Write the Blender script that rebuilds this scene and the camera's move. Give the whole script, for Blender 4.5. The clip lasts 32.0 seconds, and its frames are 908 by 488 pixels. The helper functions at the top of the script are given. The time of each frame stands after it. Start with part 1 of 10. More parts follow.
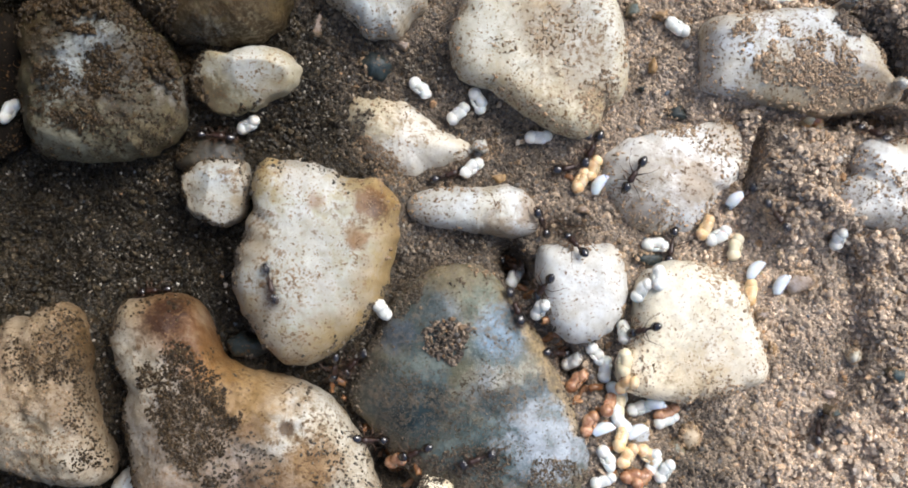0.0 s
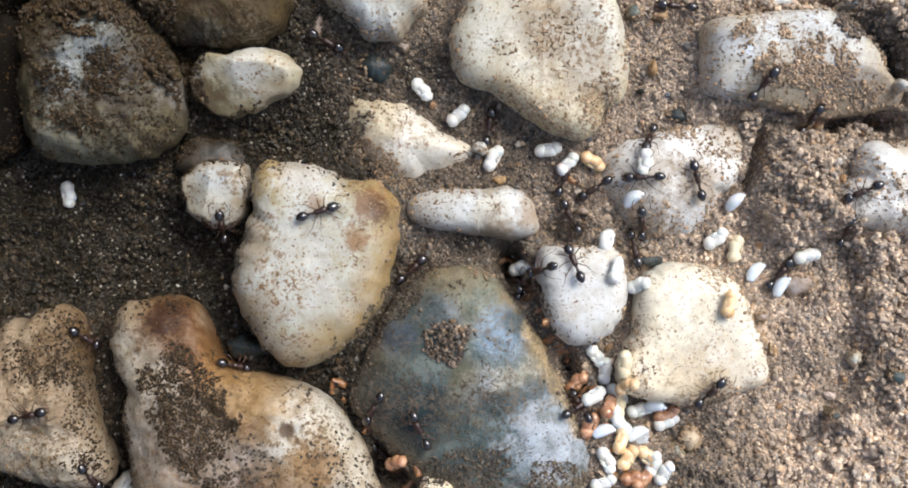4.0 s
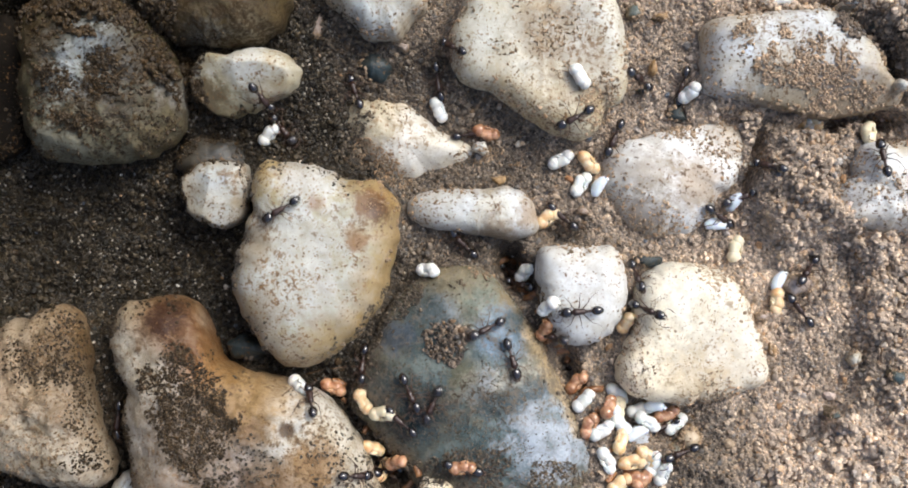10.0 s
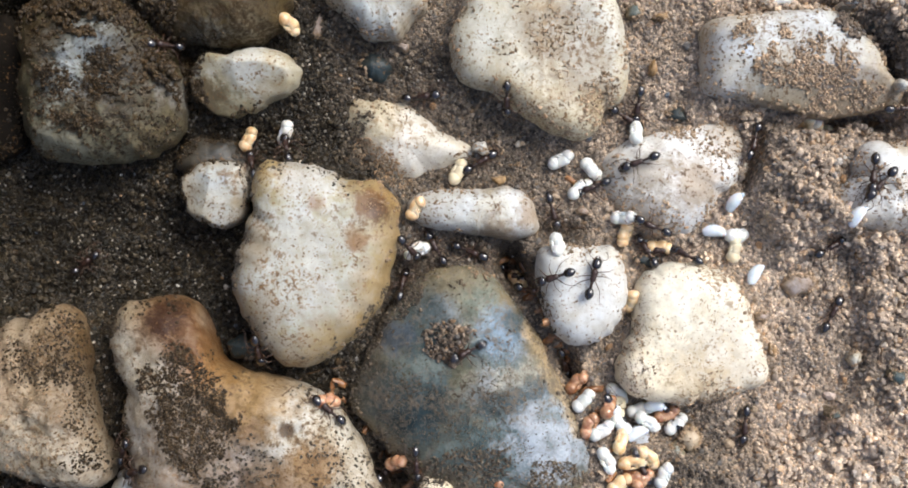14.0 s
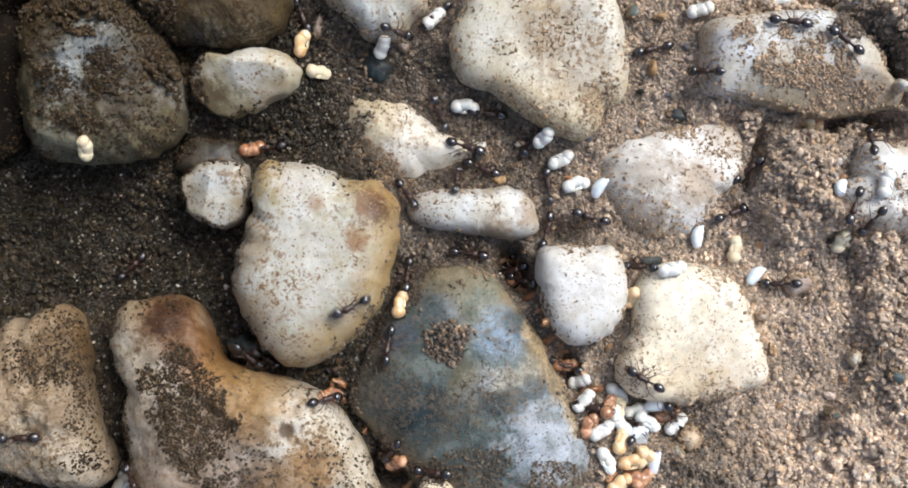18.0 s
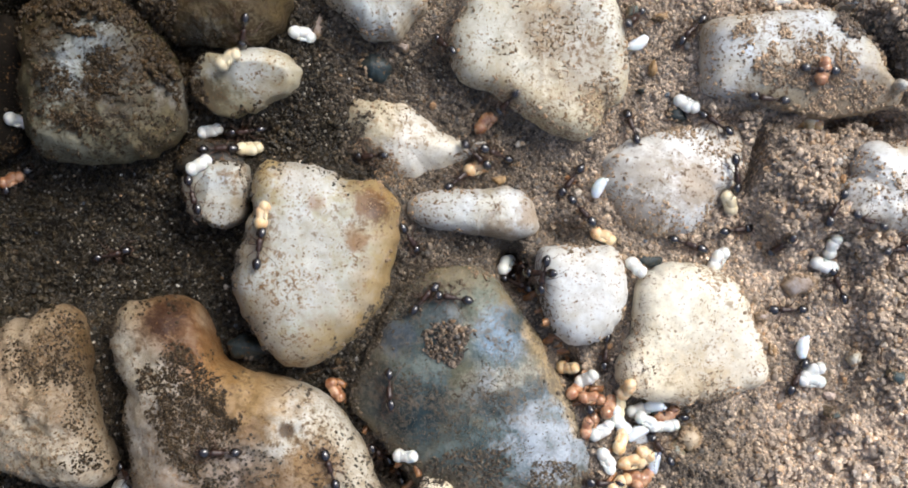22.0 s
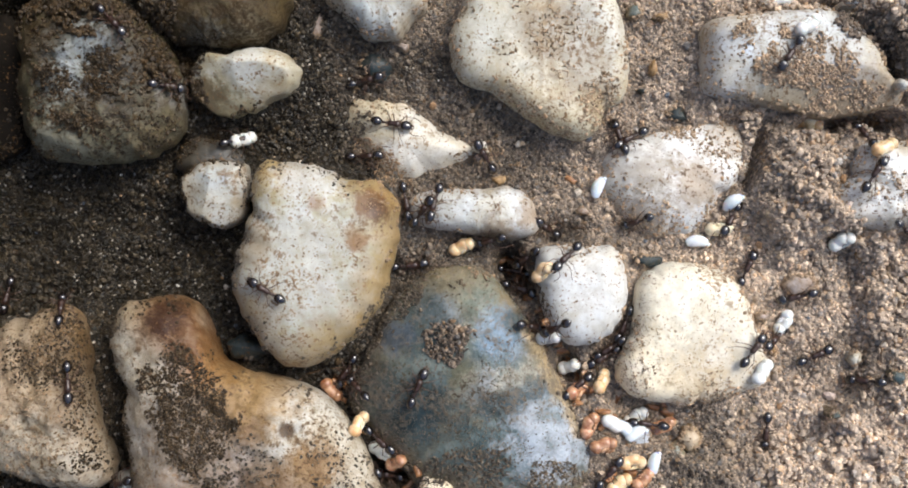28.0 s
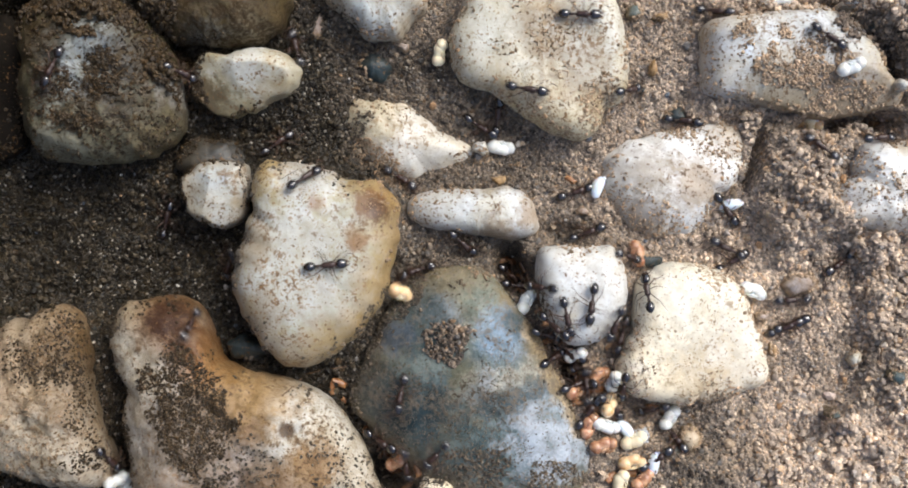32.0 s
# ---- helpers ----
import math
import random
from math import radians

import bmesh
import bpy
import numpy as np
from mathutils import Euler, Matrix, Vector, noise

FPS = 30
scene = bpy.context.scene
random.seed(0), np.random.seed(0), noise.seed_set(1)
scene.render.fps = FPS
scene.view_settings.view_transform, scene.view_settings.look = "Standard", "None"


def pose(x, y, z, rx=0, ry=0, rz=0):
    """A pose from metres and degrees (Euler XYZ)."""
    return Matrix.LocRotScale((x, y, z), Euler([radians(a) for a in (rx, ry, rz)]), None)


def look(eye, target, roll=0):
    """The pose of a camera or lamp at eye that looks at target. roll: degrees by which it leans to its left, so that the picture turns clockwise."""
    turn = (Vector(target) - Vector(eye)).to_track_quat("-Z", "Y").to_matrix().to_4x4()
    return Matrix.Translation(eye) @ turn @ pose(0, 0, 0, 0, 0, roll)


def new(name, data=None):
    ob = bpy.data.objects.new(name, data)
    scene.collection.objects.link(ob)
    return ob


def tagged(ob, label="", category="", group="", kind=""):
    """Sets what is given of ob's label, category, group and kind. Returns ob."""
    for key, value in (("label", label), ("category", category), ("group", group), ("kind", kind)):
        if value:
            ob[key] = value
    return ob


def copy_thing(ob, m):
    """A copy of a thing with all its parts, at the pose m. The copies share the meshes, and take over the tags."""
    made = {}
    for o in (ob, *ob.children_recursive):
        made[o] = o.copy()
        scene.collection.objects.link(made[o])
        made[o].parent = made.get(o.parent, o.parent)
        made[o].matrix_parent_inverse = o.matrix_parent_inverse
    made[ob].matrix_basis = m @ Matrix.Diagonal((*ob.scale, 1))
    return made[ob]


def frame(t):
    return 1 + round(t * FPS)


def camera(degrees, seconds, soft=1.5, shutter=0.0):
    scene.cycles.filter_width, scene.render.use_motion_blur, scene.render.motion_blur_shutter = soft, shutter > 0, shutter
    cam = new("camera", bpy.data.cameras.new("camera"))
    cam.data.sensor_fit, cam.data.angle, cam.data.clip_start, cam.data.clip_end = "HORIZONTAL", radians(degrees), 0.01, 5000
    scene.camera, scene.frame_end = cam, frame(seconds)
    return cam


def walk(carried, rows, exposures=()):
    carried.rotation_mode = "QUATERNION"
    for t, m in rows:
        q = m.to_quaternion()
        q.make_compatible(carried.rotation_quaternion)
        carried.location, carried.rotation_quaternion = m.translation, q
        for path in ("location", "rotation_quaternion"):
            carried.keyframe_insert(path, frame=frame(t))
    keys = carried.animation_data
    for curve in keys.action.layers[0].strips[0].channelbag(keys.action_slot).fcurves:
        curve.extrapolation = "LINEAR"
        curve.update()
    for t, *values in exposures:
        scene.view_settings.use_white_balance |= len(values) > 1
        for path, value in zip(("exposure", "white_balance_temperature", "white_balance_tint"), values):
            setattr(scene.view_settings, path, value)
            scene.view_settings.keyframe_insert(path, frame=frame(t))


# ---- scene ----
# All plan numbers are in millimetres; MM turns them into metres.
MM = 0.001
EYE = 94.6                      # height of the lens over the soil

cam = camera(45, 32.0, soft=1.8, shutter=0.6)
walk(cam, [
    (0.0, pose(0, -0.16 * MM, EYE * MM)),
    (0.6, pose(0, -0.15 * MM, EYE * MM)),
    (1.6, pose(0, -0.07 * MM, EYE * MM)),
    (3.2, pose(0, 0, EYE * MM)),
    (32.0, pose(0, 0, EYE * MM)),
], exposures=[(0.0, 0.72, 6100, 8), (32.0, 0.72, 6100, 8)])

# ---- sky and sun: a bright, hazy day, the light coming mostly from the far right ----
world = bpy.data.worlds.new("sky")
scene.world = world
world.use_nodes = True
wn = world.node_tree.nodes
sky = wn.new("ShaderNodeTexSky")
sky.sky_type, sky.sun_disc = "NISHITA", False
sky.sun_elevation, sky.sun_rotation = radians(50), radians(48)
sky.air_density, sky.dust_density, sky.ozone_density = 1.0, 4.0, 0.6
world.node_tree.links.new(sky.outputs[0], wn["Background"].inputs[0])
wn["Background"].inputs[1].default_value = 0.134
sun = new("sun", bpy.data.lights.new("sun", "SUN"))
sun.data.energy, sun.data.angle, sun.data.color = 1.55, radians(26), (1.0, 0.96, 0.90)
sun.matrix_world = look((0.3 * math.sin(radians(48)), 0.3 * math.cos(radians(48)), 0.3 * math.tan(radians(50))), (0, 0, 0))

# ---- materials ----
def material(name):
    """A node material and short hands to add nodes and to join them."""
    m = bpy.data.materials.new(name)
    m.use_nodes = True
    tree = m.node_tree
    shader = tree.nodes["Principled BSDF"]

    def add(kind, values=(), **sets):
        n = tree.nodes.new(kind)
        if "operation" in sets:
            n.operation = sets["operation"]
        if "data_type" in sets:
            n.data_type, n.blend_type = sets["data_type"], sets["blend_type"]
        if "noise_dimensions" in sets:
            n.noise_dimensions = sets["noise_dimensions"]
        for key, value in dict(values).items():
            n.inputs[key].default_value = value
        return n

    def join(a, out, b, into):
        tree.links.new(a.outputs[out], b.inputs[into])
    return m, shader, add, join


def grain_noise(add, join, place, scale, detail=4.0, rough=0.6, shift=0.0):
    n = add("ShaderNodeTexNoise", {"Scale": scale, "Detail": detail, "Roughness": rough}, noise_dimensions="4D")
    n.inputs["W"].default_value = shift
    join(place, "Object", n, "Vector")
    return n


def ramp(add, join, source, out, low, high):
    r = add("ShaderNodeMapRange", {"From Min": low, "From Max": high})
    join(source, out, r, "Value")
    return r


def blend(add, join, fac, fac_out, a, b, how="MIX"):
    """a, b: a colour, or a (node, output)."""
    n = add("ShaderNodeMix", data_type="RGBA", blend_type=how)
    if fac is None:
        n.inputs[0].default_value = fac_out
    else:
        join(fac, fac_out, n, 0)
    for k, v in ((6, a), (7, b)):
        if isinstance(v[0], (int, float)):
            n.inputs[k].default_value = (*v, 1)
        else:
            join(v[0], v[1], n, k)
    return n


def stone_material(name, pale, cool, stain, stained=(0.45, 0.7), film=(0.50, 0.6), specks=0.5, gloss=0.45, seed=0.0,
                   spots=(), bands=None, dirt=(0.175, 0.108, 0.052), relief=0.42, crust=0.4, spec=0.35, rim=(0.36, 0.235, 0.095), ring=0.6, wax=0.0, cloud=(0.80, 0.74, 0.64), fleck=(0.098, 0.053, 0.021)):
    """Weathered stone: pale body with cooler clear patches, ochre stains, an iron-stained rim, patches of soil and fine
    flecks.
    spots: stains and patches of tone of their own place (x, y, radius in millimetres, colour, strength); bands: colour
    of wavy veins; rim, ring: colour and strength of the iron stain that the stone took on along its edge; wax: how far
    light enters it;
    cloud: the tint of the mottling; fleck: the colour of the single flecks."""
    m, shader, add, join = material(name)
    place = add("ShaderNodeTexCoord")
    body = grain_noise(add, join, place, 150, 6, 0.62, seed)
    stains = grain_noise(add, join, place, 170, 8, 0.72, seed + 7.3)
    soil = grain_noise(add, join, place, 190, 8, 0.75, seed + 13.1)
    fine = grain_noise(add, join, place, 1300, 5, 0.65, seed + 3.7)
    crowd = grain_noise(add, join, place, 260, 5, 0.65, seed + 17.0)

    def sum_of(a, out, times, b, out_b):
        n = add("ShaderNodeMath", operation="MULTIPLY_ADD")
        join(a, out, n, 0)
        n.inputs[1].default_value = times
        join(b, out_b, n, 2)
        return n

    c = blend(add, join, ramp(add, join, body, "Fac", 0.42, 0.60), 0, pale, cool)
    if bands:
        wave = add("ShaderNodeTexWave", {"Scale": 95.0, "Distortion": 9.0, "Detail": 5.0, "Detail Scale": 1.3, "Detail Roughness": 0.66})
        lean = add("ShaderNodeMapping")
        lean.inputs["Rotation"].default_value = (0.3, 0.2, radians(52))
        join(place, "Object", lean, 0)
        join(lean, 0, wave, "Vector")
        wide = add("ShaderNodeMath", operation="MULTIPLY")
        join(ramp(add, join, wave, "Fac", 0.52, 0.76), 0, wide, 0)
        join(ramp(add, join, stains, "Fac", 0.35, 0.60), 0, wide, 1)
        c = blend(add, join, wide, 0, (c, 2), bands)
    c = blend(add, join, ramp(add, join, stains, "Fac", *stained), 0, (c, 2), stain)
    torn = sum_of(fine, "Fac", 0.7, soil, "Fac")
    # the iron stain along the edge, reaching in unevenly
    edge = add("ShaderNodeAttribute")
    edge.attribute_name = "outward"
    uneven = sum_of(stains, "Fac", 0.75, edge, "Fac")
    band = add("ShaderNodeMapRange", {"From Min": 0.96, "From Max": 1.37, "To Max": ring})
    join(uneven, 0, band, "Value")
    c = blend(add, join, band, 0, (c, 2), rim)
    for x, y, r, colour, strength in spots:
        away = add("ShaderNodeVectorMath", operation="DISTANCE")
        flat = add("ShaderNodeVectorMath", operation="MULTIPLY")
        flat.inputs[1].default_value = (1, 1, 0)
        join(place, "Object", flat, 0)
        join(flat, 0, away, 0)
        away.inputs[1].default_value = (x * MM, y * MM, 0)
        ragged = sum_of(torn, 0, -r * MM * 4.0, away, "Value")
        spot = add("ShaderNodeMapRange", {"From Min": -2.55 * r * MM, "From Max": -1.60 * r * MM, "To Min": strength, "To Max": 0.0})
        join(ragged, 0, spot, "Value")
        c = blend(add, join, spot, 0, (c, 2), colour)
    mottle = grain_noise(add, join, place, 620, 7, 0.72, seed + 29.0)
    tone = blend(add, join, ramp(add, join, mottle, "Fac", 0.34, 0.60), 0, cloud, (1.05, 1.05, 1.05))
    c = blend(add, join, None, 1.0, (c, 2), (tone, 2), "MULTIPLY")
    # thin soil in patches of two sizes, broken up at the size of single grains
    pores = grain_noise(add, join, place, 2500, 3, 0.6, seed + 41.0)
    laid = sum_of(pores, "Fac", 0.75, torn, 0)
    patch = add("ShaderNodeMapRange", {"From Min": film[0] + 0.71, "From Max": film[0] + 0.82, "To Max": film[1]})
    join(laid, 0, patch, "Value")
    c = blend(add, join, patch, 0, (c, 2), dirt)
    thick = add("ShaderNodeMath", operation="MULTIPLY")
    join(ramp(add, join, pores, "Fac", 0.52, 0.60), 0, thick, 0)
    wide = add("ShaderNodeMapRange", {"From Min": 0.44, "From Max": 0.66, "To Max": crust})
    join(soil, "Fac", wide, "Value")
    join(wide, 0, thick, 1)
    c = blend(add, join, thick, 0, (c, 2), dirt)
    # flecks of soil of uneven outline that gather in places
    mark = None
    for size, level, strong, colour in ((2300, 0.868, 0.9, fleck), (4200, 0.842, 0.75, tuple(1.65 * v for v in fleck))):
        flecks = grain_noise(add, join, place, size, 2.5, 0.55, seed + 53.0)
        gather = sum_of(crowd, "Fac", 0.42, flecks, "Fac")
        mark = add("ShaderNodeMapRange", {"From Min": level - 0.019 * specks, "From Max": level + 0.028 - 0.019 * specks, "To Max": strong})
        join(gather, 0, mark, "Value")
        c = blend(add, join, mark, 0, (c, 2), colour)
    join(c, 2, shader, "Base Color")
    ro = add("ShaderNodeMapRange", {"From Min": 0.0, "From Max": 1.0, "To Min": gloss, "To Max": 0.92})
    join(patch, 0, ro, "Value")
    join(ro, 0, shader, "Roughness")
    shader.inputs["Specular IOR Level"].default_value = spec
    if wax:
        shader.inputs["Subsurface Weight"].default_value = wax
        shader.inputs["Subsurface Radius"].default_value = (0.0005, 0.00045, 0.00035)
        shader.inputs["Subsurface Scale"].default_value = 1.0
    hm = sum_of(fine, "Fac", 0.8, soil, "Fac")
    hs = sum_of(thick, 0, 0.4, hm, 0)
    ht = sum_of(mark, 0, 0.35, hs, 0)
    bump = add("ShaderNodeBump", {"Strength": relief, "Distance": 0.0003})
    join(ht, 0, bump, "Height")
    join(bump, 0, shader, "Normal")
    return m


def soil_material(name, island, damp=(0.040, 0.0325, 0.0215), dried=(0.64, 0.533, 0.43), coat=0.0):
    """Damp brown sandy soil: dark and wet in the hollow, drier and paler on the bank; island: grains differ one by one."""
    m, shader, add, join = material(name)
    place = add("ShaderNodeTexCoord")
    sep = add("ShaderNodeSeparateXYZ")
    join(place, "Object", sep, 0)
    wet = grain_noise(add, join, place, 60, 6, 0.65, 2.0)
    fine = grain_noise(add, join, place, 2300, 4, 0.7, 5.0)
    mid = grain_noise(add, join, place, 420, 6, 0.7, 9.0)
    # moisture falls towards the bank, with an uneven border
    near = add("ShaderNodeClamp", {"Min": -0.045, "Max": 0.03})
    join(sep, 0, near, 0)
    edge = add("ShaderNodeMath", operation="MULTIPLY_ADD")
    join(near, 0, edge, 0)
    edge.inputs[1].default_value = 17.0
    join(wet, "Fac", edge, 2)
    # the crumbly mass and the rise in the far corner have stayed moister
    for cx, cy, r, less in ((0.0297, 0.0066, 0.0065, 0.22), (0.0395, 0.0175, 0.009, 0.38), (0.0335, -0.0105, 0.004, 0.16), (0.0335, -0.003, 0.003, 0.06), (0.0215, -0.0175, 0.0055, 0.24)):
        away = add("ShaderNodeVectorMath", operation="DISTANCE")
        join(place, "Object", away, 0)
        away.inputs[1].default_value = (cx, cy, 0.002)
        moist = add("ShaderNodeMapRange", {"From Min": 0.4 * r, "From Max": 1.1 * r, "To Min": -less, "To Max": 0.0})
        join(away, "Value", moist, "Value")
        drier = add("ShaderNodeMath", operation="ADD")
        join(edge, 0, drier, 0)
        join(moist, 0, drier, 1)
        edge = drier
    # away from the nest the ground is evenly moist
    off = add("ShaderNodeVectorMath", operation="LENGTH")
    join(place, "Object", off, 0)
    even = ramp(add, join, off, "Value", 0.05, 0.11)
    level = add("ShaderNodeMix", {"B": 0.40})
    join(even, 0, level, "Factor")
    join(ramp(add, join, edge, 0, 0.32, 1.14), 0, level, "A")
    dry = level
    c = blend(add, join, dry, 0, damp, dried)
    tone = blend(add, join, ramp(add, join, mid, "Fac", 0.3, 0.7), 0, (0.60, 0.58, 0.55), (1.25, 1.23, 1.2))
    c = blend(add, join, None, 1.0, (c, 2), (tone, 2), "MULTIPLY")
    kinds = add("ShaderNodeValToRGB")
    kinds.color_ramp.interpolation = "CONSTANT"
    stops = [(0.0, (0.74, 0.74, 0.75)), (0.20, (1.0, 0.98, 0.96)), (0.42, (1.18, 1.13, 1.07)), (0.58, (0.36, 0.36, 0.38)),
             (0.72, (1.75, 1.66, 1.5)), (0.83, (1.26, 1.02, 0.75)), (0.89, (0.70, 0.80, 0.96)), (0.95, (2.3, 2.25, 2.15))]
    while len(kinds.color_ramp.elements) < len(stops):
        kinds.color_ramp.elements.new(0.5)
    for e, (at, col) in zip(kinds.color_ramp.elements, stops):
        e.position, e.color = at, (*col, 1)
    cell = None
    if island:
        geo = add("ShaderNodeNewGeometry")
        join(geo, "Random Per Island", kinds, 0)
    else:
        cell = add("ShaderNodeTexVoronoi", {"Scale": 3600.0, "Randomness": 1.0})
        join(place, "Object", cell, "Vector")
        tint = add("ShaderNodeSeparateColor")
        join(cell, "Color", tint, 0)
        join(tint, 0, kinds, 0)
    # dry soil coats its grains, so that they differ less there
    coated = add("ShaderNodeMapRange", {"To Min": coat, "To Max": max(coat, 0.42)})
    join(dry, 0, coated, "Value")
    kinds = blend(add, join, coated, 0, (kinds, 0), (1.0, 0.97, 0.92))
    c = blend(add, join, None, 1.0, (c, 2), (kinds, 2), "MULTIPLY")
    grain = blend(add, join, ramp(add, join, fine, "Fac", 0.35, 0.7), 0, (0.62, 0.62, 0.62), (1.28, 1.26, 1.24))
    c = blend(add, join, None, 1.0, (c, 2), (grain, 2), "MULTIPLY")
    join(c, 2, shader, "Base Color")
    ro = add("ShaderNodeMapRange", {"To Min": 0.38, "To Max": 0.85})
    join(dry, 0, ro, "Value")
    join(ro, 0, shader, "Roughness")
    shader.inputs["Specular IOR Level"].default_value = 0.27
    bump = add("ShaderNodeBump", {"Strength": 0.9, "Distance": 0.0002})
    if cell:
        bump.inputs["Distance"].default_value = 0.00025
        bump.invert = True
        join(cell, "Distance", bump, "Height")
    else:
        join(fine, "Fac", bump, "Height")
    join(bump, 0, shader, "Normal")
    return m


def plain_material(name, a, b, scale, gloss, sss=0.0, bump=0.0, coat=0.0, differ=0.0):
    """Skin and shell: two tones mottled at a fine size."""
    m, shader, add, join = material(name)
    place = add("ShaderNodeTexCoord")
    n = grain_noise(add, join, place, scale, 4, 0.6, 1.0)
    c = blend(add, join, ramp(add, join, n, "Fac", 0.35, 0.65), 0, a, b)
    if differ:
        info = add("ShaderNodeObjectInfo")
        tint = blend(add, join, info, "Random", (1 - differ, 1 - 1.15 * differ, 1 - 1.35 * differ), (1.0, 1.0, 1.0))
        c = blend(add, join, None, 1.0, (c, 2), (tint, 2), "MULTIPLY")
    join(c, 2, shader, "Base Color")
    shader.inputs["Roughness"].default_value = gloss
    if sss:
        shader.inputs["Subsurface Weight"].default_value = sss
        shader.inputs["Subsurface Radius"].default_value = (0.0004, 0.0003, 0.0002)
        shader.inputs["Subsurface Scale"].default_value = 1.0
    if coat:
        shader.inputs["Coat Weight"].default_value = coat
        shader.inputs["Coat Roughness"].default_value = 0.06
    if bump:
        k = add("ShaderNodeBump", {"Strength": bump, "Distance": 0.00008})
        join(n, "Fac", k, "Height")
        join(k, 0, shader, "Normal")
    return m


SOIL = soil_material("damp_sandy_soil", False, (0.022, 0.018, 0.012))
GRAIN = soil_material("soil_grains", True)
DUST = soil_material("soil_dust_on_stone", True, (0.100, 0.083, 0.063), (0.19, 0.155, 0.118), coat=0.35)
# dark damp soil of the left-hand stones; the shade there is put into its colour
DARK_DUST = soil_material("dark_soil_on_stone", True, (0.052, 0.036, 0.019), (0.075, 0.052, 0.029), coat=0.4)
PLUG = soil_material("soil_plug", True, (0.155, 0.125, 0.098), (0.22, 0.18, 0.145))
CRUST = soil_material("crusted_soil", True, (0.25, 0.185, 0.125), (0.30, 0.22, 0.15), coat=0.4)
TAN_DUST = soil_material("dry_soil_on_stone", True, (0.30, 0.215, 0.135), (0.47, 0.365, 0.265), coat=0.6)
SHELL = plain_material("ant_shell", (0.008, 0.006, 0.006), (0.014, 0.009, 0.008), 3000, 0.10, coat=1.0)
WAIST = plain_material("ant_waist_shell", (0.020, 0.010, 0.007), (0.042, 0.019, 0.012), 4000, 0.34, bump=0.4)
LIMB = plain_material("ant_limb_shell", (0.050, 0.025, 0.014), (0.085, 0.043, 0.024), 3000, 0.4)
MILK = plain_material("pupa_skin_white", (0.68, 0.665, 0.59), (0.76, 0.775, 0.75), 1800, 0.33, sss=0.3, bump=0.3, differ=0.1)
CREAM = plain_material("pupa_skin_cream", (0.72, 0.61, 0.39), (0.80, 0.72, 0.53), 1800, 0.36, sss=0.25, bump=0.25, differ=0.2)
TAN = plain_material("pupa_skin_tan", (0.76, 0.47, 0.21), (0.88, 0.73, 0.50), 1500, 0.28, sss=0.5, bump=0.25, coat=0.3, differ=0.24)
RUST = plain_material("pupa_skin_rust", (0.33, 0.13, 0.06), (0.68, 0.42, 0.25), 1500, 0.22, sss=0.4, bump=0.35, coat=0.5, differ=0.35)
HUSK = plain_material("pupal_husk", (0.23, 0.09, 0.032), (0.52, 0.28, 0.125), 1800, 0.3, sss=0.2, bump=0.5, differ=0.5)
ROOT = plain_material("root_fibre", (0.09, 0.05, 0.025), (0.20, 0.12, 0.06), 1500, 0.6, bump=0.4)
EYE_SPOT = plain_material("pupa_eye", (0.035, 0.014, 0.008), (0.06, 0.026, 0.014), 3000, 0.25)
PEARL = plain_material("larva_skin_pearl", (0.62, 0.68, 0.72), (0.76, 0.80, 0.84), 1500, 0.22, sss=0.5, bump=0.2, coat=0.4)


def grit_material():
    """Small stones in the soil, each of its own colour."""
    m, shader, add, join = material("grit")
    place, info = add("ShaderNodeTexCoord"), add("ShaderNodeObjectInfo")
    kinds = add("ShaderNodeValToRGB")
    kinds.color_ramp.interpolation = "CONSTANT"
    stops = [(0.0, (0.30, 0.22, 0.14)), (0.2, (0.42, 0.32, 0.21)), (0.4, (0.16, 0.15, 0.14)), (0.52, (0.50, 0.44, 0.36)),
             (0.68, (0.40, 0.24, 0.12)), (0.78, (0.13, 0.15, 0.18)), (0.88, (0.62, 0.58, 0.52)), (0.95, (0.56, 0.46, 0.40))]
    while len(kinds.color_ramp.elements) < len(stops):
        kinds.color_ramp.elements.new(0.5)
    for e, (at, col) in zip(kinds.color_ramp.elements, stops):
        e.position, e.color = at, (*col, 1)
    join(info, "Random", kinds, 0)
    n = grain_noise(add, join, place, 2200, 5, 0.65, 4.0)
    tone = blend(add, join, ramp(add, join, n, "Fac", 0.3, 0.7), 0, (0.6, 0.58, 0.55), (1.2, 1.18, 1.15))
    c = blend(add, join, None, 1.0, (kinds, 0), (tone, 2), "MULTIPLY")
    join(c, 2, shader, "Base Color")
    shader.inputs["Roughness"].default_value = 0.55
    k = add("ShaderNodeBump", {"Strength": 0.5, "Distance": 0.0001})
    join(n, "Fac", k, "Height")
    join(k, 0, shader, "Normal")
    return m


GRIT = grit_material()
QUARTZ = plain_material("quartz_grains", (0.09, 0.072, 0.05), (0.32, 0.285, 0.23), 900, 0.3)

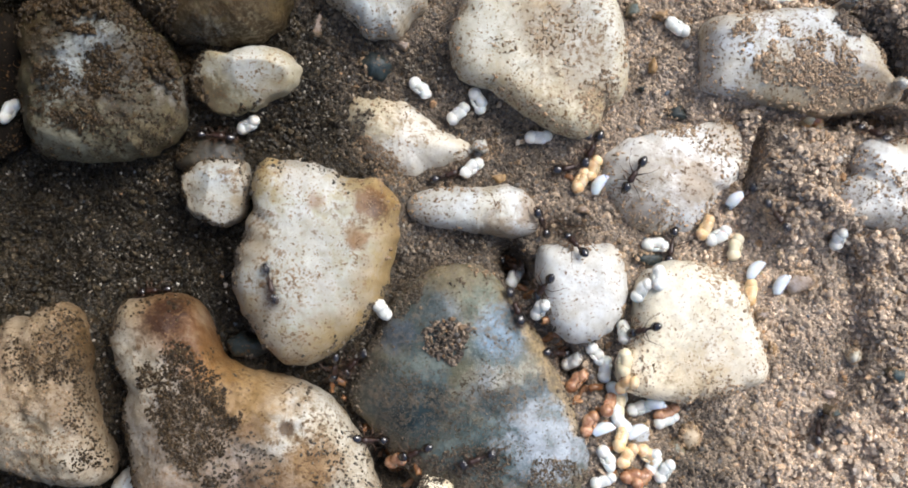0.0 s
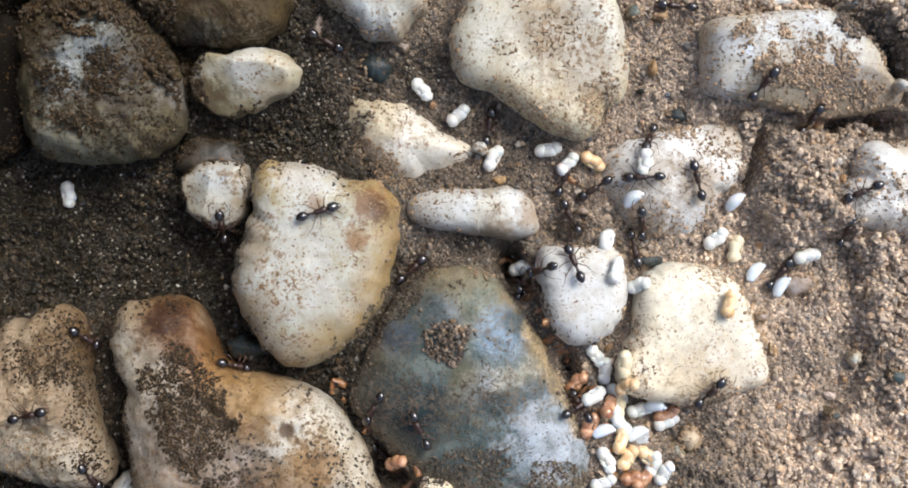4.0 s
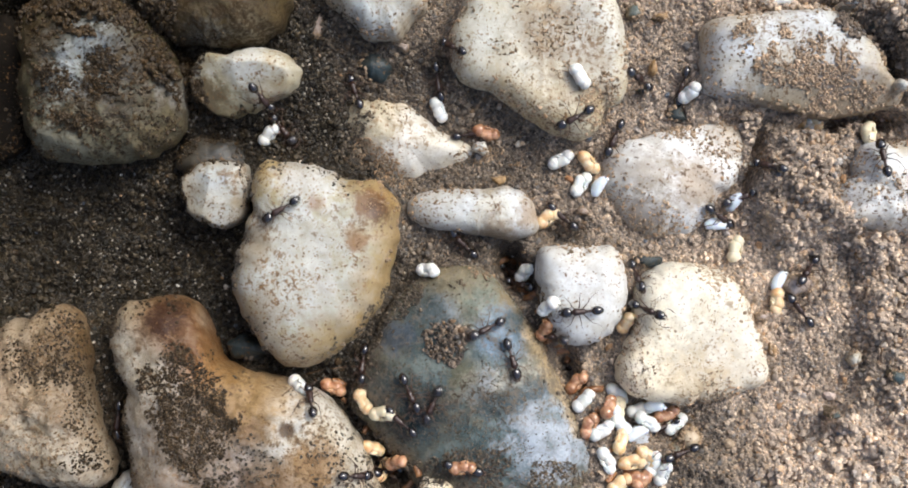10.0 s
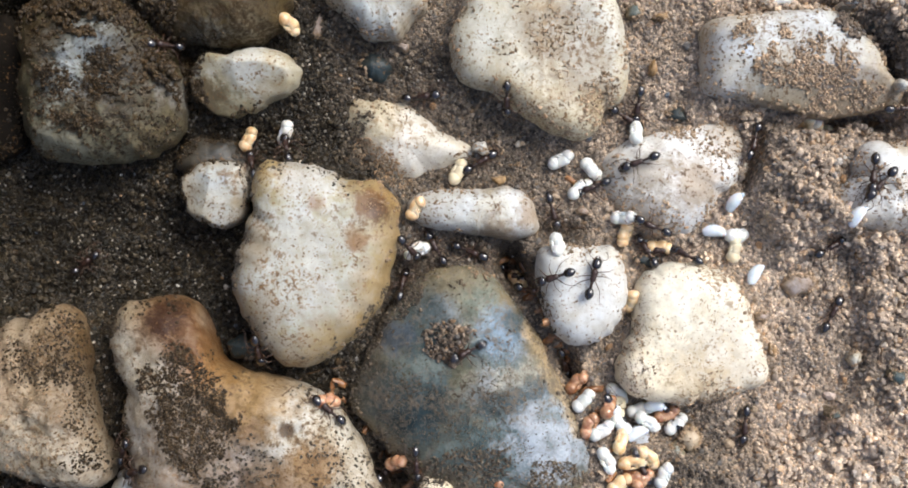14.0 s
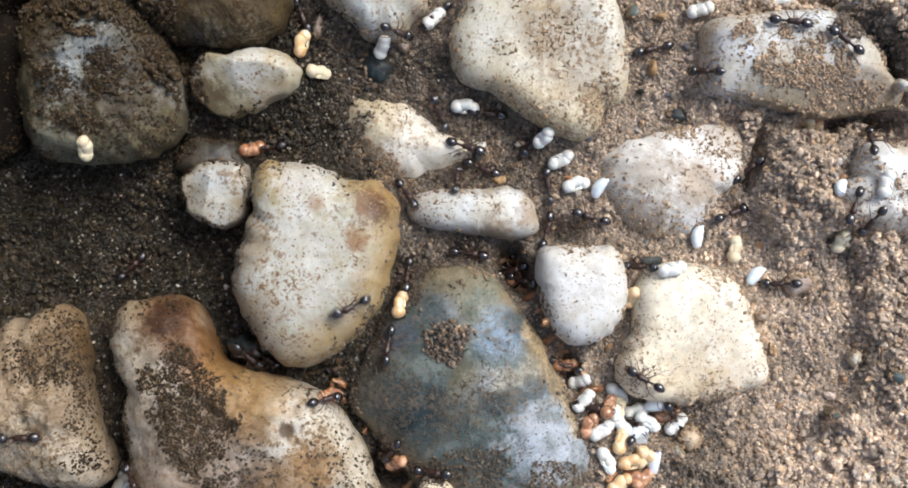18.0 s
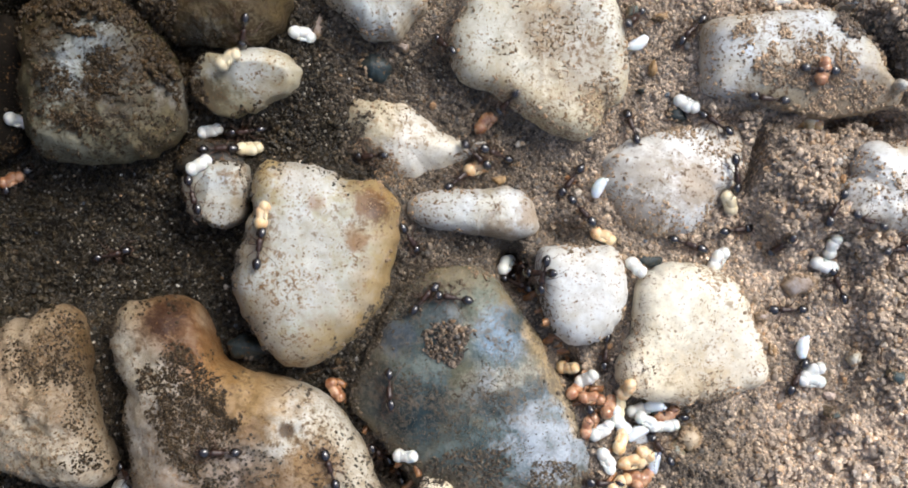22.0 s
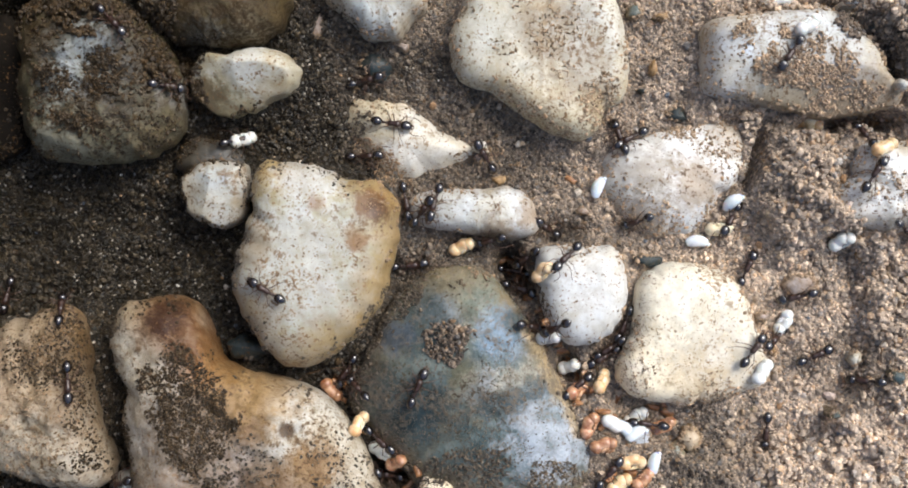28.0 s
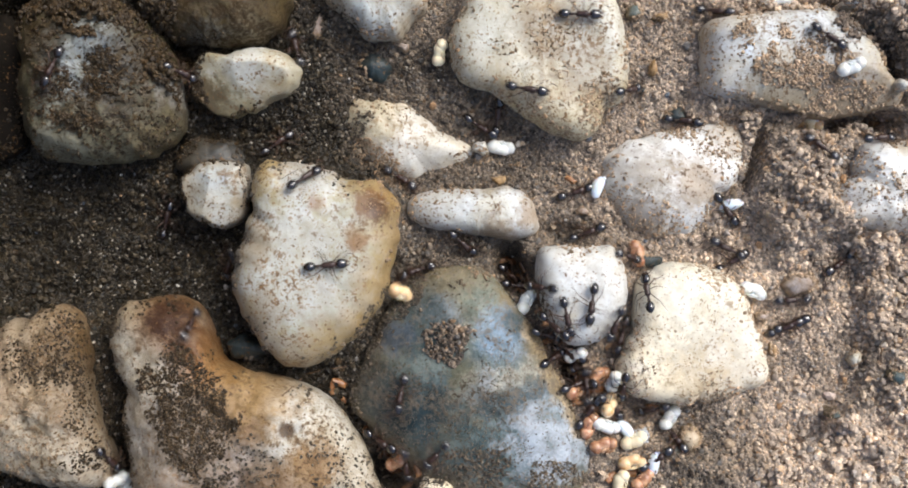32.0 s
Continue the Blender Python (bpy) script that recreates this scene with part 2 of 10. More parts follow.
# ---- looks of the stones ----
WHITE_ROCK = dict(wax=0.15, relief=0.3, crust=0.35, pale=(0.519, 0.503, 0.428), cool=(0.537, 0.585, 0.624), stain=(0.392, 0.302, 0.167), stained=(0.54, 0.74), film=(0.60, 0.75), specks=1.4, ring=0.35)
# cooler white rock, its colour dimmed for the shade on the left
DIMMED_COOL_ROCK = dict(wax=0.15, relief=0.3, crust=0.3, pale=(0.416, 0.400, 0.339), cool=(0.425, 0.472, 0.493), stain=(0.355, 0.267, 0.141), stained=(0.54, 0.74), film=(0.60, 0.75), specks=1.6, ring=0.35)
CHALK_ROCK = dict(wax=0.1, relief=0.25, crust=0.12, pale=(0.575, 0.575, 0.55), cool=(0.575, 0.60, 0.605), stain=(0.430, 0.370, 0.275), stained=(0.62, 0.84), film=(0.72, 0.6), specks=0.7, ring=0.2, rim=(0.5, 0.42, 0.3), fleck=(0.15, 0.09, 0.045))
CREAM_ROCK = dict(wax=0.15, relief=0.3, crust=0.22, pale=(0.840, 0.754, 0.567), cool=(0.860, 0.803, 0.674), stain=(0.660, 0.512, 0.288), stained=(0.55, 0.78), film=(0.62, 0.65), specks=0.7, dirt=(0.26, 0.17, 0.085), rim=(0.66, 0.50, 0.29), ring=0.16, fleck=(0.17, 0.10, 0.045))
SPECKLED_ROCK = dict(wax=0.15, relief=0.28, crust=0.35, pale=(0.575, 0.535, 0.405), cool=(0.58, 0.59, 0.535), stain=(0.416, 0.308, 0.159), stained=(0.50, 0.70), film=(0.585, 0.7), specks=1.9, rim=(0.47, 0.36, 0.19), ring=0.5, fleck=(0.125, 0.07, 0.028))
# ivory, toned below SPECKLED_ROCK to put the left side's shade into its colour
IVORY_ROCK = dict(wax=0.2, relief=0.22, crust=0.2, pale=(0.376, 0.335, 0.201), cool=(0.365, 0.364, 0.284), stain=(0.301, 0.226, 0.092), stained=(0.50, 0.70), film=(0.62, 0.75), specks=1.5, rim=(0.33, 0.225, 0.09), ring=0.9, fleck=(0.13, 0.073, 0.029))
# soil-stained stone of the left side, whose shade is painted into these colours
SHADED_SOILED_ROCK = dict(spec=0.3, gloss=0.5, crust=0.5, pale=(0.073, 0.064, 0.036), cool=(0.077, 0.079, 0.061), stain=(0.029, 0.019, 0.006), stained=(0.50, 0.64), film=(0.575, 0.85), specks=2.6, dirt=(0.050, 0.031, 0.011), cloud=(0.5, 0.44, 0.32), relief=0.6, rim=(0.16, 0.125, 0.06), ring=0.5, fleck=(0.042, 0.029, 0.015))
BROWN_ROCK = dict(wax=0.1, crust=0.5, pale=(0.292, 0.211, 0.135), cool=(0.304, 0.248, 0.207), stain=(0.19, 0.125, 0.07), stained=(0.46, 0.64), film=(0.60, 0.7), cloud=(0.62, 0.54, 0.42), specks=1.4, dirt=(0.13, 0.078, 0.036), relief=0.9, rim=(0.31, 0.22, 0.12), ring=0.3, fleck=(0.11, 0.062, 0.026))
BLUE_ROCK = dict(spec=0.25, relief=0.5, crust=0.55, pale=(0.155, 0.178, 0.160), cool=(0.082, 0.112, 0.112), stain=(0.19, 0.158, 0.1), stained=(0.48, 0.68), film=(0.56, 0.6), cloud=(0.4, 0.42, 0.38), specks=0.8, gloss=0.26, bands=(0.018, 0.042, 0.052), dirt=(0.135, 0.108, 0.078), rim=(0.25, 0.18, 0.095), ring=0.75, fleck=(0.042, 0.029, 0.015))
# mud and golden stone: base colours lowered for the left side's shade too
SHADED_MUD_ROCK = dict(spec=0.12, gloss=0.8, crust=0.9, pale=(0.011, 0.008, 0.005), cool=(0.008, 0.0065, 0.0045), stain=(0.007, 0.005, 0.003), film=(0.45, 0.7), specks=0.6, dirt=(0.007, 0.005, 0.003), ring=0.0)
SHADED_GOLD_ROCK = dict(spec=0.25, gloss=0.5, crust=0.8, pale=(0.090, 0.065, 0.024), cool=(0.081, 0.069, 0.041), stain=(0.040, 0.023, 0.007), stained=(0.44, 0.62), film=(0.50, 0.85), specks=2.4, dirt=(0.045, 0.027, 0.010), cloud=(0.5, 0.44, 0.32), relief=0.6, rim=(0.11, 0.075, 0.03), ring=0.6, fleck=(0.042, 0.029, 0.015))
DARK_ROCK = dict(spec=0.3, crust=0.15, pale=(0.024, 0.036, 0.038), cool=(0.014, 0.030, 0.040), stain=(0.07, 0.06, 0.04), film=(0.60, 0.5), specks=0.6, gloss=0.35, dirt=(0.07, 0.055, 0.035), ring=0.0)
GLASSY_ROCK = dict(crust=0.15, pale=(0.46, 0.48, 0.50), cool=(0.42, 0.45, 0.48), stain=(0.40, 0.34, 0.26), stained=(0.6, 0.85), film=(0.60, 0.5), specks=0.4, gloss=0.22)
OCHRE_ROCK = dict(pale=(0.38, 0.24, 0.11), cool=(0.44, 0.32, 0.18), stain=(0.24, 0.13, 0.05), specks=0.4, gloss=0.4)
PINK_ROCK = dict(pale=(0.34, 0.27, 0.22), cool=(0.35, 0.31, 0.29), stain=(0.26, 0.18, 0.12), specks=0.5, gloss=0.3)

# ---- shapes: value noise, the soil's height and the pebbles' tops ----
def lattice(ix, iy, seed):
    n = (ix * 374761393 + iy * 668265263 + seed * 974711) & 0x7FFFFFFF
    n = ((n ^ (n >> 13)) * 1274126177) & 0x7FFFFFFF
    return ((n ^ (n >> 16)) & 0xFFFF) / 65535.0


def value_noise(x, y, seed=0):
    x, y = np.asarray(x, float), np.asarray(y, float)
    ix, iy = np.floor(x).astype(np.int64), np.floor(y).astype(np.int64)
    fx, fy = x - ix, y - iy
    fx, fy = fx * fx * (3 - 2 * fx), fy * fy * (3 - 2 * fy)
    a, b = lattice(ix, iy, seed), lattice(ix + 1, iy, seed)
    c, d = lattice(ix, iy + 1, seed), lattice(ix + 1, iy + 1, seed)
    return (a * (1 - fx) + b * fx) * (1 - fy) + (c * (1 - fx) + d * fx) * fy - 0.5


def fbm(x, y, size, seed=0, octaves=4, keep=0.5):
    """Noise of about -0.5 to 0.5 with lumps of the given size in millimetres."""
    total, amp = 0.0, 1.0
    for k in range(octaves):
        total = total + amp * value_noise(np.asarray(x) / size * 2 ** k, np.asarray(y) / size * 2 ** k, seed + 17 * k)
        amp *= keep
    return total


def smooth(a, b, v):
    t = np.clip((np.asarray(v, float) - a) / (b - a), 0, 1)
    return t * t * (3 - 2 * t)


def hump(x, y, cx, cy, rx, ry, turn=0.0):
    """1 in the middle of an oval, falling to 0 at its rim."""
    c, s = math.cos(radians(turn)), math.sin(radians(turn))
    dx, dy = np.asarray(x) - cx, np.asarray(y) - cy
    u, v = (dx * c + dy * s) / rx, (-dx * s + dy * c) / ry
    return smooth(1.0, 0.0, np.sqrt(u * u + v * v))


def bare_height(x, y):
    """The soil without what is banked up against the stones, and how deep it is dug out."""
    x, y = np.asarray(x, float), np.asarray(y, float)
    wob = 2.2 * fbm(x, y, 5.0, 3, 4)
    ring = np.hypot(x - (23.05), y - (-6.2)) + 0.8 * wob
    lumpy = smooth(15, 27, x) * np.maximum(smooth(10.8, 12.8, ring), smooth(-1.5, 2.5, y))
    z = 0.8 * fbm(x, y, 9.0, 5, 4) + (0.45 + 1.15 * lumpy) * fbm(x, y, 2.1, 8, 4, 0.6)
    z = z - 1.6 * smooth(-8, -24, x) * smooth(20, 8, y) + 0.9 * smooth(-4, -20, x) * fbm(x, y, 2.4, 28, 4, 0.6)
    # the drier bank with its broken edge, and the crumbly rise in the far corner
    z = z + 1.7 * smooth(11.8, 12.9, ring) * smooth(12, 20, x - 0.5 * y) * smooth(7, 2, y) 
    z = z + 4.0 * smooth(0.05, 0.5, hump(x + wob, y + wob, 40.80, 19.05, 8.5, 9.0)) + 2.2 * hump(x, y + wob, 39.30, 11.05, 4.5, 2.2)
    z = z + 0.9 * smooth(14, 24, x) + 2.6 * smooth(0.0, 0.62, hump(x + 1.1 * wob, y + 1.1 * wob, 29.70, 4.6, 6.0, 7.6))
    z = z + 3.2 * hump(x + 0.5 * wob, y, -29.4, -12.5, 3.4, 9.0, 6)
    # gaps between the stones where the galleries go down
    dug = 0.0
    for cx, cy, rx, ry, turn, deep in ((5.05, -2.45, 3.4, 2.0, -50, 5.0), (10.05, -10.95, 1.6, 3.4, 20, 3.0), (-5.20, -18.95, 3.0, 2.6, 0, 4.5),
                                       (32.6, 10.45, 5.0, 1.0, 5, 4.0), (25.55, 7.05, 0.9, 4.0, -12, 4.0), (36.55, 10.30, 2.4, 1.2, 0, 5.0), (36.9, 14.4, 1.4, 3.0, 14, 4.0), (32.30, 0.80, 3.0, 0.8, 12, 1.2), (-38.70, 20.30, 6, 5, 0, 9.0), (8.80, 1.05, 3, 1.6, 0, 1.5), (-28.45, -20.70, 3, 2, 0, 3)):
        dug = dug + deep * hump(x + 0.4 * wob, y + 0.4 * wob, cx, cy, rx, ry, turn)
    z = z - dug
    # beyond the opened nest the soil climbs to the turf around it; the two high rises at left are added out of view to
    # shade that side
    out = np.maximum(np.abs(x) - 47, (np.abs(y) - 30) * 1.0)
    z = z + 16 * smooth(0, 60, out) + 58 * smooth(-40.2, -48, x) + 46 * hump(x, y, -46, 46, 44, 24)
    return z, dug


def soil_height(x, y):
    """The soil's height, with the soil that is banked up unevenly against the larger stones."""
    x, y = np.asarray(x, float), np.asarray(y, float)
    z, dug = bare_height(x, y)
    z = np.array(z)
    lift = np.zeros(z.shape)
    for p in PEBBLES:
        away = np.hypot(x - p.x, y - p.y)
        near = away < p.reach + 3.0
        if p.size < 2.0 or not near.any():
            continue
        out = np.maximum(away[near] - p.radius(np.arctan2(y[near] - p.y, x[near] - p.x)), -0.6)
        much = np.clip(0.55 + 1.3 * fbm(x[near], y[near], 3.4, 83, 3), 0.1, 1.0)
        lift[near] = np.maximum(lift[near], min(2.0, 0.8 * p.mid + 0.3) * much * np.exp(-np.maximum(out, 0) / 1.1))
    return z + lift * np.exp(-dug / 0.8) * (1 - 0.85 * smooth(11, 17, x))


PEBBLES = []


class Pebble:
    """An uneven stone: an outline of radii round its middle, and a domed top cut by a few flat breaks."""

    def __init__(self, x, y, radii, top, mid, power=3.0, lean=(0, 0), breaks=(), rough=0.45, seed=1, ripple=0.35, edge=0.5):
        self.edge = edge
        self.x, self.y, self.top, self.mid, self.power, self.lean = x, y, top, mid, power, lean
        self.breaks, self.rough, self.seed, self.ripple = breaks, rough, seed, ripple
        n = len(radii)
        r = np.array(radii, float)
        self.angles = np.linspace(0, 2 * math.pi, 361)
        at = self.angles / (2 * math.pi) * n
        i = np.floor(at).astype(int) % n
        f = at - np.floor(at)
        p0, p1, p2, p3 = r[(i - 1) % n], r[i], r[(i + 1) % n], r[(i + 2) % n]
        self.rim = 0.5 * (2 * p1 + (p2 - p0) * f + (2 * p0 - 5 * p1 + 4 * p2 - p3) * f ** 2 + (3 * p1 - p0 - 3 * p2 + p3) * f ** 3)
        self.size = float(r.mean())
        self.reach = float(self.rim.max()) + ripple + 0.1

    def radius(self, a):
        r = np.interp(np.mod(a, 2 * math.pi), self.angles, self.rim)
        cx, cy = np.cos(a) * r, np.sin(a) * r
        return r + self.ripple * fbm(cx + 40, cy + 40, 1.3, self.seed + 50, 3)

    def height(self, x, y):
        """Height of the top over the plan, and how far out on it the place lies (1: the rim)."""
        dx, dy = np.asarray(x, float) - self.x, np.asarray(y, float) - self.y
        s = np.hypot(dx, dy) / self.radius(np.arctan2(dy, dx))
        dome = np.clip(1 - np.minimum(s, 1) ** self.power, 0, 1) ** self.edge
        z = self.mid + (self.top - self.mid) * dome
        z = z + (self.lean[0] * dx + self.lean[1] * dy) * (0.25 + 0.75 * dome)
        for bx, by, slope, level in self.breaks:
            flat = level - slope * (dx * bx + dy * by)
            z = np.where(z > flat, flat + 0.12 * (z - flat), z)
        z = z + self.rough * dome * (fbm(x, y, 4.5, self.seed, 4) * 1.3 + fbm(x, y, 1.1, self.seed + 9, 4) * (0.22 if self.rough < 0.6 else 0.5))
        return z, s

    def mesh(self, name, around=144):
        outs = np.concatenate([np.linspace(0.04, 0.8, 26), 1 - 0.2 * np.linspace(1, 0, 14)[1:] ** 1.6])
        a = np.linspace(0, 2 * math.pi, around, endpoint=False)
        rad = self.radius(a)
        verts, rows = [], []
        for s in outs:
            px, py = self.x + s * rad * np.cos(a), self.y + s * rad * np.sin(a)
            z, _ = self.height(px, py)
            rows.append(np.stack([px, py, z], 1))
        rim = rows[-1]
        for k, (shrink, down) in enumerate(((0.985, 0.35), (0.93, 0.75), (0.8, 1.0))):
            px, py = self.x + shrink * rad * np.cos(a), self.y + shrink * rad * np.sin(a)
            z = rim[:, 2] * (1 - down) + (-2.4) * down
            rows.append(np.stack([px, py, z], 1))
        mid_z = float(self.height(self.x, self.y)[0])
        verts = np.concatenate([[[self.x, self.y, mid_z]], *rows, [[self.x, self.y, -2.6]]])
        verts = verts - np.array([self.x, self.y, 0])
        faces = [(0, 1 + k, 1 + (k + 1) % around) for k in range(around)]
        for j in range(len(rows) - 1):
            o, p = 1 + j * around, 1 + (j + 1) * around
            faces += [(o + k, p + k, p + (k + 1) % around, o + (k + 1) % around) for k in range(around)]
        o, last = 1 + (len(rows) - 1) * around, len(verts) - 1
        faces += [(o + k, last, o + (k + 1) % around) for k in range(around)]
        me = bpy.data.meshes.new(name)
        me.from_pydata((verts * MM).tolist(), [], faces)
        me.shade_smooth()
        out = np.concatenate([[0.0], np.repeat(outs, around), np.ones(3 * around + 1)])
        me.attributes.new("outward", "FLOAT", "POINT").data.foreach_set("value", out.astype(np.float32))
        return me


def pebble(label, look_of, x, y, radii, spots=(), **shape):
    p = Pebble(x, y, radii, **shape)
    PEBBLES.append(p)
    me = p.mesh("pebble")
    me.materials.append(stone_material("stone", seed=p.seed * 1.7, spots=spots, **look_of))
    ob = new("pebble", me)
    ob.location = (x * MM, y * MM, 0)
    return tagged(ob, label, "stone", "stones in the nest floor")


def surface(x, y):
    """Height of what lies uppermost at a place of the plan: soil or stone."""
    x, y = np.asarray(x, float), np.asarray(y, float)
    z = np.array(soil_height(x, y))
    for p in PEBBLES:
        near = np.hypot(x - p.x, y - p.y) < p.reach
        if near.any():
            h, s = p.height(x[near], y[near])
            z[near] = np.where(s < 1, np.maximum(z[near], h), z[near])
    return z


# ---- the ground: one sheet, fine in the opened nest and coarse towards the horizon ----
def ground_sheet():
    near_x, near_y = np.arange(-46, 46.01, 0.22), np.arange(-28, 28.01, 0.22)
    far = np.array([2, 5, 9, 14, 20, 30, 45, 70, 120, 250, 600, 1500, 5000])
    xs = np.concatenate([near_x[0] - far[::-1], near_x, near_x[-1] + far])
    ys = np.concatenate([near_y[0] - far[::-1], near_y, near_y[-1] + far])
    gx, gy = np.meshgrid(xs, ys)
    z = soil_height(gx, gy)
    verts = np.stack([gx, gy, z], 2).reshape(-1, 3) * MM
    w = len(xs)
    i = (np.arange(len(ys) - 1)[:, None] * w + np.arange(w - 1)[None]).reshape(-1)
    faces = np.stack([i, i + 1, i + w + 1, i + w], 1)
    me = bpy.data.meshes.new("ground")
    me.from_pydata(verts.tolist(), [], faces.tolist())
    me.shade_smooth()
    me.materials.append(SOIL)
    return tagged(new("ground", me), "damp brown sandy soil of an opened ant nest", "ground", kind="structure")


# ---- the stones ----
# this stone and the next two carry the left side's shade in their colour
pebble('soil-stained rounded quartz stone, its colour darkened for shade', SHADED_SOILED_ROCK,
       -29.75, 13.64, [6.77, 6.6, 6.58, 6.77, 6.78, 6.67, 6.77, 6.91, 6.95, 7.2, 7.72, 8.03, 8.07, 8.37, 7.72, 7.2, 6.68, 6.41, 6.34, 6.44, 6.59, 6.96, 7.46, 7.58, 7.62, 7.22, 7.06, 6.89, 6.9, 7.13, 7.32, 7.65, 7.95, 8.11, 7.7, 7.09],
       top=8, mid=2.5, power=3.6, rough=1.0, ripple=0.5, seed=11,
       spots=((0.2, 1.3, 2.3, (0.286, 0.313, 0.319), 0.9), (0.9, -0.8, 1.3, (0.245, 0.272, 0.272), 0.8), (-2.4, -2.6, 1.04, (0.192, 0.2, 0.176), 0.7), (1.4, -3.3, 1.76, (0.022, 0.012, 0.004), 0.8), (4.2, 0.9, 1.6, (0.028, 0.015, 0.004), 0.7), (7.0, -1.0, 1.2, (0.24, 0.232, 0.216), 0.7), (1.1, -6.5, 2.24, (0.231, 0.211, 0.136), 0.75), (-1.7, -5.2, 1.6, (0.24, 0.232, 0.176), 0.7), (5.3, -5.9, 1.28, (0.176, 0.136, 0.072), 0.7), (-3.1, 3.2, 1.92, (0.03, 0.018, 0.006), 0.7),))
pebble('brown mud-stained stone at the edge of the nest, its colour darkened for shade', SHADED_MUD_ROCK,
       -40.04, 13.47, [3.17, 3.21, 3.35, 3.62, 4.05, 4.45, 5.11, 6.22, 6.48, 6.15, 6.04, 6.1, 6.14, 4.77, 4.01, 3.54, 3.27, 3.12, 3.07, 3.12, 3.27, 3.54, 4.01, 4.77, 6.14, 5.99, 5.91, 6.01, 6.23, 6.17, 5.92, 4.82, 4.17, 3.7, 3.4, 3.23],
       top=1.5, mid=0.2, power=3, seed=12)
pebble('golden-brown soil-stained rounded stone, its colour darkened for shade', SHADED_GOLD_ROCK,
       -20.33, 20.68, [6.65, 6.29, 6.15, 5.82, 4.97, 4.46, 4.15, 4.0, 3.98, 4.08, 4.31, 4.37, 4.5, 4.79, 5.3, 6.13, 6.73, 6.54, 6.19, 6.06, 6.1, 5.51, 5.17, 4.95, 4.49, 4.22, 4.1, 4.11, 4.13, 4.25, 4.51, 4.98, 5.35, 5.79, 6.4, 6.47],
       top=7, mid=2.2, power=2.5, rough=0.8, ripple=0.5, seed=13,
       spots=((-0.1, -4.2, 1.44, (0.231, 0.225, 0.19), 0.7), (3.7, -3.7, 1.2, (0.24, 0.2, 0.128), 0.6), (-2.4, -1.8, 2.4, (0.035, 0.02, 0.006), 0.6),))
# the spots paint a lit crest and a shaded lower flank
pebble('small wedge-shaped cream stone, sunlit crest and shaded flank painted on', dict(IVORY_ROCK, ring=0.3, pale=(0.48, 0.455, 0.34), cool=(0.50, 0.51, 0.475)),
       -17.93, 13.70, [4.82, 5.07, 4.82, 4.61, 4.11, 3.65, 3.32, 3.1, 2.9, 2.71, 2.51, 2.4, 2.51, 2.96, 3.66, 3.91, 4.04, 4.16, 4.19, 4.13, 4.05, 3.81, 3.62, 3.43, 3.22, 3.12, 2.88, 2.74, 2.69, 2.72, 2.69, 2.73, 2.87, 3.16, 3.69, 4.27],
       top=5.5, mid=1.2, power=4.2, breaks=((0.1, -1, 0.85, 4.5), (-0.95, -0.3, 0.6, 5.2)), rough=0.45, seed=14, ripple=0.35,
       spots=((-0.9, -2.7, 2.08, (0.2, 0.17, 0.09), 0.8), (-2.8, -1.5, 1.28, (0.1, 0.07, 0.035), 0.8), (3.0, -1.3, 1.2, (0.258, 0.218, 0.136), 0.6), (1.1, 1.6, 1.6, (0.49, 0.503, 0.483), 0.7),))
pebble('grey-white jagged quartz stone', DIMMED_COOL_ROCK,
       -6.47, 21.02, [4.47, 4.31, 4.29, 4.4, 3.9, 3.57, 3.39, 3.32, 3.36, 3.5, 3.76, 3.63, 3.61, 3.71, 3.93, 4.32, 4.89, 4.77, 4.81, 4.27, 3.76, 3.46, 3.3, 3.25, 3.35, 3.57, 3.8, 3.87, 3.9, 3.89, 4.0, 3.92, 3.92, 4.04, 4.12, 4.32],
       top=4.5, mid=1.2, power=3.5, seed=15, ripple=0.6)
pebble('large cream quartz stone speckled with soil', SPECKLED_ROCK,
       7.61, 17.14, [6.85, 6.69, 6.7, 6.92, 7.33, 7.28, 6.77, 6.51, 6.46, 6.3, 6.3, 6.49, 6.91, 7.35, 7.49, 7.88, 7.62, 7.74, 7.95, 8.03, 7.96, 7.48, 6.52, 6.1, 6.08, 6.35, 6.81, 7.3, 8.12, 9.02, 8.93, 8.0, 8.12, 8.09, 7.67, 7.23],
       top=4.6, mid=1.6, power=9, rough=0.2, seed=16,
       spots=((0.0, 0.5, 2.56, (0.245, 0.15, 0.051), 0.75), (3.1, -3.3, 2.2, (0.272, 0.19, 0.102), 0.65), (4.3, -5.4, 1.2, (0.33, 0.24, 0.12), 0.6), (-5.4, -0.0, 3.5, (0.449, 0.449, 0.392), 0.6), (4.1, -0.5, 3, (0.476, 0.476, 0.431), 0.6),))
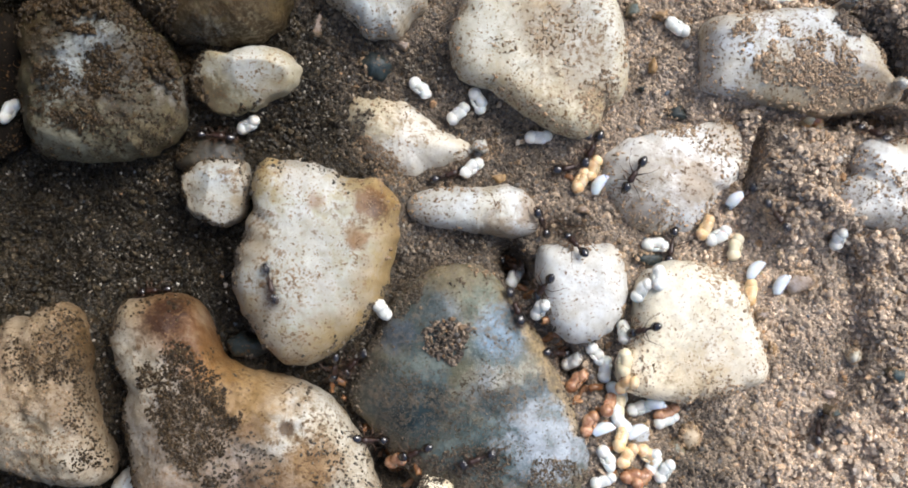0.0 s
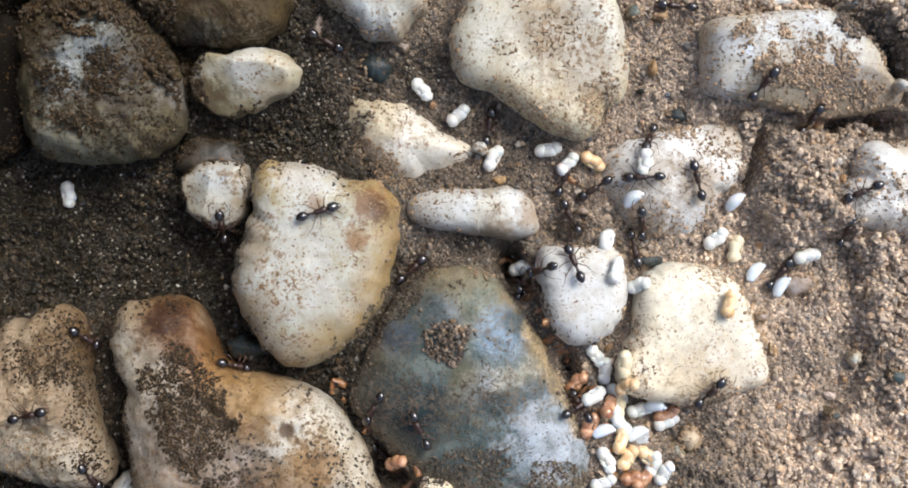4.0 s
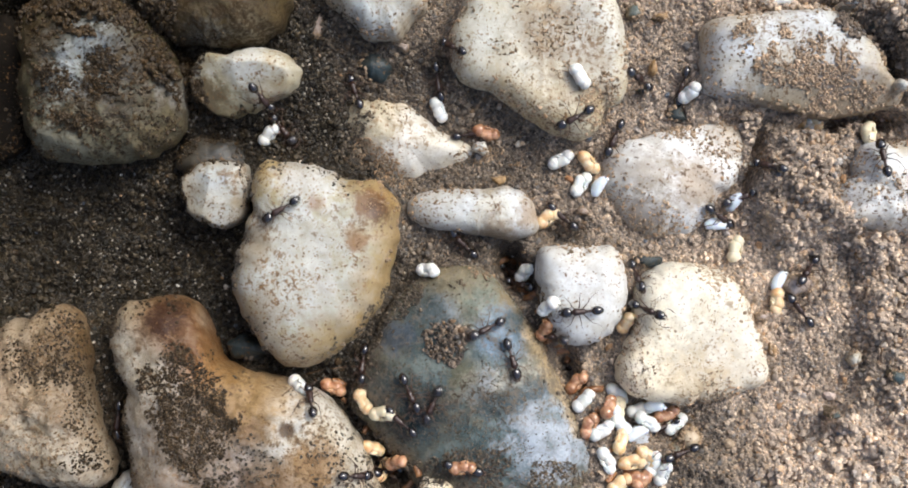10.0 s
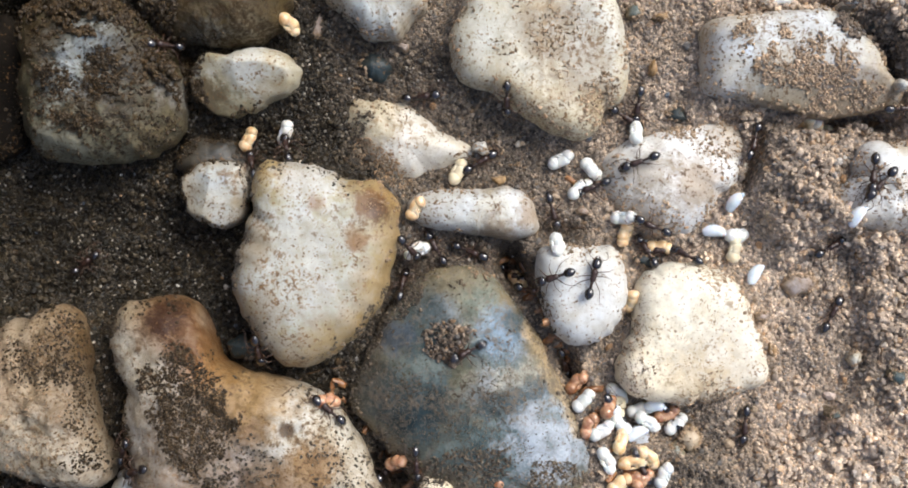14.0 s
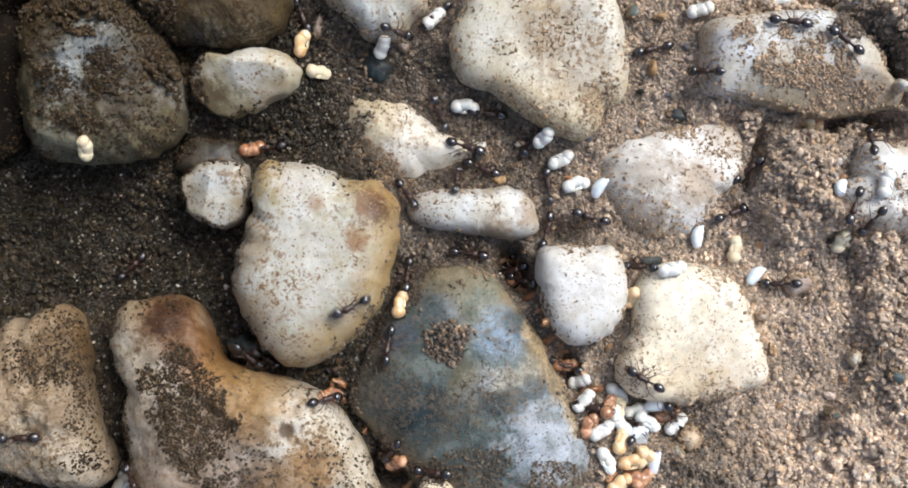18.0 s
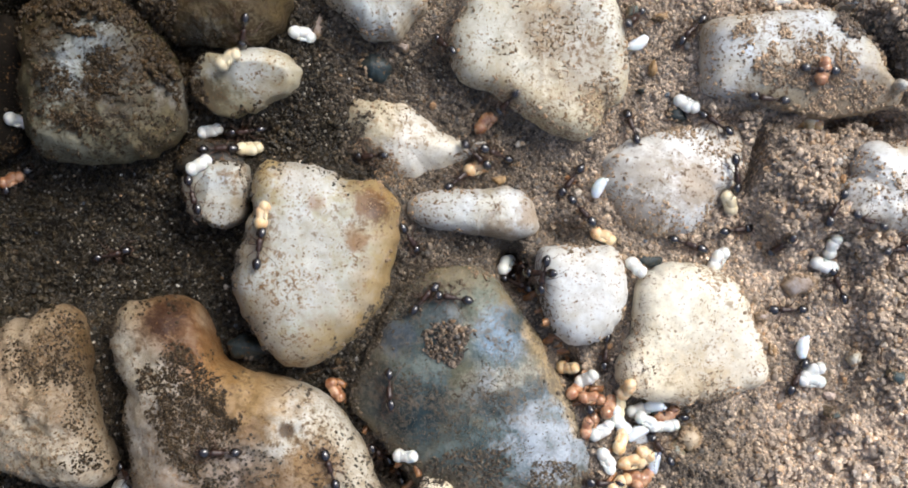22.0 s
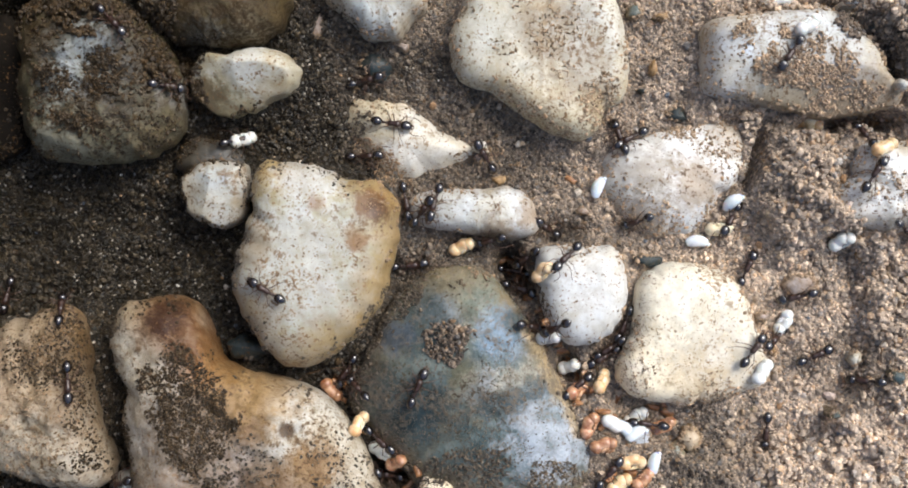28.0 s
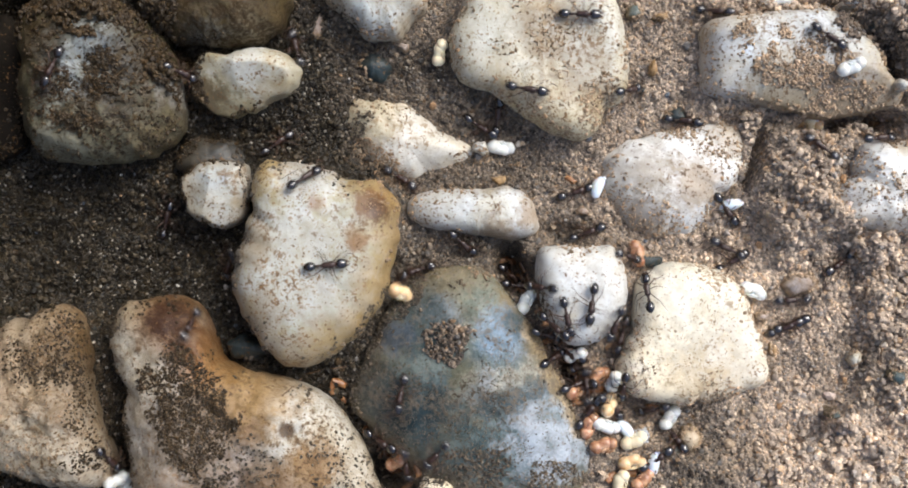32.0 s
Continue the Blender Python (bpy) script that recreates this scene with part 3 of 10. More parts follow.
pebble('blocky grey-white stone with a patch of soil', WHITE_ROCK,
       28.74, 15.35, [7.43, 6.86, 6.28, 5.78, 5.52, 5.42, 5.29, 4.96, 4.57, 4.37, 4.38, 4.53, 4.84, 5.37, 6.16, 7.49, 8.29, 7.97, 7.84, 7.97, 7.78, 6.19, 5.26, 4.7, 4.37, 4.23, 4.22, 4.34, 4.57, 4.88, 5.42, 6.06, 6.99, 8.29, 9.51, 8.28],
       top=5, mid=1.5, power=6, breaks=((0, -1, 0.55, 5.3),), rough=0.3, seed=17,
       spots=((-0.2, -3.6, 3.6, (0.245, 0.197, 0.122), 0.7), (4.6, -3.3, 2.8, (0.245, 0.177, 0.102), 0.7), (2.2, 2.4, 3, (0.503, 0.53, 0.541), 0.6),))
pebble('half-buried cream stone dusted with soil', dict(CREAM_ROCK, pale=(0.70, 0.625, 0.47), cool=(0.72, 0.68, 0.585)),
       -4.52, 9.08, [6.27, 4.43, 3.9, 3.66, 3.52, 3.44, 3.47, 3.56, 3.58, 3.71, 3.98, 4.39, 5.05, 5.52, 6.2, 6.21, 6.05, 5.58, 5.25, 4.63, 4.23, 4.03, 4.0, 4.1, 4.17, 4.18, 4.32, 4.19, 4.12, 4.16, 4.14, 4.25, 4.78, 5.73, 6.94, 8.18],
       top=2.0, mid=-1.3, power=2.0, rough=0.5, seed=18, edge=0.9,
       spots=((1.9, -1.2, 3.0, (0.544, 0.537, 0.496), 0.7), (-4.0, 2.5, 2.4, (0.231, 0.144, 0.046), 0.7), (-2.5, 1.8, 1.5, (0.544, 0.503, 0.378), 0.7),))
pebble('small pale angular quartz stone', DIMMED_COOL_ROCK,
       -20.07, 4.46, [2.78, 2.9, 2.98, 3.17, 3.49, 3.2, 2.91, 2.75, 2.68, 2.64, 2.6, 2.64, 2.77, 2.82, 2.9, 3.07, 3.23, 3.04, 2.95, 2.86, 2.87, 2.96, 2.96, 2.9, 2.93, 2.97, 3.02, 3.16, 3.32, 3.21, 3.2, 3.08, 2.97, 2.95, 2.8, 2.75],
       top=4.5, mid=1.5, power=3, breaks=((0.7, -0.7, 0.5, 4.2), (-0.9, -0.2, 0.5, 4.4)), seed=19)
pebble('dark brownish-grey low stone', dict(DARK_ROCK, pale=(0.055, 0.05, 0.042), cool=(0.045, 0.045, 0.042)),
       -21.13, 7.39, [3.19, 2.96, 2.73, 2.6, 2.55, 2.2, 1.99, 1.86, 1.81, 1.81, 1.86, 1.98, 2.16, 2.24, 2.4, 2.67, 2.98, 2.97, 3.05, 3.25, 3.04, 2.61, 2.35, 2.19, 2.12, 1.92, 1.79, 1.72, 1.71, 1.75, 1.86, 2.04, 2.33, 2.83, 3.2, 3.15],
       top=0.9, mid=-0.6, power=2.5, seed=20, edge=0.8)
pebble('large smooth heart-shaped ivory quartz stone', IVORY_ROCK,
       -11.82, -1.14, [6.99, 7.27, 7.69, 8.25, 8.58, 8.35, 7.58, 7.23, 7.38, 7.69, 8.14, 8.62, 9.06, 7.86, 6.64, 6.19, 6.1, 6.17, 6.39, 6.69, 7.11, 7.45, 7.59, 7.94, 8.51, 9.06, 9.32, 9.13, 8.58, 7.95, 7.46, 7.12, 6.94, 6.78, 6.74, 6.76],
       top=6.6, mid=2.2, power=4.5, rough=0.28, seed=21,
       spots=((-1.4, -1.1, 4.5, (0.503, 0.53, 0.541), 0.55), (-0.5, 6.8, 2.0, (0.503, 0.53, 0.541), 0.6), (3.9, 1.6, 0.6, (0.232, 0.129, 0.04), 0.6), (2.1, -7.4, 2.6, (0.286, 0.204, 0.102), 0.55), (6.6, 5.1, 1.4, (0.286, 0.181, 0.059), 0.6), (7.2, 2.1, 1.4, (0.286, 0.204, 0.109), 0.55), (5.6, -2.1, 1.6, (0.286, 0.211, 0.116), 0.5), (-4.2, -4.6, 1.5, (0.272, 0.204, 0.116), 0.5),)
       + ((-4.9, 0.7, 1.2, (0.272, 0.197, 0.109), 0.5), (0.7, 4.4, 0.48, (0.2, 0.092, 0.025), 0.6), (4.1, 1.2, 0.5, (0.208, 0.096, 0.025), 0.6), (5.3, 4.5, 1.0, (0.13, 0.051, 0.014), 0.8), (5.8, 3.9, 0.64, (0.05, 0.018, 0.005), 0.8),))
pebble('small oblong white quartz stone with a rusty end', WHITE_ROCK,
       2.21, 2.41, [4.91, 4.7, 4.4, 4.13, 3.81, 3.46, 2.98, 2.62, 2.4, 2.3, 2.35, 2.47, 2.69, 3.06, 3.52, 4.29, 5.6, 6.29, 6.25, 4.9, 3.47, 2.58, 2.1, 1.85, 1.71, 1.64, 1.62, 1.65, 1.74, 1.89, 2.13, 2.51, 3.18, 3.85, 4.69, 5.02],
       top=3.4, mid=0.8, power=3.4, lean=(0, 0.12), seed=22, edge=0.6,
       spots=((4.2, -0.0, 0.96, (0.258, 0.156, 0.055), 0.6), (1.5, -2.4, 2.0, (0.2, 0.14, 0.08), 0.8), (-2.9, 1.0, 2.2, (0.503, 0.53, 0.541), 0.7),))
pebble('low cream and white stone with soil on top', dict(WHITE_ROCK, ring=0.3, pale=(0.70, 0.68, 0.61), cool=(0.68, 0.70, 0.71), film=(0.66, 0.7), crust=0.22, specks=1.0, cloud=(0.86, 0.81, 0.72)),
       19.49, 6.10, [5.89, 6.26, 6.5, 6.61, 6.72, 6.04, 5.36, 4.72, 4.32, 4.08, 3.97, 3.99, 4.13, 4.38, 4.83, 5.54, 6.01, 6.79, 6.88, 6.79, 6.51, 6.41, 6.42, 6.35, 6.07, 5.82, 5.59, 5.54, 5.38, 5.14, 4.72, 4.47, 4.18, 4.07, 4.67, 5.31],
       top=2.7, mid=-0.3, power=3.0, rough=0.3, seed=23, edge=0.62,
       spots=((-0.5, 0.5, 3.4, (0.72, 0.735, 0.73), 0.9), (0.8, -1.3, 1.7, (0.313, 0.218, 0.116), 0.7), (-3.1, -0.2, 1.6, (0.313, 0.245, 0.157), 0.6), (3.7, 3.0, 1.44, (0.224, 0.14, 0.055), 0.5), (-3.6, -3.9, 1.92, (0.224, 0.16, 0.096), 0.6),))
pebble('round chalk-white stone amid the brood', CHALK_ROCK,
       10.72, -3.94, [3.93, 4.03, 4.08, 4.26, 4.43, 4.59, 4.47, 4.24, 3.96, 3.8, 3.92, 4.2, 4.52, 4.83, 4.71, 4.38, 4.16, 3.87, 3.72, 3.65, 3.69, 3.74, 3.88, 4.09, 4.36, 4.53, 4.65, 4.68, 4.74, 4.56, 4.47, 4.27, 4.21, 4.02, 3.94, 3.89],
       top=4.2, mid=1.4, power=4.5, rough=0.22, seed=24)
pebble('blocky cream limestone beside the brood pile', CREAM_ROCK,
       20.21, -7.93, [5.72, 5.43, 5.43, 5.62, 5.82, 6.05, 6.03, 6.04, 6.1, 6.25, 6.59, 6.7, 6.77, 6.75, 6.37, 5.81, 5.48, 5.34, 5.46, 6.02, 6.77, 7.53, 7.14, 6.65, 6.25, 5.86, 5.68, 5.57, 5.57, 5.75, 5.98, 6.33, 6.8, 7.27, 6.79, 6.12],
       top=3.9, mid=1.0, power=8, rough=0.2, seed=25, ripple=0.5,
       spots=((1.3, -2.4, 2.6, (0.381, 0.286, 0.163), 0.6), (-0.1, 4.1, 4, (0.632, 0.612, 0.522), 0.7), (4.7, -0.7, 2.5, (0.632, 0.612, 0.541), 0.7),))
pebble('white stone half buried in the bank', dict(WHITE_ROCK, pale=(0.66, 0.635, 0.565), cool=(0.66, 0.69, 0.71), crust=0.22),
       36.6, 4.30, [3.87, 3.83, 3.91, 4.12, 4.51, 4.65, 4.41, 4.32, 4.37, 4.38, 4.37, 4.5, 4.45, 4.0, 3.74, 3.64, 3.76, 4.01, 4.43, 4.84, 4.98, 5.28, 4.68, 4.21, 3.87, 3.67, 3.59, 3.63, 3.78, 3.96, 4.24, 4.71, 5.48, 4.86, 4.34, 4.03],
       top=5.1, mid=2.6, power=3.4, rough=0.6, seed=26, edge=0.75, ripple=0.7,
       spots=((-0.2, -2.6, 3, (0.34, 0.272, 0.177), 0.6), (-2.2, 0.8, 3.0, (0.60, 0.61, 0.60), 0.75),))
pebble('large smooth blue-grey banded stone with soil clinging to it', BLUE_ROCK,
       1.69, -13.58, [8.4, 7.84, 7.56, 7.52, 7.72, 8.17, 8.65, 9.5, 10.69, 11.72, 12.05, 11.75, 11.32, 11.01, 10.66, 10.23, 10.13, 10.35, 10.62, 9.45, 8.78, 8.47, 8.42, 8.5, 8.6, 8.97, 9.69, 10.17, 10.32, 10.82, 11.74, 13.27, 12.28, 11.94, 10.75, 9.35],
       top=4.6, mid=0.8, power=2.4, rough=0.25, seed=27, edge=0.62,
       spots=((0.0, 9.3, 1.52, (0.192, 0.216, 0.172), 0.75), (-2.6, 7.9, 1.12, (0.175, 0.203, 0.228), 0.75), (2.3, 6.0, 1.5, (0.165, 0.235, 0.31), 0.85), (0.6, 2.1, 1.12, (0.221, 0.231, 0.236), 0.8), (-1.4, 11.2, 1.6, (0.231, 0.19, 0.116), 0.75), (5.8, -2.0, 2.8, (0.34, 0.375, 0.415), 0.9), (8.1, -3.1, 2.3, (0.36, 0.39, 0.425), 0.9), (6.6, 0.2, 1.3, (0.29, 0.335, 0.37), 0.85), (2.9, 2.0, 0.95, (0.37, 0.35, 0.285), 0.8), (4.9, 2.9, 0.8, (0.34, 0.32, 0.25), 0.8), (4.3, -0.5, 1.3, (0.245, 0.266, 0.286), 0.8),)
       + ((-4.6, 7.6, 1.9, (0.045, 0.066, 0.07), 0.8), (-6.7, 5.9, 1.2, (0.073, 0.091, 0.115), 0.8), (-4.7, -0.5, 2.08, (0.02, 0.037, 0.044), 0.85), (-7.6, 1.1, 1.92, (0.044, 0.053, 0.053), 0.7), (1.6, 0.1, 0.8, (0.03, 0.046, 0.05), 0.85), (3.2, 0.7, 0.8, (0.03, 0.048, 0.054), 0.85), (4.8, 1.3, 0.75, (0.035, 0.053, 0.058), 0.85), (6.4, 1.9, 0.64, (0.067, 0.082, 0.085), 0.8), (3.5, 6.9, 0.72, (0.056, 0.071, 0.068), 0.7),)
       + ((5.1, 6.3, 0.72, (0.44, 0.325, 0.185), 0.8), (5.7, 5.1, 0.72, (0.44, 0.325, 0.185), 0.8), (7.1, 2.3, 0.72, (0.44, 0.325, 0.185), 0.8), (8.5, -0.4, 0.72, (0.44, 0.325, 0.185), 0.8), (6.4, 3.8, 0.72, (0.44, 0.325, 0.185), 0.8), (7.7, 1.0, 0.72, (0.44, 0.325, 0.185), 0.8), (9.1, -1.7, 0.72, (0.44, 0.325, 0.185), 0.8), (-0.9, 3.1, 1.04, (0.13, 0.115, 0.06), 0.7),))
pebble('brown crusted block of stone', dict(BROWN_ROCK, pale=(0.335, 0.262, 0.178), cool=(0.375, 0.318, 0.25), stain=(0.22, 0.145, 0.08), cloud=(0.72, 0.66, 0.56), film=(0.575, 0.7)),
       -34.60, -13.56, [4.54, 4.41, 4.53, 4.84, 5.36, 6.08, 7.18, 8.05, 8.44, 8.07, 7.38, 7.45, 7.72, 7.75, 8.03, 7.73, 7.12, 6.79, 6.69, 6.79, 7.12, 7.73, 7.96, 7.12, 6.62, 6.38, 6.39, 6.61, 7.05, 7.38, 8.01, 8.46, 7.96, 5.99, 5.27, 4.82],
       top=6, mid=2, power=4, rough=1.1, seed=28, ripple=0.5,
       spots=((4.5, 3.2, 3.2, (0.06, 0.033, 0.011), 0.8), (-0.2, 1.3, 3.5, (0.34, 0.266, 0.177), 0.6), (2.6, 5.5, 1.76, (0.1, 0.06, 0.021), 0.7), (1.7, -0.6, 1.28, (0.14, 0.078, 0.025), 0.7), (0.2, -4.4, 3.5, (0.408, 0.374, 0.3), 0.7),))
pebble('long ivory stone with rust stains and a soil-filled hollow', BROWN_ROCK,
       -19.77, -14.63, [10.65, 9.21, 7.85, 6.48, 5.5, 4.91, 4.61, 4.63, 4.8, 5.42, 9.51, 11.0, 11.65, 12.39, 11.78, 10.18, 8.23, 7.95, 7.92, 7.84, 7.99, 8.42, 9.24, 10.22, 9.04, 8.33, 7.95, 7.83, 7.95, 8.33, 9.04, 10.22, 12.17, 15.31, 14.08, 12.26],
       top=6.5, mid=2, power=4, rough=0.75, seed=29,
       spots=((-6.6, 5.2, 1.6, (0.476, 0.462, 0.418), 0.7), (-7.1, 8.1, 1.4, (0.422, 0.374, 0.275), 0.6), (7.5, 0.0, 4.0, (0.53, 0.517, 0.463), 0.85), (-5.7, 1.4, 4.5, (0.381, 0.354, 0.306), 0.8), (-6.2, 4.3, 2.2, (0.408, 0.367, 0.287), 0.7), (11.1, -3.3, 3.2, (0.544, 0.503, 0.405), 0.75), (3.4, -0.1, 1.3, (0.27, 0.138, 0.037), 0.6), (7.3, -4.2, 1.5, (0.28, 0.147, 0.04), 0.5),)
       + ((4.3, -4.4, 1.6, (0.2, 0.101, 0.028), 0.55), (-0.4, 4.9, 1.5, (0.2, 0.087, 0.022), 0.85), (-3.8, 8.5, 2.08, (0.2, 0.099, 0.027), 0.6), (-1.0, 5.9, 1.92, (0.176, 0.081, 0.022), 0.7), (0.3, 3.8, 1.44, (0.24, 0.11, 0.027), 0.7), (4.5, 1.9, 1.8, (0.36, 0.25, 0.115), 0.5), (3.3, 3.6, 3.0, (0.30, 0.20, 0.095), 0.5), (8.9, -3.3, 1.44, (0.232, 0.129, 0.04), 0.8),)
       + ((2.6, 1.9, 1.8, (0.299, 0.175, 0.051), 0.6), (-2.6, 7.4, 1.44, (0.11, 0.041, 0.011), 0.7), (-3.9, 8.4, 1.44, (0.04, 0.013, 0.003), 0.95), (6.2, -0.4, 0.48, (0.06, 0.032, 0.012), 0.9), (-1.7, -0.4, 2.56, (0.12, 0.085, 0.055), 0.7),))
pebble('small tan pebble beside a gallery mouth', CREAM_ROCK,
       -1.45, -21.04, [1.59, 1.58, 1.62, 1.62, 1.55, 1.54, 1.57, 1.66, 1.62, 1.56, 1.56, 1.61, 1.71, 1.67, 1.57, 1.53, 1.53, 1.58, 1.64, 1.69, 1.79, 1.97, 1.97, 1.65, 1.46, 1.35, 1.29, 1.27, 1.29, 1.35, 1.46, 1.65, 1.97, 1.98, 1.77, 1.65],
       top=4.4, mid=2.8, power=2.4, seed=30)
pebble('small clear grey pebble', WHITE_ROCK,
       -27.77, -21.05, [1.44, 1.41, 1.36, 1.36, 1.39, 1.48, 1.62, 1.69, 1.57, 1.52, 1.51, 1.55, 1.41, 1.33, 1.29, 1.3, 1.35, 1.44, 1.5, 1.48, 1.5, 1.57, 1.71, 1.67, 1.48, 1.36, 1.3, 1.28, 1.3, 1.36, 1.48, 1.67, 1.63, 1.51, 1.44, 1.42],
       top=1.8, mid=0.5, power=2.4, seed=31)
pebble('dark green-grey pebble in the soil', DARK_ROCK,
       -17.57, -8.87, [1.66, 1.54, 1.48, 1.28, 1.12, 1.02, 0.97, 0.95, 0.95, 0.99, 1.07, 1.19, 1.27, 1.29, 1.35, 1.46, 1.64, 1.88, 1.68, 1.55, 1.49, 1.46, 1.23, 1.08, 1.0, 0.95, 0.93, 0.95, 0.99, 1.08, 1.14, 1.2, 1.31, 1.5, 1.8, 1.87],
       top=1.9, mid=0.5, power=2.2, seed=32)
pebble('dark green-grey pebble in the soil', DARK_ROCK,
       -6.75, 15.31, [1.54, 1.4, 1.32, 1.29, 1.3, 1.35, 1.32, 1.25, 1.22, 1.23, 1.28, 1.38, 1.46, 1.36, 1.3, 1.29, 1.32, 1.39, 1.52, 1.41, 1.33, 1.29, 1.3, 1.34, 1.43, 1.34, 1.26, 1.23, 1.23, 1.28, 1.37, 1.38, 1.33, 1.32, 1.35, 1.43],
       top=0.7, mid=-0.6, power=2.2, ripple=0.6, seed=33)
pebble('small round tan pebble', dict(GLASSY_ROCK, pale=(0.46, 0.37, 0.255), cool=(0.42, 0.36, 0.27), stain=(0.33, 0.23, 0.13)),
       20.11, -16.65, [0.93, 0.99, 1.05, 0.98, 0.94, 0.94, 0.96, 1.02, 1.04, 1.0, 1.0, 1.02, 1.08, 1.02, 0.97, 0.95, 0.95, 0.99, 1.07, 0.97, 0.9, 0.87, 0.87, 0.89, 0.95, 1.04, 1.15, 1.06, 1.0, 0.98, 0.99, 1.03, 1.02, 0.95, 0.92, 0.91],
       top=1.8, mid=0.8, power=2.2, seed=34)
pebble('small smooth grey-green pebble', dict(GLASSY_ROCK, pale=(0.27, 0.265, 0.205), cool=(0.235, 0.255, 0.225), stain=(0.22, 0.17, 0.11)),
       18.91, -18.21, [0.92, 0.91, 0.93, 0.94, 0.95, 1.0, 1.09, 1.24, 1.48, 1.48, 1.31, 1.2, 1.15, 1.13, 1.05, 1.01, 1.0, 1.02, 1.07, 1.17, 1.23, 1.11, 1.05, 1.02, 1.02, 1.05, 1.12, 1.24, 1.35, 1.29, 1.28, 1.3, 1.37, 1.18, 1.04, 0.97],
       top=1.5, mid=0.6, power=2.2, seed=35)
pebble('pinkish clear quartz pebble in the bank', PINK_ROCK,
       29.50, -3.45, [1.44, 1.5, 1.34, 1.24, 1.19, 1.18, 1.05, 0.94, 0.88, 0.85, 0.85, 0.88, 0.93, 1.03, 1.09, 1.12, 1.2, 1.33, 1.54, 1.44, 1.31, 1.24, 1.21, 1.21, 1.06, 0.95, 0.88, 0.84, 0.84, 0.85, 0.9, 0.98, 1.12, 1.2, 1.24, 1.31],
       top=2.0, mid=1.0, power=2.4, seed=36)
pebble('small pinkish pebble in the bank', PINK_ROCK,
       34.53, -0.87, [0.63, 0.62, 0.63, 0.67, 0.67, 0.59, 0.53, 0.5, 0.49, 0.49, 0.51, 0.54, 0.61, 0.6, 0.6, 0.62, 0.66, 0.73, 0.77, 0.66, 0.59, 0.55, 0.53, 0.53, 0.54, 0.57, 0.63, 0.61, 0.57, 0.55, 0.54, 0.55, 0.58, 0.64, 0.7, 0.65],
       top=2.6, mid=1.6, power=2.2, seed=37)
pebble('small pale pebble in the bank', WHITE_ROCK,
       36.81, 13.09, [0.45, 0.48, 0.52, 0.53, 0.48, 0.45, 0.43, 0.43, 0.45, 0.47, 0.52, 0.5, 0.47, 0.46, 0.46, 0.47, 0.5, 0.55, 0.5, 0.47, 0.46, 0.46, 0.47, 0.51, 0.49, 0.46, 0.43, 0.43, 0.43, 0.46, 0.49, 0.56, 0.5, 0.47, 0.45, 0.44],
       top=5.4, mid=4.2, power=2.2, seed=38)
pebble('small pale pebble in the bank', WHITE_ROCK,
       33.75, -9.68, [0.52, 0.5, 0.5, 0.51, 0.53, 0.54, 0.5, 0.47, 0.46, 0.47, 0.48, 0.52, 0.59, 0.54, 0.51, 0.5, 0.5, 0.52, 0.55, 0.58, 0.53, 0.49, 0.48, 0.48, 0.49, 0.53, 0.58, 0.51, 0.47, 0.45, 0.44, 0.45, 0.47, 0.52, 0.58, 0.57],
       top=2.6, mid=1.8, power=2.2, seed=39)
pebble('flat pale chip of stone', WHITE_ROCK,
       27.54, 20.80, [1.52, 1.23, 1.02, 0.9, 0.82, 0.78, 0.7, 0.63, 0.58, 0.56, 0.56, 0.57, 0.6, 0.66, 0.75, 0.91, 1.12, 1.21, 1.35, 1.45, 1.12, 0.94, 0.82, 0.73, 0.64, 0.58, 0.55, 0.53, 0.53, 0.55, 0.59, 0.66, 0.77, 0.95, 1.12, 1.27],
       top=1.6, mid=1.0, power=3, seed=40)
pebble('small blue-grey pebble in the soil', BLUE_ROCK,
       15.42, 19.78, [0.6, 0.56, 0.54, 0.55, 0.58, 0.63, 0.72, 0.87, 0.78, 0.72, 0.7, 0.69, 0.62, 0.57, 0.55, 0.54, 0.55, 0.56, 0.58, 0.64, 0.72, 0.84, 0.74, 0.68, 0.65, 0.64, 0.62, 0.61, 0.63, 0.66, 0.65, 0.64, 0.66, 0.7, 0.76, 0.66],
       top=1.5, mid=0.8, power=3.2, seed=51, rough=0.5, ripple=0.3)
pebble('small ochre pebble in the soil', OCHRE_ROCK,
       17.76, 19.40, [0.6, 0.62, 0.64, 0.68, 0.75, 0.6, 0.5, 0.44, 0.4, 0.38, 0.37, 0.37, 0.38, 0.41, 0.45, 0.52, 0.63, 0.67, 0.74, 0.84, 0.65, 0.54, 0.47, 0.44, 0.42, 0.42, 0.43, 0.46, 0.5, 0.49, 0.48, 0.49, 0.52, 0.56, 0.64, 0.61],
       top=1.4, mid=0.7, power=3.2, seed=52, rough=0.5, ripple=0.3)
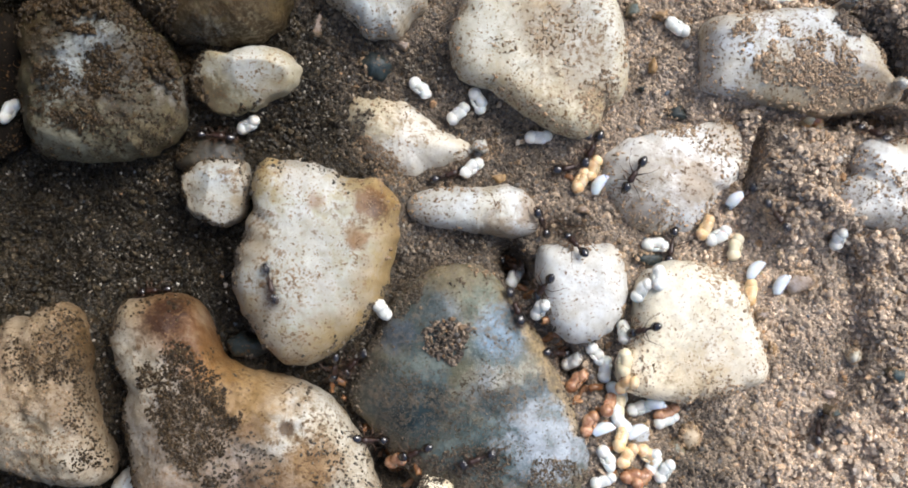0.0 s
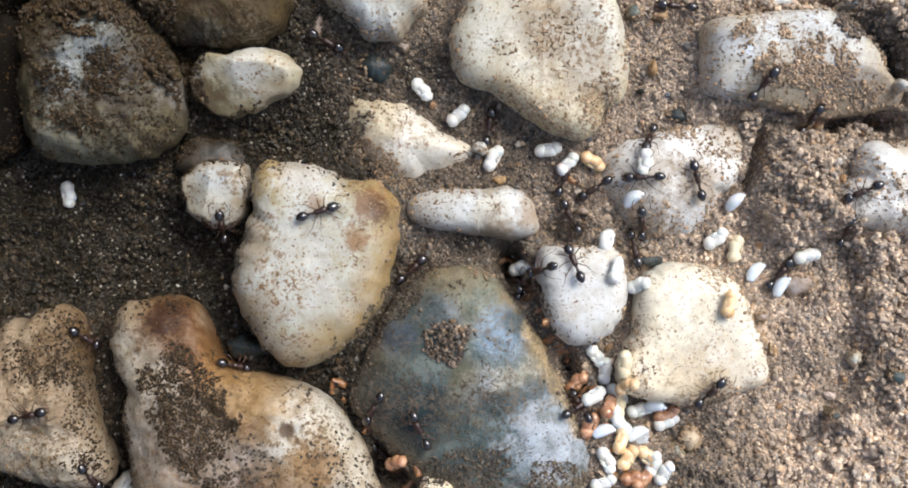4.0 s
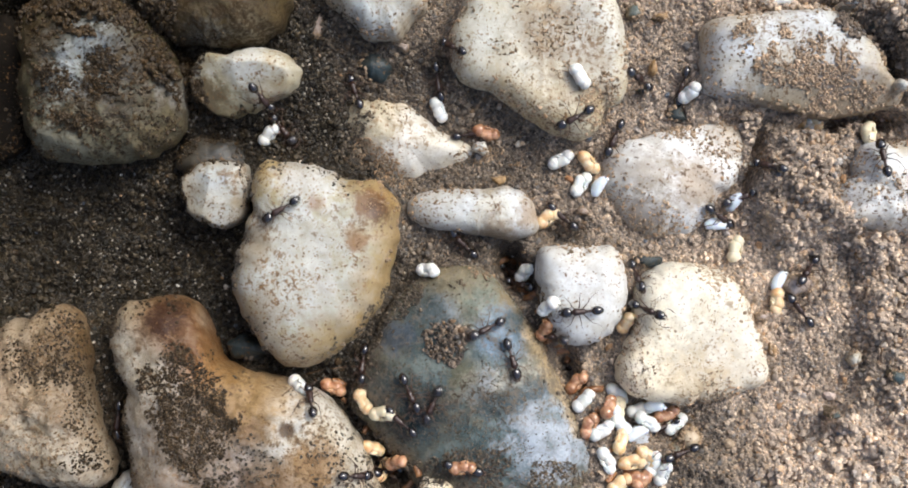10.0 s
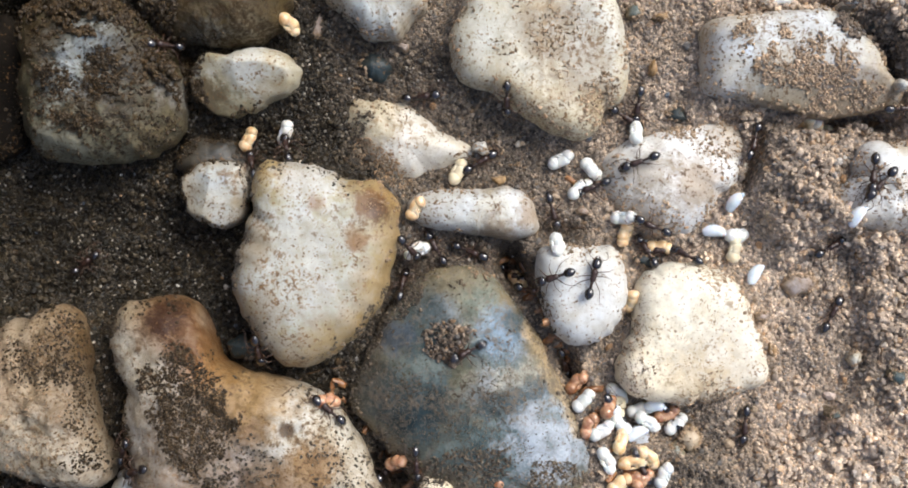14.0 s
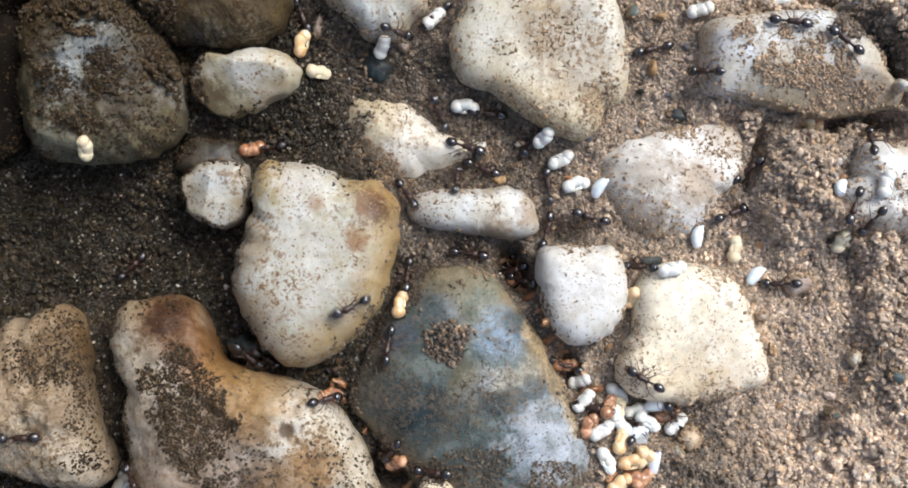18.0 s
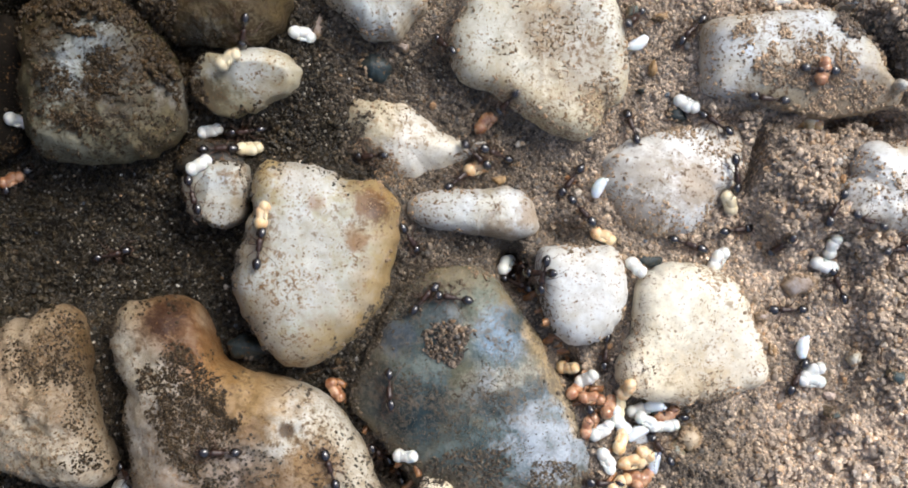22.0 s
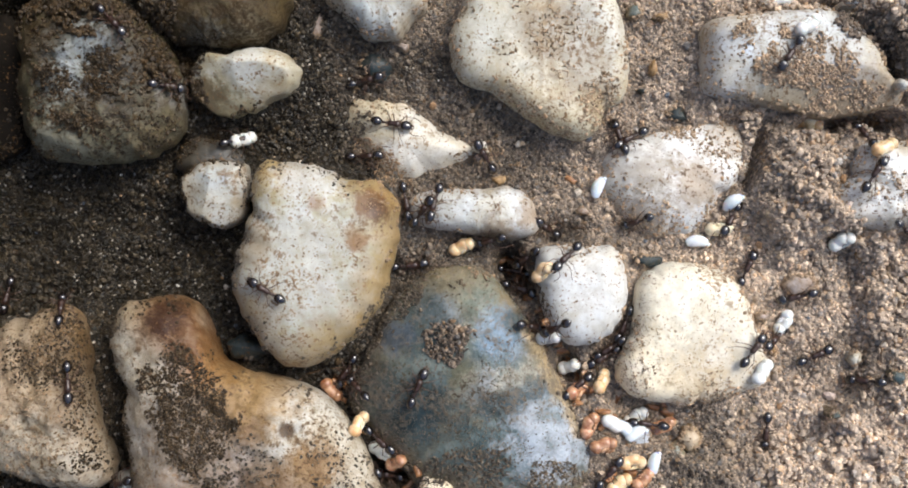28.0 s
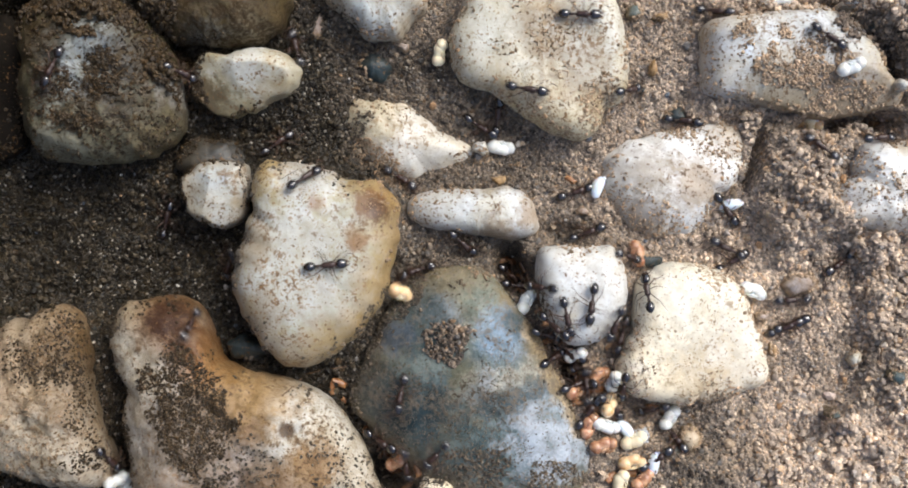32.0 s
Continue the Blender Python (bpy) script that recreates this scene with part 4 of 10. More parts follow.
pebble('small orange chip of stone', OCHRE_ROCK,
       17.01, 15.02, [0.32, 0.31, 0.31, 0.31, 0.33, 0.36, 0.42, 0.53, 0.75, 0.61, 0.52, 0.43, 0.36, 0.31, 0.28, 0.27, 0.26, 0.26, 0.26, 0.28, 0.3, 0.34, 0.41, 0.52, 0.59, 0.56, 0.54, 0.51, 0.49, 0.44, 0.39, 0.35, 0.34, 0.33, 0.33, 0.34],
       top=1.5, mid=0.8, power=3.2, seed=53, rough=0.5, ripple=0.3)
pebble('small dark grey pebble', DARK_ROCK,
       16.03, 13.10, [0.35, 0.36, 0.38, 0.41, 0.47, 0.39, 0.34, 0.31, 0.29, 0.28, 0.28, 0.29, 0.31, 0.35, 0.4, 0.4, 0.41, 0.44, 0.48, 0.39, 0.34, 0.32, 0.3, 0.3, 0.3, 0.32, 0.35, 0.4, 0.37, 0.36, 0.36, 0.37, 0.39, 0.36, 0.35, 0.34],
       top=1.4, mid=0.7, power=3.2, seed=54, rough=0.5, ripple=0.3)
pebble('dark grey pebble in the soil', DARK_ROCK,
       19.08, 10.98, [0.67, 0.6, 0.57, 0.55, 0.56, 0.58, 0.63, 0.71, 0.66, 0.63, 0.63, 0.64, 0.67, 0.69, 0.68, 0.7, 0.74, 0.75, 0.78, 0.84, 0.8, 0.66, 0.58, 0.54, 0.51, 0.5, 0.5, 0.51, 0.54, 0.59, 0.67, 0.74, 0.78, 0.86, 0.98, 0.78],
       top=1.3, mid=0.6000000000000001, power=3.2, seed=55, rough=0.5, ripple=0.3)
pebble('clear grey pebble in the soil', PINK_ROCK,
       -4.18, 16.86, [0.5, 0.51, 0.54, 0.59, 0.59, 0.49, 0.43, 0.39, 0.37, 0.36, 0.36, 0.38, 0.4, 0.45, 0.52, 0.56, 0.57, 0.61, 0.67, 0.55, 0.47, 0.43, 0.41, 0.4, 0.41, 0.43, 0.46, 0.52, 0.49, 0.47, 0.47, 0.48, 0.51, 0.51, 0.49, 0.49],
       top=1.2, mid=0.5, power=3.2, seed=56, rough=0.5, ripple=0.3)
pebble('long grey pebble pressed into the soil', PINK_ROCK,
       -11.65, 18.57, [0.48, 0.48, 0.49, 0.51, 0.56, 0.64, 0.78, 1.06, 1.13, 0.89, 0.73, 0.58, 0.49, 0.44, 0.41, 0.4, 0.39, 0.4, 0.41, 0.44, 0.48, 0.56, 0.68, 0.92, 0.96, 0.91, 0.88, 0.85, 0.8, 0.66, 0.58, 0.54, 0.51, 0.5, 0.51, 0.5],
       top=1.1, mid=0.40000000000000013, power=3.2, seed=57, rough=0.5, ripple=0.3)
pebble('dark flat pebble beside the white stone', DARK_ROCK,
       16.68, -1.44, [1.2, 1.24, 1.08, 0.79, 0.63, 0.54, 0.49, 0.45, 0.44, 0.44, 0.45, 0.48, 0.52, 0.6, 0.74, 0.99, 1.2, 1.39, 1.25, 0.94, 0.78, 0.68, 0.63, 0.6, 0.58, 0.59, 0.62, 0.63, 0.62, 0.63, 0.66, 0.72, 0.81, 0.96, 1.07, 1.14],
       top=1.3, mid=0.6000000000000001, power=3.2, seed=58, rough=0.5, ripple=0.3)
pebble('small clear quartz pebble', WHITE_ROCK,
       2.29, 8.19, [0.58, 0.56, 0.55, 0.57, 0.6, 0.67, 0.77, 0.7, 0.65, 0.63, 0.63, 0.64, 0.62, 0.62, 0.64, 0.67, 0.68, 0.71, 0.76, 0.84, 0.72, 0.63, 0.57, 0.54, 0.53, 0.53, 0.54, 0.58, 0.64, 0.72, 0.71, 0.73, 0.77, 0.84, 0.71, 0.63],
       top=1.4, mid=0.7, power=3.2, seed=59, rough=0.5, ripple=0.3)
pebble('small tan pebble in the soil', OCHRE_ROCK,
       3.87, 5.52, [0.53, 0.53, 0.55, 0.59, 0.45, 0.37, 0.32, 0.3, 0.28, 0.28, 0.28, 0.29, 0.32, 0.36, 0.42, 0.53, 0.54, 0.58, 0.64, 0.5, 0.43, 0.38, 0.36, 0.34, 0.34, 0.35, 0.37, 0.41, 0.39, 0.38, 0.38, 0.4, 0.43, 0.47, 0.48, 0.49],
       top=1.2, mid=0.5, power=3.2, seed=60, rough=0.5, ripple=0.3)
pebble('small yellow grain of quartz', OCHRE_ROCK,
       27.11, -8.95, [0.32, 0.32, 0.33, 0.3, 0.29, 0.29, 0.29, 0.31, 0.33, 0.38, 0.45, 0.59, 0.47, 0.41, 0.36, 0.32, 0.29, 0.27, 0.26, 0.26, 0.27, 0.27, 0.28, 0.3, 0.34, 0.4, 0.49, 0.44, 0.42, 0.4, 0.4, 0.41, 0.43, 0.38, 0.35, 0.33],
       top=2.2, mid=1.5000000000000002, power=3.2, seed=61, rough=0.5, ripple=0.3)
pebble('grey-blue pebble in the bank', BLUE_ROCK,
       36.88, -11.03, [0.64, 0.64, 0.67, 0.72, 0.8, 0.89, 0.78, 0.7, 0.66, 0.65, 0.66, 0.69, 0.74, 0.84, 0.79, 0.75, 0.74, 0.74, 0.77, 0.68, 0.63, 0.61, 0.6, 0.61, 0.65, 0.71, 0.81, 0.97, 0.86, 0.78, 0.74, 0.73, 0.67, 0.63, 0.62, 0.62],
       top=4.2, mid=3.5, power=3.2, seed=62, rough=0.5, ripple=0.3)
pebble('small pale pebble on the corner bank', WHITE_ROCK,
       32.89, 19.99, [0.54, 0.45, 0.4, 0.37, 0.36, 0.35, 0.36, 0.37, 0.41, 0.38, 0.37, 0.37, 0.38, 0.4, 0.44, 0.47, 0.51, 0.59, 0.58, 0.58, 0.57, 0.43, 0.36, 0.32, 0.29, 0.27, 0.27, 0.27, 0.28, 0.3, 0.34, 0.4, 0.51, 0.56, 0.61, 0.69],
       top=4.6, mid=3.8999999999999995, power=3.2, seed=63, rough=0.5, ripple=0.3)
pebble('small dark pebble on the corner bank', DARK_ROCK,
       34.81, 18.14, [0.26, 0.26, 0.27, 0.28, 0.31, 0.31, 0.27, 0.25, 0.23, 0.23, 0.23, 0.24, 0.26, 0.3, 0.31, 0.29, 0.29, 0.29, 0.3, 0.26, 0.24, 0.23, 0.23, 0.23, 0.24, 0.26, 0.29, 0.34, 0.3, 0.28, 0.26, 0.26, 0.25, 0.24, 0.24, 0.24],
       top=5.2, mid=4.5, power=3.2, seed=64, rough=0.5, ripple=0.3)
pebble('small bluish pebble in the bank', BLUE_ROCK,
       31.83, -14.22, [0.36, 0.31, 0.28, 0.27, 0.26, 0.26, 0.26, 0.28, 0.3, 0.35, 0.32, 0.3, 0.28, 0.28, 0.28, 0.28, 0.29, 0.3, 0.33, 0.33, 0.33, 0.35, 0.38, 0.31, 0.27, 0.25, 0.23, 0.23, 0.23, 0.24, 0.26, 0.29, 0.33, 0.32, 0.33, 0.34],
       top=3.8, mid=3.0999999999999996, power=3.2, seed=65, rough=0.5, ripple=0.3)
pebble('small pinkish pebble in the soil', PINK_ROCK,
       26.30, -6.11, [0.5, 0.53, 0.59, 0.58, 0.59, 0.61, 0.49, 0.41, 0.36, 0.33, 0.31, 0.31, 0.31, 0.33, 0.36, 0.41, 0.49, 0.6, 0.6, 0.62, 0.66, 0.54, 0.48, 0.43, 0.41, 0.39, 0.39, 0.4, 0.43, 0.47, 0.44, 0.43, 0.42, 0.43, 0.45, 0.49],
       top=2.1, mid=1.4000000000000001, power=3.2, seed=66, rough=0.5, ripple=0.3)
pebble('small grey pebble in the soil', PINK_ROCK,
       11.00, 2.79, [0.56, 0.49, 0.45, 0.42, 0.4, 0.4, 0.41, 0.43, 0.47, 0.44, 0.42, 0.41, 0.41, 0.43, 0.46, 0.49, 0.54, 0.63, 0.62, 0.62, 0.64, 0.52, 0.43, 0.38, 0.34, 0.33, 0.32, 0.32, 0.34, 0.37, 0.41, 0.49, 0.59, 0.6, 0.63, 0.68],
       top=1.2, mid=0.5, power=3.2, seed=67, rough=0.5, ripple=0.3)
pebble('glassy bluish-grey quartz pebble under the brood', GLASSY_ROCK,
       15.83, -16.56, [1.07, 1.09, 1.11, 1.17, 1.27, 1.43, 1.44, 1.26, 1.14, 1.08, 1.05, 1.04, 1.05, 1.1, 1.19, 1.24, 1.24, 1.26, 1.34, 1.46, 1.28, 1.14, 1.06, 1.02, 1.02, 1.06, 1.13, 1.26, 1.41, 1.3, 1.25, 1.23, 1.25, 1.21, 1.12, 1.08],
       top=1.5, mid=0.8, power=3.2, seed=71, rough=0.5, ripple=0.3)
pebble('glassy bluish-grey quartz pebble', GLASSY_ROCK,
       17.30, -18.61, [0.58, 0.6, 0.63, 0.63, 0.64, 0.67, 0.73, 0.82, 0.77, 0.71, 0.68, 0.67, 0.69, 0.73, 0.81, 0.83, 0.73, 0.67, 0.63, 0.62, 0.62, 0.58, 0.56, 0.56, 0.58, 0.61, 0.66, 0.72, 0.83, 1.01, 0.86, 0.75, 0.68, 0.64, 0.6, 0.58],
       top=1.2, mid=0.5, power=3.2, seed=72, rough=0.5, ripple=0.3)

ground = ground_sheet()

# ---- small builders ----
def part(name, bm, mat, parent, label=""):
    me = bpy.data.meshes.new(name)
    bm.to_mesh(me)
    bm.free()
    me.shade_smooth()
    me.materials.append(mat)
    ob = new(name, me)
    ob.parent = parent
    return tagged(ob, label)


def lathe(bm, spine, around=10, flat=1.0):
    """A closed round body along a spine of (x, y, z, radius) in millimetres."""
    rings = []
    pts = [Vector(p[:3]) for p in spine]
    for k, p in enumerate(spine):
        d = (pts[min(k + 1, len(pts) - 1)] - pts[max(k - 1, 0)]).normalized()
        side = d.cross(Vector((0, 0, 1)))
        side = side.normalized() if side.length > 1e-3 else Vector((1, 0, 0))
        up = side.cross(d).normalized()
        rings.append([bm.verts.new((pts[k] + (side * math.cos(a) + up * math.sin(a) * flat) * p[3]) * MM)
                      for a in (2 * math.pi * j / around for j in range(around))])
    for a, b in zip(rings, rings[1:]):
        for j in range(around):
            bm.faces.new((a[j], a[(j + 1) % around], b[(j + 1) % around], b[j]))
    bm.faces.new(rings[0][::-1])
    bm.faces.new(rings[-1])
    return bm


def body_of(spine, around=12, flat=1.0):
    return lathe(bmesh.new(), spine, around, flat)


# ---- loose soil: grains of sand and crumbs, each with its own facets ----
ICO = bmesh.new()
bmesh.ops.create_icosphere(ICO, subdivisions=1, radius=1.0)
ICO_V = np.array([v.co[:] for v in ICO.verts])
ICO_F = np.array([[v.index for v in f.verts] for f in ICO.faces])
ICO.free()
OCT_V = np.array([(1, 0, 0), (-1, 0, 0), (0, 1, 0), (0, -1, 0), (0, 0, 1), (0, 0, -1)], float)
OCT_F = np.array([(0, 2, 4), (2, 1, 4), (1, 3, 4), (3, 0, 4), (2, 0, 5), (1, 2, 5), (3, 1, 5), (0, 3, 5)])


def grain_mesh(name, x, y, z, r, rng, fine=False):
    """Many small uneven stones in one mesh: places and radii in millimetres."""
    bv, bf = (OCT_V, OCT_F) if fine else (ICO_V, ICO_F)
    n = len(x)
    q = rng.normal(size=(n, 4))
    q /= np.linalg.norm(q, axis=1)[:, None]
    w, i, j, k = q.T
    rot = np.stack([1 - 2 * (j * j + k * k), 2 * (i * j - k * w), 2 * (i * k + j * w),
                    2 * (i * j + k * w), 1 - 2 * (i * i + k * k), 2 * (j * k - i * w),
                    2 * (i * k - j * w), 2 * (j * k + i * w), 1 - 2 * (i * i + j * j)], 1).reshape(n, 3, 3)
    v = bv[None] * rng.uniform(0.5, 1.3, (n, 1, 3)) * rng.uniform(0.62, 1.22, (n, len(bv), 1))
    v = np.einsum("nij,nvj->nvi", rot, v) * np.asarray(r)[:, None, None] + np.stack([x, y, z], 1)[:, None]
    f = bf[None] + (np.arange(n) * len(bv))[:, None, None]
    v, f = (v * MM).reshape(-1, 3), f.reshape(-1, 3)
    me = bpy.data.meshes.new(name)
    me.vertices.add(len(v))
    me.vertices.foreach_set("co", v.astype(np.float32).ravel())
    me.loops.add(f.size)
    me.loops.foreach_set("vertex_index", f.astype(np.int32).ravel())
    me.polygons.add(len(f))
    me.polygons.foreach_set("loop_start", (np.arange(len(f)) * 3).astype(np.int32))
    me.update()
    me.validate()
    me.shade_flat()
    return me


def on_stone(x, y):
    """True where a pebble lies over the soil."""
    hit = np.zeros(np.shape(x), bool)
    base = soil_height(x, y)
    for p in PEBBLES:
        near = np.hypot(x - p.x, y - p.y) < p.reach
        if near.any():
            h, s = p.height(x[near], y[near])
            hit[near] |= (s < 0.985) & (h > base[near])
    return hit


def strew(name, label, count, low, high, where, seed, sink=0.2, bare=True, fine=False, mat=None):
    """Grains strewn over the soil where the rule says so, kept off the stones when bare."""
    rng = np.random.default_rng(seed)
    x, y = rng.uniform(-44, 44, count), rng.uniform(-25.5, 25.5, count)
    keep = rng.uniform(0, 1, count) < where(x, y)
    x, y = x[keep], y[keep]
    if bare:
        free = ~on_stone(x, y)
        x, y = x[free], y[free]
    r = low + (high - low) * rng.uniform(0, 1, len(x)) ** 2.2
    z = soil_height(x, y) + r * (rng.uniform(0.0, 0.9, len(x)) - sink)
    me = grain_mesh(name, x, y, z, r, rng, fine)
    me.materials.append(mat or GRAIN)
    return tagged(new(name, me), label, "soil", kind="stuff")


def bank(x, y):
    """How far a place belongs to the dry crumbly bank."""
    v = smooth(18, 30, x) * 0.85 + hump(x, y, 29.55, 5.55, 5.5, 5.2) + hump(x, y, 39.30, 18.05, 8, 9) + hump(x, y, 31.80, -18.95, 12, 6)
    level = smooth(12.6, 10.5, np.hypot(x - 23.05, y + 6.2)) * smooth(2.5, -1.5, y)
    return np.clip(v, 0, 1) * (1 - 0.6 * level)


strew("sand_grains", "fine damp brown sand grains between the stones", 150000, 0.07, 0.17, lambda x, y: 1 - 0.5 * bank(x, y), 5, fine=True)
strew("coarse_sand_grains", "coarse brown and grey sand grains on the soil", 30000, 0.13, 0.36, lambda x, y: 0.35 + 0.3 * bank(x, y) + 0.5 * smooth(0, -14, x), 6)
strew("soil_crumbs", "loose ochre crumbs of soil on the bank", 30000, 0.15, 0.38, lambda x, y: bank(x, y) ** 1.3, 7)


strew("quartz_grains", "scattered pale quartz grains in the dark soil", 26000, 0.05, 0.19, lambda x, y: 0.8 * smooth(16, -6, x) * (fbm(x, y, 3.5, 37, 3) > -0.1), 9, sink=0.0, mat=QUARTZ)


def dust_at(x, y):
    """The soil that lies on stones: dark damp soil with shade in its colour on the left, brown on the blue-grey stone,
    dry and tan elsewhere.
    """
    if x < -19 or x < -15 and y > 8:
        return DARK_DUST
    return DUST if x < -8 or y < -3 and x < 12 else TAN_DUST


def soil_patch(name, label, x, y, rx, ry, turn, count, low, high, seed, ragged=0.5, heap=0.0, mat=None):
    """Soil lying on a stone: grains inside a ragged oval."""
    rng = np.random.default_rng(seed)
    a, d = rng.uniform(0, 2 * math.pi, count), np.sqrt(rng.uniform(0, 1, count)) * 1.25
    u, v = d * np.cos(a) * rx, d * np.sin(a) * ry
    c, s = math.cos(radians(turn)), math.sin(radians(turn))
    px, py = x + u * c - v * s, y + u * s + v * c
    inside = d + ragged * fbm(px, py, 1.8, seed, 4) * 2.2 + rng.uniform(-0.12, 0.12, count) < 0.92
    px, py, d = px[inside], py[inside], d[inside]
    r = low + (high - low) * rng.uniform(0, 1, len(px)) ** 2
    z = surface(px, py) + r * 0.45 + heap * np.clip(1 - d * d, 0, 1) * rng.uniform(0.2, 1, len(px))
    me = grain_mesh(name, px, py, z, r, rng)
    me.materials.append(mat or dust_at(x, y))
    return tagged(new(name, me), label, "soil", kind="stuff")


soil_patch("soil_on_stone", "ochre soil lying on the blocky stone", 28.14, 15.29, 4.6, 2.2, -22, 3000, 0.05, 0.20, 21, 0.8)
soil_patch("soil_on_stone", "ochre soil along the lower side of the blocky stone", 31.28, 12.64, 5.0, 1.5, -12, 1800, 0.05, 0.19, 22, 0.8)
soil_patch("soil_on_stone", "round plug of soil on the blue-grey stone", -0.33, -7.95, 1.9, 1.9, 0, 800, 0.07, 0.27, 23, 0.35, 0.6, PLUG)
soil_patch("soil_on_stone", "brown sand on the lower part of the blue-grey stone", 2.20, -15.75, 4.6, 4.2, 10, 3400, 0.03, 0.085, 24, 0.9)
soil_patch("soil_on_stone", "dark sand over the low flank of the blue-grey stone", -4.53, -13.43, 3.2, 6.0, 25, 3600, 0.03, 0.085, 43, 0.9)
soil_patch("soil_on_stone", "brown sand burying the end of the blue-grey stone", 0.77, -20.08, 5.5, 2.4, 10, 3200, 0.04, 0.16, 44, 1.4)
soil_patch("soil_on_stone", "brown sand along the buried rim of the blue-grey stone", 8.72, -20.08, 4.0, 1.6, -8, 1700, 0.04, 0.16, 48, 1.2)
soil_patch("soil_on_stone", "sand heaped against the blue-grey stone", -4.95, -5.00, 1.25, 4.4, -38, 1900, 0.05, 0.16, 45, 0.6)
soil_patch("soil_on_stone", "damp crumbs where the shaded stones meet", -22.9, 12.9, 1.7, 3.6, 14, 1100, 0.12, 0.36, 46, 0.8, 1.6)
soil_patch("soil_on_stone", "damp crumbs over the top of the shaded stone", -32.03, 18.54, 4.0, 1.6, 8, 700, 0.10, 0.32, 47, 0.9, 0.6)
soil_patch("soil_on_stone", "sand lodged on the blue-grey stone", 3.14, -10.43, 1.8, 3.0, -25, 500, 0.03, 0.10, 25, 0.9)
soil_patch("soil_on_stone", "dark soil filling the hollow of the long stone", -21.03, -13.30, 3.2, 5.6, 24, 6500, 0.06, 0.17, 26, 0.35)
soil_patch("soil_on_stone", "soil along the foot of the long stone", -17.98, -17.75, 4.5, 2.8, -20, 900, 0.06, 0.17, 27, 0.6)
soil_patch("soil_on_stone", "dark soil on the shaded stone", -27.97, 9.77, 5.0, 2.8, -8, 1700, 0.05, 0.17, 28, 1.7)
soil_patch("soil_on_stone", "dark soil on the far half of the shaded stone", -25.33, 14.95, 3.4, 4.8, 25, 1700, 0.05, 0.18, 29, 1.6)
soil_patch("soil_on_stone", "dark soil on the near side of the shaded stone", -32.50, 14.10, 2.0, 4.0, 5, 600, 0.05, 0.17, 30, 1.6)
soil_patch("soil_on_stone", "soil crumbs on the large cream stone", 8.01, 16.91, 4.0, 4.6, 20, 2000, 0.03, 0.14, 31, 1.5)
soil_patch("soil_on_stone", "soil at the tip of the large cream stone", 11.9, 11.9, 1.4, 2.2, -20, 420, 0.05, 0.16, 32, 0.9)
soil_patch("soil_on_stone", "soil on the low cream and white stone", 21.71, 8.81, 2.6, 1.2, -15, 300, 0.05, 0.16, 33, 0.9)
soil_patch("soil_on_stone", "soil creeping over the low white stone", 16.44, 3.42, 3.0, 1.6, -20, 220, 0.05, 0.15, 34, 0.9)
soil_patch("soil_on_stone", "soil on the white stone in the bank", 35.6, 5.6, 2.2, 1.6, 0, 200, 0.06, 0.2, 35, 0.9)
soil_patch("soil_on_stone", "soil at the rusty corner of the heart-shaped stone", -6.44, 3.29, 1.9, 1.7, 0, 260, 0.04, 0.13, 36, 0.9)
soil_patch("soil_on_stone", "dark soil beside the brown block", -29.88, -12.88, 2.6, 6.2, 8, 4200, 0.05, 0.18, 37, 0.7)
soil_patch("soil_on_stone", "soil between the long stone and the blue-grey one", -9.49, -18.06, 1.8, 3.0, 35, 260, 0.06, 0.18, 38, 0.7)
soil_patch("soil_on_stone", "soil along the end of the cream block", 22.56, -11.81, 3.4, 1.2, 8, 360, 0.05, 0.15, 39, 0.8)
soil_patch("soil_on_stone", "soil spread over the edge of the half-buried stone", -7.05, 11.80, 3.0, 1.2, -18, 260, 0.05, 0.14, 40, 0.9)
soil_patch("soil_on_stone", "soil between the two shaded stones", -21.74, 11.18, 1.6, 2.6, 0, 500, 0.07, 0.2, 41, 0.4)
soil_patch("soil_on_stone", "soil crumbs behind the shaded stone", -23.39, 15.68, 2.4, 2.2, 0, 420, 0.08, 0.24, 42, 0.6)

soil_patch("soil_on_stone", "clump of dark soil stuck to the shaded stone", -32.0, 12.9, 1.4, 1.3, 0, 420, 0.07, 0.22, 56, 0.9, 0.3)
soil_patch("soil_on_stone", "streak of dark soil down the shaded stone", -27.6, 12.3, 1.3, 3.2, 12, 1000, 0.07, 0.22, 57, 0.9, 0.3)
soil_patch("soil_on_stone", "dark soil in a dip of the shaded stone", -29.6, 9.9, 1.9, 0.9, -8, 520, 0.07, 0.2, 58, 0.9, 0.2)
soil_patch("soil_on_stone", "damp crumbs heaped over the far edge of the shaded stone", -28.3, 18.9, 5.4, 2.0, -6, 2400, 0.10, 0.32, 59, 0.8, 0.8)
soil_patch("soil_on_stone", "damp crumbs over one end of the golden stone", -24.6, 18.8, 2.0, 3.2, 10, 1300, 0.10, 0.30, 60, 0.8, 0.7)
soil_patch("soil_on_stone", "brown crumbs fallen over a corner of the blocky stone", 32.9, 19.4, 2.8, 1.9, -28, 1300, 0.08, 0.30, 61, 0.7, 0.8, PLUG)
